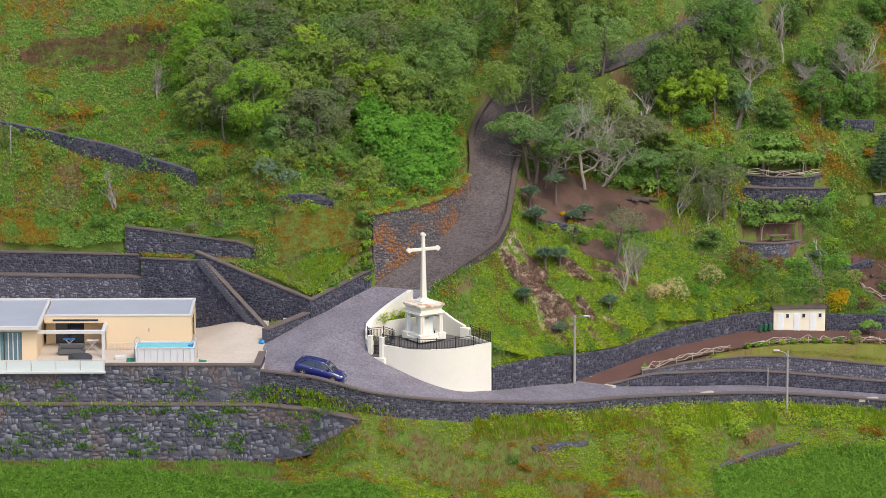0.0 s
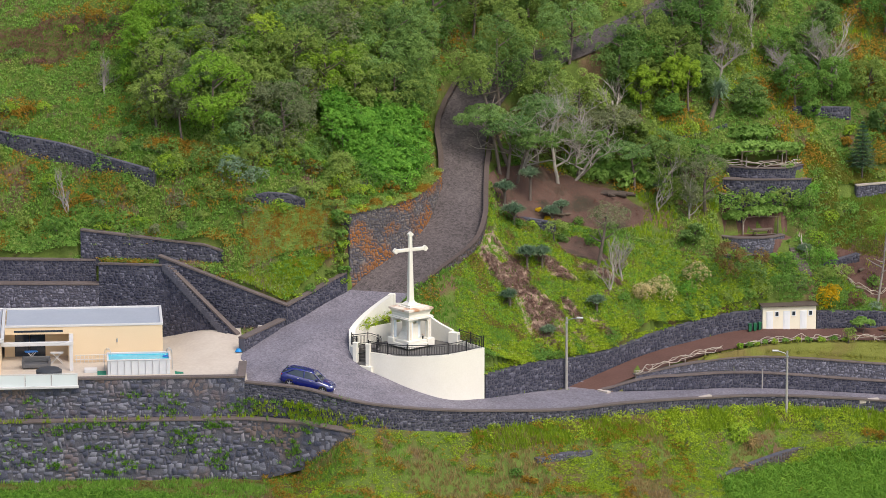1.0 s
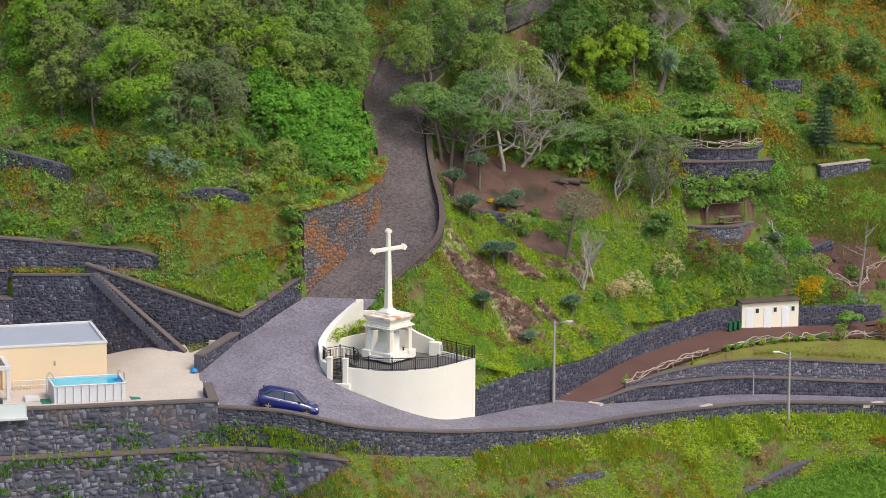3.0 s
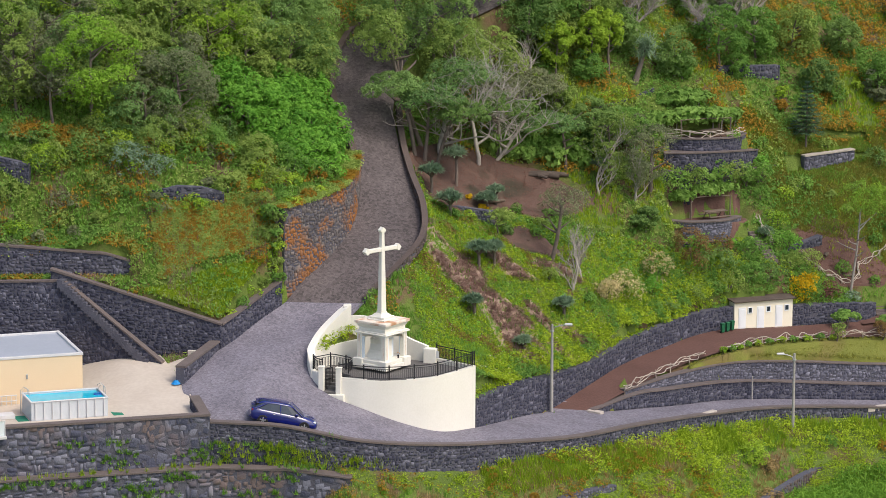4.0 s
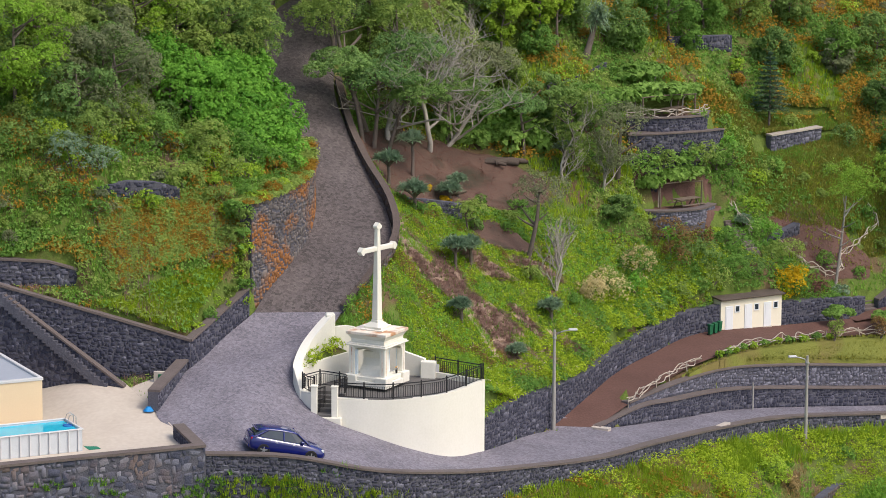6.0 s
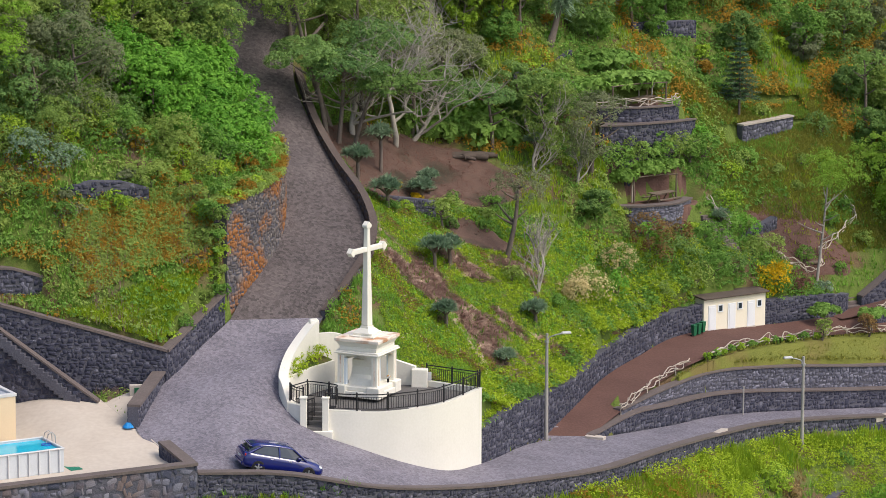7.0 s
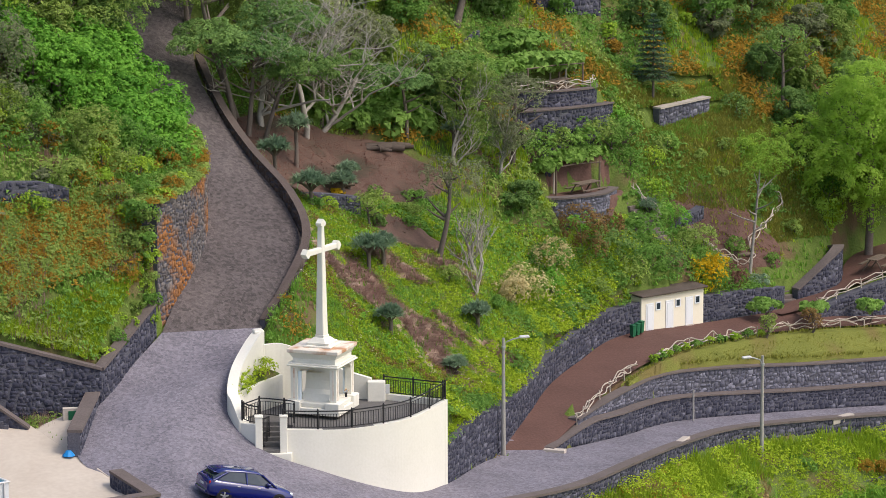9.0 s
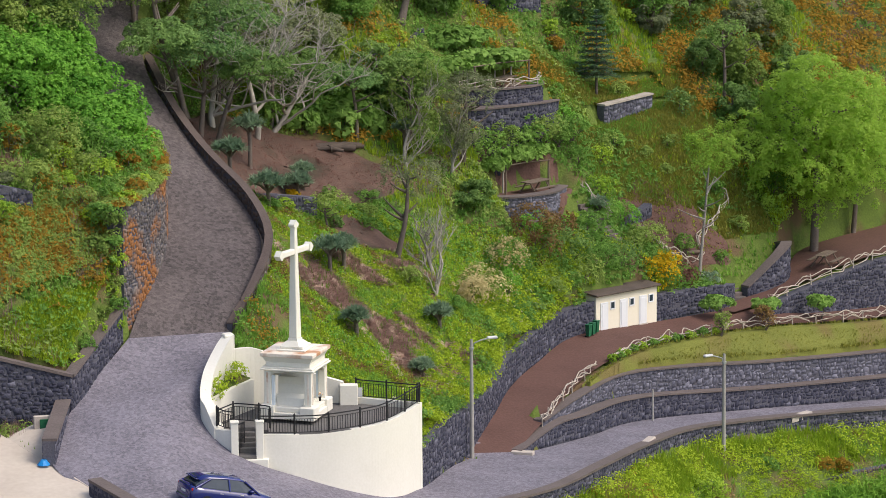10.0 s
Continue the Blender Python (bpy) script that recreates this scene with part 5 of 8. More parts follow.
ramp_line = spline([(r[0], r[1], r[2]) for r in RAMP], 6)
branch_fence(ramp_line[5:19], "bleached branch fence beside the red ramp", seed=1)
branch_fence(ramp_line[20:31] + [0, -0.1, -0.05], "twisted branch fence with creepers above the lawn", seed=2)
branch_fence(ramp_line[31:], "low branch fence along the upper lawn", seed=3)
bare_line = np.array([(37.6, 19.6), (39.0, 18.9), (40.8, 18.8), (41.9, 19.2), (42.3, 20.3), (44.0, 21.0), (46.2, 22.0), (45.8, 23.0)])
branch_fence(np.column_stack([bare_line, ground_z(bare_line[:, 0], bare_line[:, 1])]), "crooked branch fence round the bare terrace", 0.42, seed=4)
branch_fence([(29.0, 24.7, 13.3), (31, 23.6, 13.3), (34, 24.0, 13.2), (35.6, 25.9, 13.1)], "branch railing on the pergola wall", 0.5, seed=5)
branch_fence([(43.0, 14.95, 1.15), (46, 15.65, 1.55), (52, 16.35, 2.28), (59, 17.1, 2.5)], "branch fence above the upper ramp wall", seed=6)
branch_fence([(34.6, 21.0, 7.7), (35.0, 18.8, 6.2)], "branch handrail on the garden path", seed=7)
wall("wall_ramp_inner", "dark stone wall between the two paths", [(42.4, 14.7, 0.3, 1.05), (46, 15.4, 0.0, 1.52), (52, 16.12, -0.7, 2.25), (60, 16.95, -1.1, 2.5)], seed=41)
gs = thing("garden_steps", "short flight of dark stone garden steps", "steps", (42.8, 17.15, 1.0))
for i in range(5):
    part("step", box(-0.45, 0.45, 0.3 * i, 0.3 * i + 0.34, 0, 0.2 * (i + 1), 0.02), M_CAP, gs)


gst = thing("garden_stair", "dark stone stair beside the picnic terrace", "steps", (33.9, 21.0, 5.2))
for i in range(13):
    f = i / 12
    part("step", box(-0.5, 0.5, -0.16, 0.16, -0.6, 0.0, 0.02, m=pose(0.8 * f, -2.6 * f, 2.45 - 2.3 * f, 0, 0, 17)), M_CAP, gst)
wall("wall_shrub_terrace", "dark stone wall under the shrub terrace", [(35.5, 19.3, 4.5, 5.6), (37.8, 20.2, 4.8, 6.0), (39.8, 21.2, 5.1, 6.3)], seed=49)


def picnic_table(x, y, z, rz):
    t = thing("picnic_table", "weathered wooden picnic table with benches", "table", (x, y, z), rz)
    for k in range(4):
        part("board", box(-0.9, 0.9, -0.36 + 0.18 * k, -0.2 + 0.18 * k, 0.7, 0.745, 0.008), M_WOOD, t)
    for sx in (-0.65, 0.65):
        for sy in (-1, 1):
            v, f = tube([(sx, sy * 0.62, 0), (sx, sy * 0.15, 0.7)], 0.045, 5)
            part("leg", mesh_from("leg", v, f), M_WOOD, t)
    for sy in (-0.68, 0.68):
        b = part("bench", box(-0.9, 0.9, sy - 0.13, sy + 0.13, 0.4, 0.44, 0.008), M_WOOD, t)
    return t


picnic_table(31.5, 21.25, 7.78, 12)
picnic_table(32.8, 25.6, 12.83, 20)
picnic_table(49.4, 17.3, 2.12, 25)


def pergola(x, y, z, w, d, h, label):
    t = thing("pergola", label, "pergola", (x, y, z))
    for sx in (-w, w):
        for sy in (-d, d):
            part("post", cylinder(0.07, 0.05, -0.3, h, 7, m=Matrix.Translation((sx, sy, 0))), M_WOOD, t)
    for sy in (-d, d):
        part("beam", mesh_from("beam", *tube([(-w - 0.1, sy, h - 0.05), (0, sy + 0.05, h), (w + 0.1, sy, h - 0.05)], 0.04, 5)), M_WOOD, t)
    return t


pergola(32.2, 26.1, 12.8, 1.9, 1.1, 1.7, "wooden pergola on the round stone terrace")
pergola(31.4, 22.2, 7.75, 1.5, 0.35, 1.7, "wooden pergola over the picnic terrace")

# earth floors of the garden terraces and bare soil on the slope
M_EARTH = mat("red_brown_earth", (0.085, 0.045, 0.036), (0.16, 0.09, 0.072), scale=0.8, fine=9, bump=0.5)
M_LITTER = mat("brown_needle_litter", (0.075, 0.046, 0.036), (0.165, 0.10, 0.078), scale=0.9, fine=13, bump=0.9, c3=(0.055, 0.045, 0.03))


def earth_patch(cx, cy, rx, ry, label, material, lift=0.06, wave=0.1, turn=0.0):
    """A ragged sheet of bare earth lying on the ground."""
    rings, spokes = 14, 48
    a = np.linspace(0, 2 * np.pi, spokes, endpoint=False)
    edge = 1 + wave * np.sin(3 * a + cx) + wave * 0.6 * np.sin(7 * a + cy)
    f = np.linspace(0.02, 1, rings)[:, None] * edge[None]
    u, w = rx * f * np.cos(a), ry * f * np.sin(a)
    x, y = (cx + u * math.cos(turn) - w * math.sin(turn)).ravel(), (cy + u * math.sin(turn) + w * math.cos(turn)).ravel()
    z = ground_z(x, y) + lift
    z[-spokes:] -= 0.25
    faces = [(i * spokes + j, i * spokes + (j + 1) % spokes, (i + 1) * spokes + (j + 1) % spokes, (i + 1) * spokes + j) for i in range(rings - 1) for j in range(spokes)]
    faces.append(tuple(range(spokes)))
    ob = part("earth_patch", mesh_from("earth_patch", np.stack([x, y, z], 1), faces), material, smooth=True)
    return tagged(ob, label, "bare earth", kind="structure")


for (cx, cy, rx, ry, tz), earth_label in zip(TIERS[:2], ("red-brown earth floor of the pergola terrace", "red-brown earth floor of the picnic terrace")):
    earth_patch(cx, cy, rx * 0.93, ry * 0.93, earth_label, M_EARTH, wave=0.02)
for bed in (EARTH[0], EARTH[3], EARTH[4]):
    earth_patch(*bed, "brown needle litter under the lane-side trees", M_LITTER, 0.12)
earth_patch(*EARTH[2], "bare red-brown earth around the picnic terrace", M_EARTH, 0.1)
earth_patch(*EARTH[1], "bare red-brown earth behind the garden walls", M_EARTH, 0.1)
M_WORN = mat("worn_pinkish_soil", (0.30, 0.215, 0.16), (0.50, 0.375, 0.29), scale=1.2, fine=10, bump=0.6)
WORN = [(10.4, 8.2, 3.2, 1.8, -0.95), (8.3, 12.2, 1.7, 0.9, -0.7), (12.8, 12.7, 1.6, 0.6, -0.35), (13.9, 9.2, 0.9, 0.5, -0.9), (16.8, 13.3, 1.8, 0.6, -0.2), (14.8, 6.9, 0.9, 0.5, -0.5), (10.9, 6.3, 2.2, 0.8, -0.95), (7.2, 10.6, 2.3, 0.8, -0.85), (12.0, 8.5, 1.3, 0.5, -0.9), (12.9, 6.5, 0.9, 0.45, -0.9), (16.3, 8.8, 0.8, 0.45, -0.6), (10.0, 10.9, 0.9, 0.45, -0.8)]
for cx, cy, rx, ry, turn in WORN:
    earth_patch(cx, cy, rx, ry, "worn pinkish soil showing through slope grass", M_WORN, 0.05, 0.3, turn)
# logs and fallen stones on the bare terrace
for lx, ly, ll, la in ((39.4, 21.4, 1.3, 0.4), (39.9, 20.6, 1.1, 0.9), (41.3, 19.4, 1.1, -0.2), (13.6, 18.9, 1.7, -0.35), (14.3, 19.2, 1.4, 0.2)):
    lz = float(ground_z(np.array([lx]), np.array([ly]))[0]) + 0.16
    log = thing("log", "weathered grey log lying on bare earth", "log", (lx, ly, lz))
    lv, lf = tube([(-ll / 2 * math.cos(la), -ll / 2 * math.sin(la), 0), (0, 0.04, 0.03), (ll / 2 * math.cos(la), ll / 2 * math.sin(la), 0.02)], [0.12, 0.14, 0.1], 8)
    part("bole", mesh_from("bole", lv, lf), M_WOOD, log)
# thin wooden poles on the western hillside
for pole_x, pole_y, ph in ((-36.0, 19.6, 2.6), (-14.9, 31.4, 3.2)):
    pz = float(ground_z(np.array([pole_x]), np.array([pole_y]))[0])
    pole = thing("utility_pole", "thin weathered pole on the grassy slope", "pole", (pole_x, pole_y, pz))
    part("shaft", mesh_from("shaft", *tube([(0, 0, -0.4), (0.02, 0, ph)], [0.07, 0.055], 8)), M_CONCRETE, pole)
    part("crossarm", mesh_from("crossarm", *tube([(-0.1, 0, ph - 0.12), (0.18, 0, ph - 0.08)], [0.03, 0.03], 6)), M_GALV, pole)

# ---- car ----


def loft(stations):
    """Closed half-sections mirrored and joined along x: rows of x and (y, z) points."""
    bm = bmesh.new()
    rings = []
    for x, pts in stations:
        full = [(y, z) for y, z in pts] + [(-y, z) for y, z in pts[::-1]]
        rings.append([bm.verts.new((x, y, z)) for y, z in full])
    k = len(rings[0])
    for a, b in zip(rings, rings[1:]):
        for i in range(k):
            bm.faces.new((a[i], b[i], b[(i + 1) % k], a[(i + 1) % k]))
    bm.faces.new(rings[0])
    bm.faces.new(rings[-1][::-1])
    bmesh.ops.recalc_face_normals(bm, faces=bm.faces)
    return bm


def hatchback():
    cx, cy = -8.5, -6.45
    head = -12.5
    c, s = math.cos(radians(head)), math.sin(radians(head))
    zf, zb = road_height(cx + 1.3 * c, cy + 1.3 * s), road_height(cx - 1.3 * c, cy - 1.3 * s)
    car = thing("hatchback_car", "dark blue five-door hatchback parked on the cobbles", "car", (cx, cy, (zf + zb) / 2 + 0.04), head)
    car.matrix_basis = pose(cx, cy, (zf + zb) / 2 + 0.04, 0, 0, head) @ Matrix.Rotation(math.atan2(zb - zf, 2.6), 4, "Y")
    hull = [
        (-2.08, [(0.45, 0.36), (0.70, 0.42), (0.74, 0.62), (0.68, 0.92), (0.5, 0.96)]),
        (-1.98, [(0.62, 0.26), (0.83, 0.34), (0.85, 0.62), (0.80, 0.95), (0.6, 0.99)]),
        (-1.5, [(0.70, 0.22), (0.88, 0.30), (0.90, 0.62), (0.85, 0.95), (0.66, 0.98)]),
        (-0.6, [(0.70, 0.20), (0.88, 0.26), (0.90, 0.58), (0.86, 0.92), (0.7, 0.95)]),
        (0.5, [(0.70, 0.20), (0.88, 0.26), (0.90, 0.56), (0.86, 0.88), (0.7, 0.92)]),
        (1.0, [(0.70, 0.20), (0.88, 0.27), (0.90, 0.55), (0.83, 0.85), (0.6, 0.93)]),
        (1.6, [(0.68, 0.21), (0.86, 0.29), (0.87, 0.54), (0.77, 0.77), (0.5, 0.84)]),
        (1.95, [(0.58, 0.22), (0.76, 0.30), (0.78, 0.52), (0.66, 0.68), (0.4, 0.74)]),
        (2.12, [(0.36, 0.26), (0.52, 0.33), (0.54, 0.50), (0.46, 0.58), (0.25, 0.61)]),
    ]
    body = loft(hull)
    bmesh.ops.subdivide_edges(body, edges=[e for e in body.edges], cuts=1, smooth=0.6, use_grid_fill=True)
    part("body", body, M_CARBLUE, car, smooth=True)
    cabin = [
        (-1.86, [(0.72, 0.93), (0.71, 0.98), (0.66, 1.08), (0.5, 1.1)]),
        (-1.55, [(0.80, 0.92), (0.78, 1.0), (0.66, 1.32), (0.5, 1.35)]),
        (-0.9, [(0.83, 0.90), (0.81, 1.0), (0.66, 1.40), (0.5, 1.43)]),
        (0.0, [(0.83, 0.88), (0.81, 0.98), (0.65, 1.41), (0.5, 1.44)]),
        (0.45, [(0.82, 0.86), (0.80, 0.95), (0.62, 1.33), (0.5, 1.36)]),
        (1.2, [(0.76, 0.84), (0.74, 0.87), (0.66, 0.92), (0.5, 0.93)]),
    ]
    part("glasshouse", loft(cabin), M_GLASS, car, "dark tinted windows", smooth=False)
    roof = [
        (-1.72, [(0.62, 1.24), (0.66, 1.27), (0.55, 1.34), (0.3, 1.37)]),
        (-1.3, [(0.66, 1.33), (0.68, 1.37), (0.56, 1.44), (0.3, 1.46)]),
        (-0.5, [(0.66, 1.38), (0.68, 1.42), (0.56, 1.48), (0.3, 1.5)]),
        (0.2, [(0.64, 1.36), (0.66, 1.40), (0.54, 1.46), (0.3, 1.48)]),
        (0.48, [(0.60, 1.30), (0.62, 1.33), (0.5, 1.38), (0.3, 1.4)]),
    ]
    part("roof", loft(roof), M_CARBLUE, car, smooth=True)
    for sy in (-1, 1):
        for x0, x1, z0, z1, y0, y1 in ((-1.9, -1.2, 0.93, 1.36, 0.8, 0.665), (-0.28, -0.36, 0.9, 1.4, 0.835, 0.665), (1.18, 0.42, 0.86, 1.37, 0.775, 0.635)):
            v, f = tube([(x0, sy * (y0 + 0.01), z0), (x1, sy * (y1 + 0.015), z1)], [0.07 if x0 < -1 else 0.045, 0.05], 6)
            part("window_pillar", mesh_from("window_pillar", v, f), M_CARBLUE, car)
        part("mirror", box(0.62, 0.82, 0.86 * sy - 0.11, 0.86 * sy + 0.11, 0.93, 1.06, 0.04), M_CARBLUE, car)
        part("headlight", box(1.72, 2.0, 0.6 * sy - 0.14, 0.6 * sy + 0.14, 0.58, 0.72, 0.04), M_HEADLAMP, car)
        part("tail_light", box(-2.06, -1.86, 0.68 * sy - 0.14, 0.68 * sy + 0.14, 0.72, 0.92, 0.03), M_RED_LAMP, car)
        part("fog_lamp", box(1.95, 2.08, 0.5 * sy - 0.1, 0.5 * sy + 0.1, 0.34, 0.42, 0.02), M_HEADLAMP, car)
        for y in (-0.3, 0.65):
            part("door_handle", box(y - 0.1 - 0.35, y + 0.06 - 0.35, 0.9 * sy - 0.015, 0.9 * sy + 0.015, 0.78, 0.81, 0.008), M_GALV, car)
        part("sill", box(-1.0, 1.0, 0.87 * sy - 0.03, 0.87 * sy + 0.03, 0.2, 0.27, 0.01), M_BLACK, car)
        for x in (-1.3, 1.3):
            turn = Matrix.Translation((x, 0.82 * sy, 0.31)) @ Matrix.Rotation(radians(90), 4, "X")
            w = part("wheel", cylinder(0.345, 0.345, -0.09, 0.10, 20, m=turn), M_BLACK, car)
            v, f = tube([(0.27 * math.cos(a), 0.27 * math.sin(a), 0) for a in np.linspace(0, 6.2832, 21)], 0.085, 6)
            ty = part("tyre", mesh_from("tyre", v, f), M_RUBBER, w)
            ty.matrix_basis = Matrix.Translation((x, 0.85 * sy, 0.31)) @ Matrix.Rotation(radians(90), 4, "X")
            rim = bmesh.new()
            for k in range(5):
                box(-0.03, 0.03, 0.02, 0.2, -0.02, 0.02, bm=rim, m=pose(0, 0, 0, 0, 0, 72 * k))
            cylinder(0.06, 0.06, -0.03, 0.03, 10, bm=rim)
            part("rim", merge(rim, None, Matrix.Translation((x, 0.925 * sy, 0.31)) @ Matrix.Rotation(radians(90), 4, "X")), M_GALV, w)
    part("grille", box(2.02, 2.12, -0.4, 0.4, 0.42, 0.54, 0.02), M_BLACK, car)
    part("number_plate", box(2.11, 2.14, -0.24, 0.24, 0.33, 0.42, 0.005), M_PLATE, car)
    part("number_plate", box(-2.11, -2.07, -0.24, 0.24, 0.62, 0.72, 0.005), M_PLATE, car)
    part("rear_bumper", box(-2.14, -2.0, -0.7, 0.7, 0.32, 0.5, 0.05), M_CARBLUE, car)
    part("spoiler", box(-1.86, -1.62, -0.58, 0.58, 1.27, 1.31, 0.015), M_CARBLUE, car)
    return car


hatchback()

# ---- plants ----
L_OLIVE = leafmat("olive_leaves", (0.161, 0.267, 0.055), (0.372, 0.499, 0.109))
L_DARK = leafmat("dark_leaves", (0.105, 0.215, 0.055), (0.286, 0.441, 0.109))
L_RUSSET = leafmat("russet_leaves", (0.169, 0.098, 0.039), (0.313, 0.220, 0.075))
L_DEAD = leafmat("dead_brushwood", (0.10, 0.048, 0.034), (0.26, 0.14, 0.10))
L_LAWN = leafmat("mown_yellow_grass", (0.20, 0.225, 0.038), (0.36, 0.37, 0.07))
L_GREEN = leafmat("fresh_leaves", (0.105, 0.240, 0.044), (0.261, 0.464, 0.083))
L_FRESH = leafmat("fresh_plane_leaves", (0.247, 0.429, 0.058), (0.487, 0.696, 0.116), thin=0.68)
L_VINE = leafmat("broad_pale_leaves", (0.16, 0.31, 0.055), (0.37, 0.58, 0.13))
L_PINE = leafmat("pine_green_leaves", (0.119, 0.247, 0.075), (0.323, 0.499, 0.135))
L_LIMELEAF = leafmat("draped_creeper_leaves", (0.195, 0.364, 0.030), (0.459, 0.626, 0.068))
L_BRIGHT = leafmat("bright_creeper_leaves", (0.091, 0.270, 0.031), (0.268, 0.550, 0.072))
L_LIME = leafmat("yellow_green_grass", (0.214, 0.350, 0.021), (0.460, 0.600, 0.044))
L_GRASS = leafmat("green_grass", (0.117, 0.286, 0.040), (0.277, 0.487, 0.069))
L_STRAW = leafmat("straw_grass", (0.264, 0.204, 0.072), (0.432, 0.336, 0.144))
L_RUST = leafmat("rusty_fern", (0.247, 0.163, 0.023), (0.429, 0.278, 0.035))
L_BROWN = leafmat("dead_brown_stems", (0.25, 0.165, 0.12), (0.50, 0.36, 0.28))
L_BLUE = leafmat("blue_green_blades", (0.14, 0.24, 0.13), (0.33, 0.46, 0.27))
L_CREAM = leafmat("cream_flower_heads", (0.46, 0.41, 0.17), (0.76, 0.67, 0.34))
L_YELLOW = leafmat("yellow_blossom", (0.504, 0.360, 0.012), (0.780, 0.576, 0.024))
L_GREYGREEN = leafmat("grey_green_needles", (0.151, 0.202, 0.091), (0.288, 0.324, 0.153))
L_CLUMP = leafmat("bright_clumped_leaves", (0.13, 0.29, 0.03), (0.34, 0.56, 0.06))
L_SPIRE = leafmat("dark_spire_needles", (0.05, 0.12, 0.06), (0.16, 0.27, 0.13))
L_CANE = leafmat("cane_leaves", (0.10, 0.25, 0.027), (0.28, 0.49, 0.06))
L_WHITE = leafmat("white_daisies", (0.600, 0.550, 0.250), (0.800, 0.780, 0.600))
B_BARK = mat("grey_bark", (0.11, 0.085, 0.07), (0.22, 0.18, 0.155), scale=3, fine=22, bump=0.5)
B_GREY = mat("grey_dead_wood", (0.22, 0.195, 0.175), (0.40, 0.36, 0.33), scale=3, fine=22, bump=0.3)
B_PALE = mat("bleached_dead_wood", (0.30, 0.27, 0.235), (0.52, 0.47, 0.42), scale=3, fine=22, bump=0.3)


def unit(r, n):
    v = r.normal(size=(n, 3))
    return v / np.linalg.norm(v, axis=1)[:, None]


def leaves_at(r, pos, nrm, size, slim=0.5, fold=0.12):
    """A small pointed leaf at each place."""
    n = len(pos)
    a = np.cross(nrm, unit(r, n))
    a /= np.linalg.norm(a, axis=1)[:, None] + 1e-9
    b = np.cross(nrm, a)
    s = np.broadcast_to(size, (n,)) * r.uniform(0.6, 1.35, n)
    ln, wd = s[:, None] * 0.55, s[:, None] * 0.5 * slim
    up = nrm * s[:, None] * fold
    v = np.stack([pos - a * ln * 0.7 + b * wd, pos + a * ln + up, pos - a * ln * 0.7 - b * wd], 1)
    return v.reshape(-1, 3), np.arange(3 * n).reshape(-1, 3)


def blob_leaves(r, blobs, density, size, slim=0.55, upward=0.3, pads=False):
    """Leaves in small tufts over the outer shells of blobs (centre, radii)."""
    vs = []
    cen, ext = np.array([c for c, _ in blobs], float), np.array([q for _, q in blobs], float)
    for k, (c, rad) in enumerate(zip(cen, ext)):
        mean = rad.prod() ** (1 / 3)
        area = 4 * np.pi * mean**2
        leaves = max(12, int(area * density * 0.84))
        rt = np.clip((0.26 if pads else 0.4) * mean, 0.07, 0.42)
        n = max(5, int(area / (2.6 * rt**2)))
        d = unit(r, n)
        d[:, 2] = np.abs(d[:, 2]) * np.where(r.random(n) < 0.82, 1, -1)
        pos = c + d * rad * r.uniform(0.88 if pads else 0.74, 1.04, (n, 1))
        if 1 < len(blobs) < 60:
            q = (((pos[:, None] - cen[None]) / ext[None]) ** 2).sum(2)
            q[:, k] = 9
            keep = q.min(1) > 0.5
            pos, d = pos[keep], d[keep]
        n2 = len(pos)
        if not n2:
            continue
        per = max(4, int(leaves * 1.15 / n))
        ax = d * 0.75 + [0, 0, 0.45] + r.normal(0, 0.15, d.shape)
        rr = np.repeat(rt * r.uniform(0.6, 1.35, n2), per)[:, None]
        e = unit(r, n2 * per) * 0.95 + np.repeat(ax, per, 0)
        e /= np.linalg.norm(e, axis=1)[:, None] + 1e-9
        p = np.repeat(pos, per, 0) + e * rr * r.uniform(0.6, 1.1, (n2 * per, 1))
        nrm = e + r.normal(0, 0.22, p.shape) + [0, 0, upward]
        nrm /= np.linalg.norm(nrm, axis=1)[:, None]
        vs.append((p, nrm))
    pos, nrm = np.concatenate([p for p, _ in vs]), np.concatenate([q for _, q in vs])
    return leaves_at(r, pos, nrm, size * 0.92, slim * 1.15)


def crown_blobs(r, c, radii, count, rel=0.42, full=False, pads=False):
    """Uneven smaller blobs filling an ellipsoid."""
    out = []
    for _ in range(count):
        d = unit(r, 1)[0] * (r.uniform(0.62, 0.92) if pads else r.uniform(0.3, 0.85))
        d[2] = d[2] if full else abs(d[2]) * 1.1 - 0.35
        rr = rel * r.uniform(0.6, 1.25) * np.asarray(radii) * r.uniform(0.85, 1.15, 3) * ((1, 1, 0.72) if pads else (1, 1, 1))
        out.append((np.asarray(c) + d * radii, rr))
    return out


def limbs(r, base, top, reach, n, r0):
    """Trunk and limbs as tubes, from base to top."""
    base, top = np.asarray(base, float), np.asarray(top, float)
    mid = (base + top) / 2 + r.normal(0, 0.12, 3) * [1, 1, 0]
    pts = spline([base - [0, 0, 0.4], base, mid, top], 4)
    out = [tube(pts, np.linspace(r0, r0 * 0.35, len(pts)), 7)]
    for i in range(n):
        f = r.uniform(0.4, 0.95)
        s = base + (top - base) * f
        a = r.uniform(0, 2 * np.pi)
        d = np.array([math.cos(a), math.sin(a), r.uniform(0.25, 0.8)]) * reach * r.uniform(0.5, 1.0)
        q = spline([s, s + d * 0.5 + [0, 0, -0.05], s + d], 3)
        out.append(tube(q, np.linspace(r0 * 0.45, r0 * 0.12, len(q)), 5))
    return joined(out)


def gz(x, y):
    return float(ground_z(np.array([x]), np.array([y]))[0])


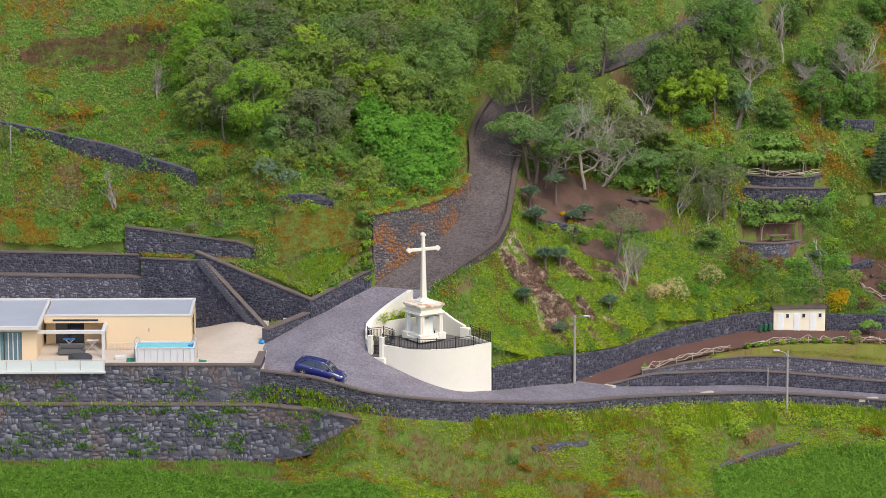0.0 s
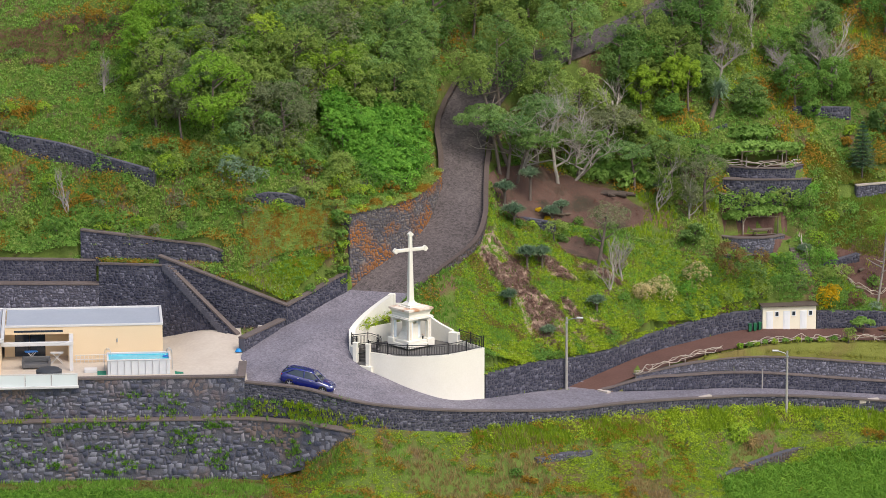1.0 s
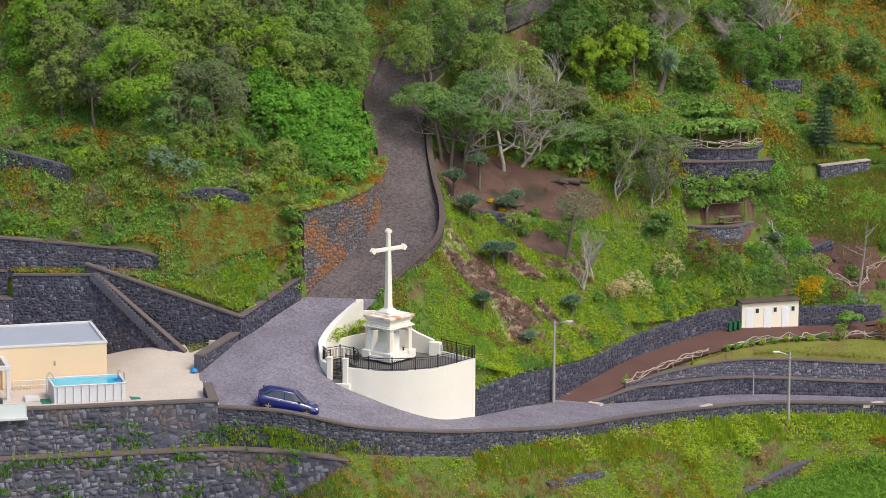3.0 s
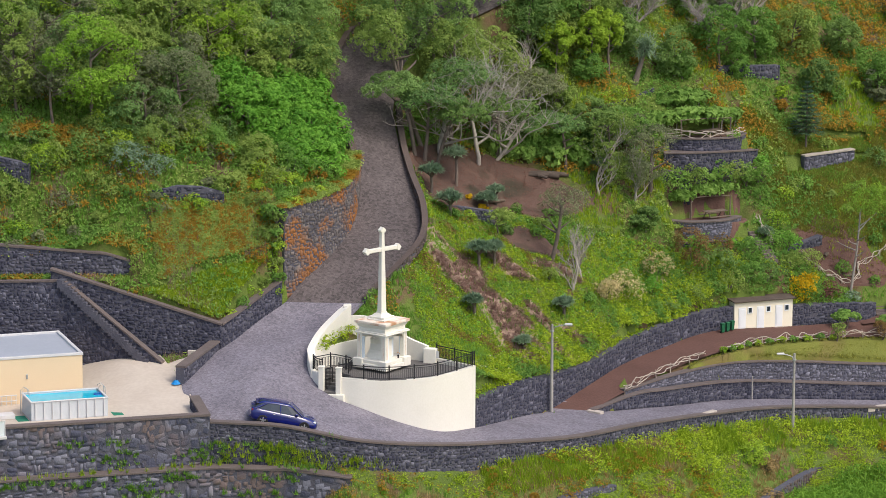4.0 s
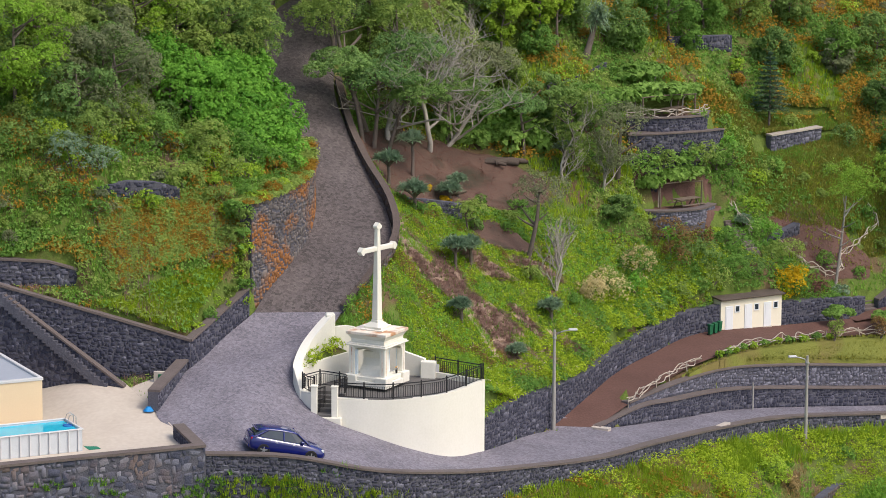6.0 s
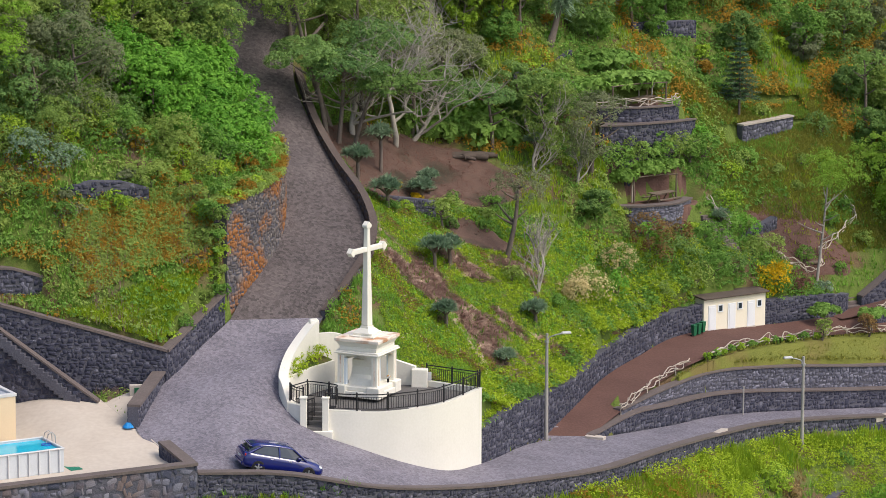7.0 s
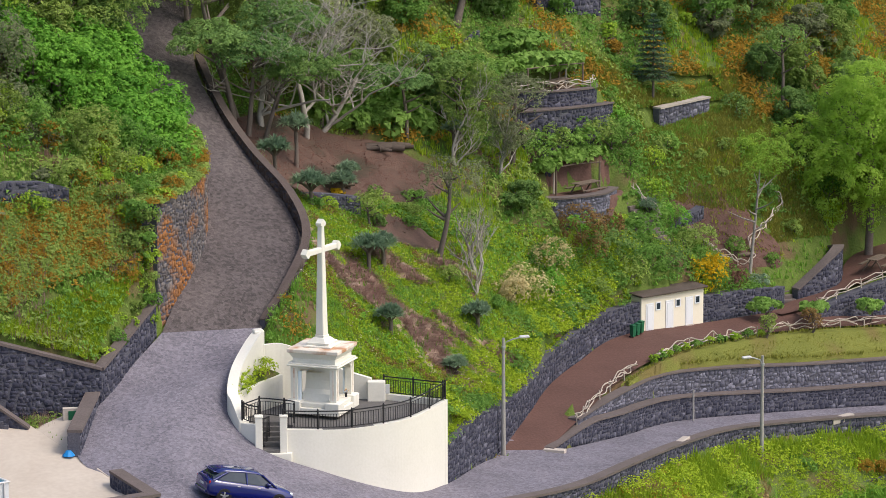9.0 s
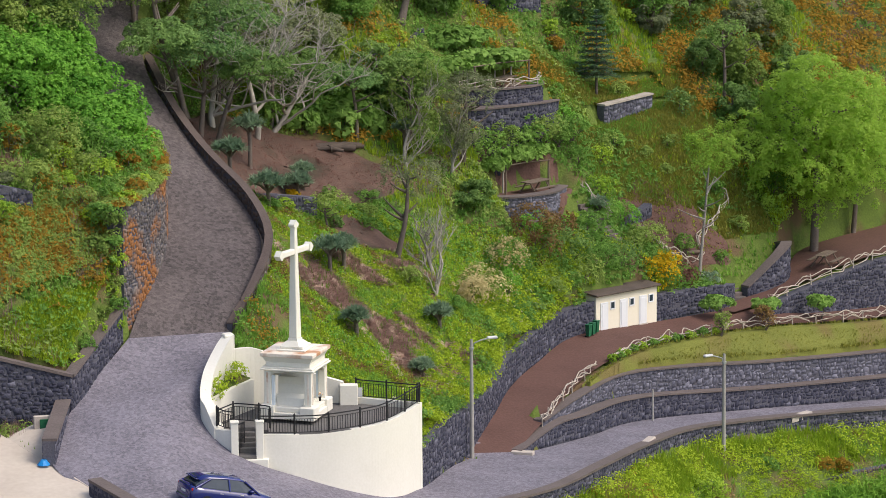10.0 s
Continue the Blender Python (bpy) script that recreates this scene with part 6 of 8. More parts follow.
def leafy_tree(x, y, height, radius, leaf, label, name="tree", seed=1, density=52, size=0.18, count=12, flat=0.75, trunk=0.35, z=None, group="", bark=None, slim=0.55, full=False, rel=0.42, shift=(0, 0), pads=False):
    r = np.random.default_rng(seed)
    z = gz(x, y) if z is None else z
    t = thing(name, label, "tree" if "tree" in name else "bush", (x, y, z), group=group)
    rz = radius * flat
    c = np.array([shift[0], shift[1], height - rz * 0.8])
    v, f = limbs(r, (0, 0, 0), (shift[0] * 0.7 + r.normal(0, 0.15), shift[1] * 0.7 + r.normal(0, 0.15), height * 0.8), radius * 0.7, 7, 0.05 + height * 0.028 * trunk * 2)
    part("trunk", mesh_from("trunk", v, f), bark or B_BARK, t)
    blobs = crown_blobs(r, c, np.array([radius, radius, rz]), count, rel, full, pads)
    v, f = blob_leaves(r, blobs, density, size, slim, pads=pads)
    part("crown", mesh_from("crown", v, f), leaf, t)
    return t


def bush(x, y, radius, leaf, label, seed=1, density=45, size=0.16, tall=0.8, name="bush", z=None, slim=0.55, flowers=None, group=""):
    r = np.random.default_rng(seed)
    z = gz(x, y) if z is None else z
    t = thing(name, label, name.replace("_", " "), (x, y, z), group=group)
    blobs = crown_blobs(r, (0, 0, radius * tall * 0.55), np.array([radius, radius, radius * tall]), 8, 0.5)
    twigs = [tube([(r.normal(0, 0.08), r.normal(0, 0.08), -0.2), (np.asarray(c) * 0.6), c], [0.035, 0.025, 0.012], 4) for c, _ in blobs[:5]]
    v, f = joined(twigs)
    part("stem", mesh_from("stem", v, f), B_BARK, t)
    v, f = blob_leaves(r, blobs, density, size, slim)
    part("foliage", mesh_from("foliage", v, f), leaf, t)
    if flowers:
        v, f = blob_leaves(r, [(c, np.asarray(q) * 1.04) for c, q in blobs], density * 1.2, size * 0.75, 0.9)
        tagged(part("blossom", mesh_from("blossom", v, f), flowers, t), kind="stuff")
    return t


def bare_branches(r, start, way, length, radius, depth, out, spread=0.55, lift=0.12):
    way = way / np.linalg.norm(way)
    k = 5
    pts = [start]
    d = way.copy()
    for _ in range(k):
        d = d + r.normal(0, 0.16, 3) + [0, 0, lift * 0.3]
        d /= np.linalg.norm(d)
        pts.append(pts[-1] + d * length / k)
    out.append(tube(pts, np.linspace(radius, radius * 0.55, len(pts)), 6 if depth > 2 else 4))
    if depth == 0:
        return
    for i in range(r.integers(2, 4) + (1 if depth > 1 else 0)):
        s = pts[r.integers(1, k + 1)]
        side = unit(r, 1)[0]
        side[2] = side[2] * 0.5 + 0.1
        bare_branches(r, s, d * (1 - spread) + side * spread + [0, 0, lift], length * r.uniform(0.55, 0.85), radius * 0.55, depth - 1, out, spread, lift)


def bare_tree(x, y, height, label, seed=1, depth=4, r0=0.16, spread=0.55, lean=(0, 0), z=None, wood=None, leaf=None, name="bare_tree"):
    r = np.random.default_rng(seed)
    z = gz(x, y) if z is None else z
    t = thing(name, label, "tree", (x, y, z))
    out = []
    bare_branches(r, np.array([0, 0, -0.3]), np.array([lean[0], lean[1], 1.0]), height * 0.42, r0, depth, out, spread, 0.2)
    v, f = joined(out[:1])
    part("trunk", mesh_from("trunk", v, f), wood or B_PALE, t, smooth=True)
    v, f = joined(out[1:])
    tagged(part("branch_work", mesh_from("branch_work", v, f), wood or B_PALE, t), kind="stuff")
    if leaf:
        tips = [o[0][-1] for o in out if len(o[0]) < 30]
        pick = [tips[i] for i in r.permutation(len(tips))[: len(tips) // 2]]
        v, f = blob_leaves(r, [(p, (0.3, 0.3, 0.16)) for p in pick[::2]], 40, 0.16, 0.3)
        part("foliage", mesh_from("foliage", v, f), leaf, t)
    return t


def dragon_tree(x, y, trunk, crown, label, seed=1, z=None, heads=10):
    r = np.random.default_rng(seed)
    z = gz(x, y) if z is None else z
    t = thing("dragon_tree", label, "tree", (x, y, z), group="dragon trees on the slope")
    stems = [tube([(0, 0, -0.3), (0.02, 0, trunk * 0.6), (0, 0.03, trunk)], [0.13, 0.1, 0.11], 8)]
    tops = []
    for i in range(heads):
        a = 2 * np.pi * i / heads + r.uniform(-0.3, 0.3)
        ro = 0.28 if i % 3 == 0 else 0.55
        q = np.array([math.cos(a) * crown * ro, math.sin(a) * crown * ro, trunk + crown * r.uniform(0.28, 0.36) + (0.12 if i % 3 == 0 else 0)])
        stems.append(tube([(0, 0, trunk - 0.05), q * [0.6, 0.6, 1] - [0, 0, 0.1], q], [0.08, 0.06, 0.05], 6))
        tops.append(q)
    tops.append(np.array([0, 0, trunk + crown * 0.55]))
    part("trunk", mesh_from("trunk", *joined(stems)), B_BARK, t)
    pos = []
    for q in tops:
        n = 80
        d = unit(r, n)
        d[:, 2] = np.abs(d[:, 2]) * 0.9 - 0.05
        d /= np.linalg.norm(d, axis=1)[:, None]
        ln = crown * r.uniform(0.36, 0.6, (n, 1))
        side = np.cross(d, [0, 0, 1.0])
        side /= np.linalg.norm(side, axis=1)[:, None] + 1e-9
        w = 0.036
        tip = q + d * ln - [0, 0, 1] * ln * 0.18
        mid = q + d * ln * 0.55
        pos.append(np.stack([q + side * w * 0.5 + d * 0.03, mid + side * w, tip, mid - side * w], 1).reshape(-1, 3))
    v = np.concatenate(pos)
    tagged(part("leaf_rosette", mesh_from("leaf_rosette", v, np.arange(len(v)).reshape(-1, 4)), L_BLUE, t, "blue-green sword leaves"), kind="stuff")
    return t


# trees named by what the slope shows
UMBRELLA = dict(density=66, size=0.16, trunk=0.5, rel=0.28, count=40, pads=True)
leafy_tree(9.4, 22.2, 6.0, 2.2, L_PINE, "dark green flat-crowned tree leaning over the lane", seed=11, flat=0.62, shift=(-1.5, 0.3), **UMBRELLA)
leafy_tree(10.0, 21.9, 5.5, 2.3, L_PINE, "dark green tree beside the lane parapet", seed=12, flat=0.5, shift=(0.3, -0.6), **UMBRELLA)
leafy_tree(10.8, 21.6, 4.8, 2.1, L_DARK, "dark green tree among bleached limbs", seed=10, flat=0.52, shift=(1.6, -1.0), **UMBRELLA)
leafy_tree(12.7, 24.2, 6.2, 2.4, L_PINE, "dark green tree behind the bleached limbs", seed=8, flat=0.6, shift=(0.5, -0.5), **UMBRELLA)
leafy_tree(16.2, 24.4, 4.6, 2.4, L_DARK, "dark green tree above the brown slope", seed=7, flat=0.5, shift=(0, -0.3), **UMBRELLA)
leafy_tree(20.9, 23.2, 4.1, 2.5, L_PINE, "dark green spreading tree on the brown slope", seed=13, flat=0.4, shift=(-1.0, 0.5), **UMBRELLA)
leafy_tree(19.2, 25.8, 4.8, 2.3, L_GREYGREEN, "grey-green tree behind the brown slope", seed=9, flat=0.55, **UMBRELLA)
bare_tree(11.4, 22.8, 12.0, "tall bleached bare tree with tangled limbs", seed=21, depth=5, r0=0.18, spread=0.78, wood=B_PALE)
bare_tree(14.4, 23.2, 11.0, "tall bleached bare tree with pale branches", seed=22, depth=5, r0=0.18, lean=(0.15, -0.05), spread=0.78, wood=B_PALE)
bare_tree(15.8, 24.0, 9.0, "leaning bleached tree with tangled limbs", seed=23, depth=5, r0=0.16, lean=(0.8, -0.35), spread=0.8)
bare_tree(22.6, 21.2, 6.0, "half-dead lichen-covered tree on the slope", seed=25, depth=4, r0=0.1, spread=0.42, leaf=L_OLIVE)
bare_tree(25.2, 20.6, 5.0, "grey half-dead tree with thin foliage", seed=26, depth=4, r0=0.09, spread=0.45, leaf=L_GREYGREEN)
bare_tree(17.3, 11.9, 4.8, "slender grey bare tree on the green slope", seed=24, depth=4, r0=0.1, spread=0.45)
bare_tree(18.6, 13.6, 4.4, "grey tangled bare tree above the grass", seed=35, depth=4, r0=0.12, spread=0.6, wood=B_GREY)
bare_tree(20.0, 27.9, 6.5, "grey bare tree below the upper lane", seed=36, depth=4, r0=0.16, spread=0.6)
bare_tree(29.5, 32.5, 5.5, "grey bare tree in the upper scrub", seed=37, depth=5, r0=0.16, spread=0.7, wood=B_GREY)
bare_tree(35.4, 33.0, 5.8, "broad grey bare tree near the old wall", seed=38, depth=5, r0=0.16, spread=0.72, wood=B_GREY)
bare_tree(38.6, 35.5, 5.8, "grey bare tree above the old wall", seed=33, depth=5, r0=0.15, spread=0.72, wood=B_GREY)
bare_tree(-23.4, 24.0, 4.2, "grey bare shrub tree beside the wood", seed=39, depth=4, r0=0.1, spread=0.4, wood=B_GREY)
bare_tree(-26.6, 14.6, 4.3, "grey bare shrub tree on the terrace bank", seed=27, depth=4, r0=0.1, spread=0.4, wood=B_GREY)
bare_tree(40.5, 36.0, 6.0, "pale bare tree high on the slope", seed=28, depth=4, r0=0.16)
bare_tree(33.0, 36.5, 6.0, "grey bare tree among creepers", seed=29, depth=4, r0=0.16)
leafy_tree(16.7, 14.2, 5.2, 2.1, L_GREYGREEN, "feathery grey-green tree with a dark trunk", seed=113, flat=0.7, density=34, slim=0.3, size=0.2, count=20, trunk=0.55, shift=(0.6, -0.2))
leafy_tree(26.6, 21.4, 5.0, 2.3, L_GREYGREEN, "grey-green wattle tree with slender trunk", seed=14, flat=0.65, density=46, slim=0.35, count=20, trunk=0.6)
leafy_tree(24.0, 22.6, 4.4, 1.8, L_OLIVE, "small olive-green tree on the slope", seed=15, density=40, count=14)
leafy_tree(40.9, 18.4, 7.4, 2.2, L_FRESH, "tall sparse tree with layered crown", seed=16, flat=0.62, density=55, count=20, trunk=0.2, size=0.15, rel=0.34, full=True, bark=B_GREY, shift=(0.9, -0.3))
leafy_tree(51.6, 20.6, 10.6, 5.0, L_FRESH, "large broad-leaved tree in fresh leaf", seed=17, flat=1.05, density=70, count=59, size=0.19, trunk=0.5, full=True, rel=0.27)
leafy_tree(56.5, 22.5, 8.5, 4.0, L_FRESH, "large broad-leaved tree behind the path", seed=18, flat=0.9, density=70, count=40, size=0.18, full=True, rel=0.32)
leafy_tree(50.0, 26.6, 5.0, 1.8, L_DARK, "dark evergreen tree at the lawn edge", seed=19, density=24)


leafy_tree(10.2, 23.4, 9.4, 2.4, L_OLIVE, "tall dark evergreen overhanging the upper lane", seed=151, density=66, size=0.16, count=28, rel=0.36, flat=0.8, shift=(-3.0, 0), full=True)
leafy_tree(1.4, 24.5, 6.4, 2.6, L_DARK, "tall dark evergreen overhanging the upper lane", seed=152, density=70, size=0.15, count=26, rel=0.36, flat=0.9, shift=(0.8, 0), full=True)
leafy_tree(1.6, 22.2, 5.0, 2.1, L_DARK, "dark evergreen at the edge of the lane", seed=153, density=70, size=0.15, count=24, rel=0.36, flat=0.9, shift=(0.7, 0), full=True)
leafy_tree(1.8, 27.4, 6.6, 2.4, L_PINE, "dark evergreen at the edge of the lane", seed=154, density=70, size=0.15, count=24, rel=0.36, flat=0.9, shift=(0.8, 0), full=True)
for i, (x, y, h, rad, lf) in enumerate(((9.9, 27.6, 7.4, 2.5, L_DARK), (10.6, 30.2, 7.0, 2.6, L_OLIVE), (13.6, 26.6, 7.0, 2.5, L_OLIVE), (13.0, 29.0, 6.6, 2.6, L_DARK), (20.4, 29.6, 6.6, 2.2, L_DARK), (22.6, 31.6, 6.8, 2.3, L_OLIVE), (25.4, 33.2, 6.6, 2.3, L_DARK), (28.4, 35.6, 6.6, 2.4, L_PINE), (16.8, 27.6, 5.0, 2.4, L_OLIVE), (16.2, 30.4, 6.0, 2.6, L_PINE), (0.8, 23.2, 5.6, 2.4, L_DARK), (0.4, 26.0, 7.0, 3.0, L_DARK), (2.0, 29.6, 7.4, 2.8, L_OLIVE), (-0.5, 24.2, 6.0, 2.6, L_PINE), (4.6, 31.4, 7.0, 2.8, L_DARK), (8.4, 35.0, 6.5, 2.8, L_OLIVE), (12.5, 36.4, 6.0, 2.6, L_DARK), (22.2, 29.0, 3.6, 1.4, L_LIMELEAF), (24.9, 29.0, 4.6, 1.2, L_LIMELEAF), (26.3, 29.2, 4.4, 1.0, L_LIMELEAF), (22.0, 30.6, 4.8, 2.2, L_GREEN), (25.5, 31.0, 5, 2.2, L_OLIVE), (28.0, 34.0, 6, 2.6, L_GREEN), (25.2, 18.6, 1.6, 1.1, L_DARK), (23.6, 24.8, 3.4, 1.8, L_DARK), (26.0, 24.6, 2.8, 1.6, L_GREEN))):
    leafy_tree(x, y, h, rad, lf, "tall evergreen tree shading the upper lane", seed=160 + i, density=52, size=0.165, count=36, rel=0.28, flat=min(1.5, h / rad * 0.46), trunk=0.35, full=True, pads=True)
for i, (x, y, z, rad, lf) in enumerate(((-4.9, 8.5, 9.2, 1.0, L_GREEN), (-5.4, 8.8, 10.6, 1.1, L_OLIVE), (-4.7, 8.9, 12.0, 1.0, L_GREEN), (-6.4, 9.0, 10.2, 0.9, L_RUST), (-3.6, 9.4, 13.0, 0.9, L_GREEN), (-2.0, 10.6, 13.0, 0.8, L_OLIVE), (-0.4, 12.0, 13.0, 0.9, L_GREEN), (0.6, 13.9, 13.6, 0.8, L_GREEN), (-4.8, 8.1, 12.6, 0.7, L_GREEN), (-4.9, 8.0, 11.3, 0.6, L_OLIVE), (-3.3, 8.9, 13.0, 0.6, L_LIMELEAF), (-1.9, 9.9, 13.1, 0.6, L_RUST), (-0.6, 11.1, 13.1, 0.6, L_LIMELEAF), (0.6, 12.3, 12.9, 0.6, L_GREEN), (-5.0, 7.9, 9.8, 0.6, L_LIMELEAF))):
    bush(x, y, rad, lf, "creeper hanging over the lichen-stained wall", seed=180 + i, z=z, density=50, size=0.17)


def norfolk(x, y, height, seed):
    """A bare stem under flat whorls of drooping branches that shorten to a spire."""
    r = np.random.default_rng(seed)
    t = thing("norfolk_pine", "young dark Norfolk pine on the grassy terrace", "tree", (x, y, gz(x, y)))
    part("trunk", mesh_from("trunk", *tube([(0, 0, -0.3), (0.02, 0, height * 0.5), (0, 0, height)], [0.09, 0.06, 0.012], 7)), B_BARK, t)
    levels = 12
    for k in range(levels):
        f = k / (levels - 1)
        z0 = height * (0.24 + 0.72 * f)
        reach = 1.28 * (1 - f) ** 0.8 + 0.12
        wood, pos, nrm = [], [], []
        for a in np.arange(7) * math.tau / 7 + r.uniform(0, 1):
            way = np.array([math.cos(a), math.sin(a), 0])
            tip = way * reach * r.uniform(0.85, 1.08) + [0, 0, z0 + 0.12 - 0.2 * (1 - f)]
            wood.append(tube([(0, 0, z0), way * reach * 0.5 + [0, 0, z0 + 0.1], tip], [0.022, 0.016, 0.006], 4))
            u = r.random((int(60 + 90 * (1 - f)), 1)) ** 0.7
            side = np.cross(way, [0, 0, 1.0])
            pos.append(np.array([0, 0, z0]) * (1 - u) + tip * u + [0, 0, 0.06] + side * r.normal(0, 0.12, u.shape) * (0.4 + reach * 0.5) + r.normal(0, 0.03, (len(u), 3)))
            nrm.append(np.array([0, 0, 1.0]) + r.normal(0, 0.3, (len(u), 3)))
        whorl = part("branch_whorl", mesh_from("branch_whorl", *joined(wood)), B_BARK, t)
        nv = np.concatenate(nrm)
        part("needles", mesh_from("needles", *leaves_at(r, np.concatenate(pos), nv / np.linalg.norm(nv, axis=1)[:, None], 0.17, 0.35)), L_SPIRE, whorl)
    return t


norfolk(41.15, 27.6, 4.9, 5)
for i, (x, y, tr, cr) in enumerate(((9.4, 18.5, 1.3, 0.85), (11.7, 20.0, 2.0, 0.85), (9.9, 15.9, 0.95, 0.95), (13.3, 18.1, 0.6, 0.75), (10.5, 11.6, 0.9, 0.85), (11.8, 12.2, 0.9, 0.8), (8.6, 6.9, 0.7, 0.7), (16.0, 9.9, 0.5, 0.75), (11.6, 5.6, 0.3, 0.6), (14.2, 18.9, 0.9, 0.6), (23.0, 21.8, 1.4, 0.6), (34.9, 20.0, 0.2, 0.6))):
    dragon_tree(x, y, tr, cr * 1.35, "dragon tree with blue-green sword leaves", seed=30 + i)
leafy_tree(13.2, 15.4, 1.9, 1.25, L_OLIVE, "rounded dark olive shrub tree", seed=41, density=50, size=0.16, count=10)
bush(20.0, 12.7, 1.0, L_CREAM, "bush with cream flower heads", seed=42, flowers=L_CREAM, tall=1.0)
bush(21.8, 13.7, 1.2, L_OLIVE, "bush topped with cream flower heads", seed=43, flowers=L_CREAM, tall=1.1)
bush(25.0, 15.9, 1.1, L_GREEN, "bush tipped with yellow-cream flowers", seed=44, flowers=L_CREAM, tall=1.3)
bush(24.3, 14.7, 0.95, L_BRIGHT, "bright green rounded bush between cream-flowered ones", seed=40, tall=1.3)
bush(23.8, 12.9, 0.9, L_GREEN, "rounded green bush on the slope", seed=45)
bush(25.2, 14.0, 0.65, L_DARK, "small dark green bush above the wall", seed=46)
bush(28.2, 17.2, 1.6, L_RUSSET, "russet-brown shrub above the wall", seed=47, tall=1.1)
bush(30.4, 16.9, 1.7, L_DARK, "dark green shrub mass on the slope", seed=48, tall=0.9)
bush(27.6, 14.9, 0.9, L_OLIVE, "olive shrub above the stone wall", seed=49)
bush(36.4, 16.5, 1.1, L_YELLOW, "bush covered in yellow blossom", seed=50, flowers=L_YELLOW, tall=1.1)
bush(38.4, 17.0, 1.0, L_DEAD, "dead brown bush beside the hut", seed=51)
bush(40.4, 16.9, 0.7, L_BLUE, "grey-green bush by the wall", seed=52, z=2.3)
for i, (x, y, lf, lab) in enumerate(((37.3, 12.6, L_OLIVE, "clipped round green bush on the lawn"), (41.0, 13.1, L_RUSSET, "clipped round reddish bush on the lawn"))):
    leafy_tree(x, y, 1.25, 0.58, lf, lab, name="clipped_bush", seed=60 + i, density=110, size=0.12, count=12, rel=0.5, flat=0.85, full=True, trunk=0.7)
bush(42.1, 11.9, 0.3, L_GREEN, "tiny shrub on the lawn", seed=63, density=90, size=0.1)
for i, (x, y) in enumerate(((38.9, 14.6), (42.0, 14.3), (46.0, 14.0))):
    leafy_tree(x, y, 1.35, 0.85, L_VINE, "small fig sapling by the red path", name="sapling_tree", seed=70 + i, density=50, size=0.26, count=9, flat=0.5, slim=0.8, z=road_height(x, y))
for i, (x, y, z, rx, ry) in enumerate(((32.2, 26.4, 14.5, 2.9, 1.6), (29.6, 26.4, 14.4, 2.1, 1.4), (31.4, 28.2, 15.6, 2.4, 1.3), (34.6, 27.6, 14.2, 1.4, 1.2), (31.6, 22.5, 9.85, 2.2, 0.7), (29.2, 22.2, 9.55, 1.3, 0.6))):
    r = np.random.default_rng(80 + i)
    t = thing("vine_canopy", "broad pale-leaved vine spread over a pergola", "vine", (x, y, z))
    for k in (-rx * 0.6, rx * 0.6):
        part("stem", mesh_from("stem", *tube([(k, 0, -1.9), (k + 0.1, 0.1, -0.6), (k + 0.4, 0, 0)], [0.06, 0.05, 0.03], 5)), B_PALE, t)
    part("foliage", mesh_from("foliage", *blob_leaves(r, crown_blobs(r, (0, 0, 0), np.array([rx, ry, 0.75 if z > 12 else 0.42]), 26, 0.34), 40, 0.32, 0.85)), L_VINE, t)

# band of large-leaved plants above the brown slope
for i in range(20):
    rg = np.random.default_rng(800 + i)
    f = (i + 0.5) / 20
    x, y = 15.6 + 6.6 * f + rg.normal(0, 0.2), 25.2 - 1.4 * f + rg.normal(0, 0.25)
    bush(x, y, rg.uniform(0.7, 1.0), L_VINE if i % 3 else L_GREEN, "large-leaved dark green plant above the brown slope", seed=810 + i, density=24, size=0.42, slim=0.9, tall=1.1)


def yucca(x, y, seed):
    """A leaning thick trunk under a drooping dark crown of blades."""
    r = np.random.default_rng(seed)
    t = thing("yucca_tree", "old yucca with thick pale trunk and drooping blades", "tree", (x, y, gz(x, y)))
    part("trunk", mesh_from("trunk", *tube([(-0.3, 0, -0.3), (0.0, 0, 0.5), (0.3, 0, 1.5), (0.55, 0, 2.5)], [0.32, 0.22, 0.18, 0.15], 8)), B_BARK, t)
    n = 420
    d = unit(r, n)
    d[:, 2] = d[:, 2] * 0.7 + 0.15
    q = np.array([0.6, 0, 2.6]) + r.normal(0, 0.3, (n, 3)) * [1, 1, 1.3]
    side = np.cross(d, [0, 0, 1.0])
    side /= np.linalg.norm(side, axis=1)[:, None] + 1e-9
    v = np.stack([q - side * 0.05, q + side * 0.05, q + d * 0.95 - [0, 0, 0.35]], 1).reshape(-1, 3)
    tagged(part("leaf_crown", mesh_from("leaf_crown", v, np.arange(3 * n).reshape(-1, 3)), L_BLUE, t), kind="stuff")


yucca(28.4, 28.9, 61)
trunk_pile = thing("fallen_trunk", "dark fallen tree trunk lying on the brown slope", "log", (19.5, 22.6, gz(19.5, 22.6)))
for i, (ax, ay, bx, by, rr) in enumerate(((-1.4, 0.5, 0.6, -0.3, 0.26), (-1.0, -0.1, 1.4, 0.1, 0.22), (-0.6, 0.4, 1.2, 0.5, 0.16), (-1.5, 0.2, -0.4, -0.6, 0.13))):
    part("bole", mesh_from("bole", *tube([(ax, ay, 0.3), ((ax + bx) / 2, (ay + by) / 2 + 0.1, 0.35), (bx, by, 0.2)], [rr, rr * 0.95, rr * 0.7], 8)), M_HUTROOF, trunk_pile)

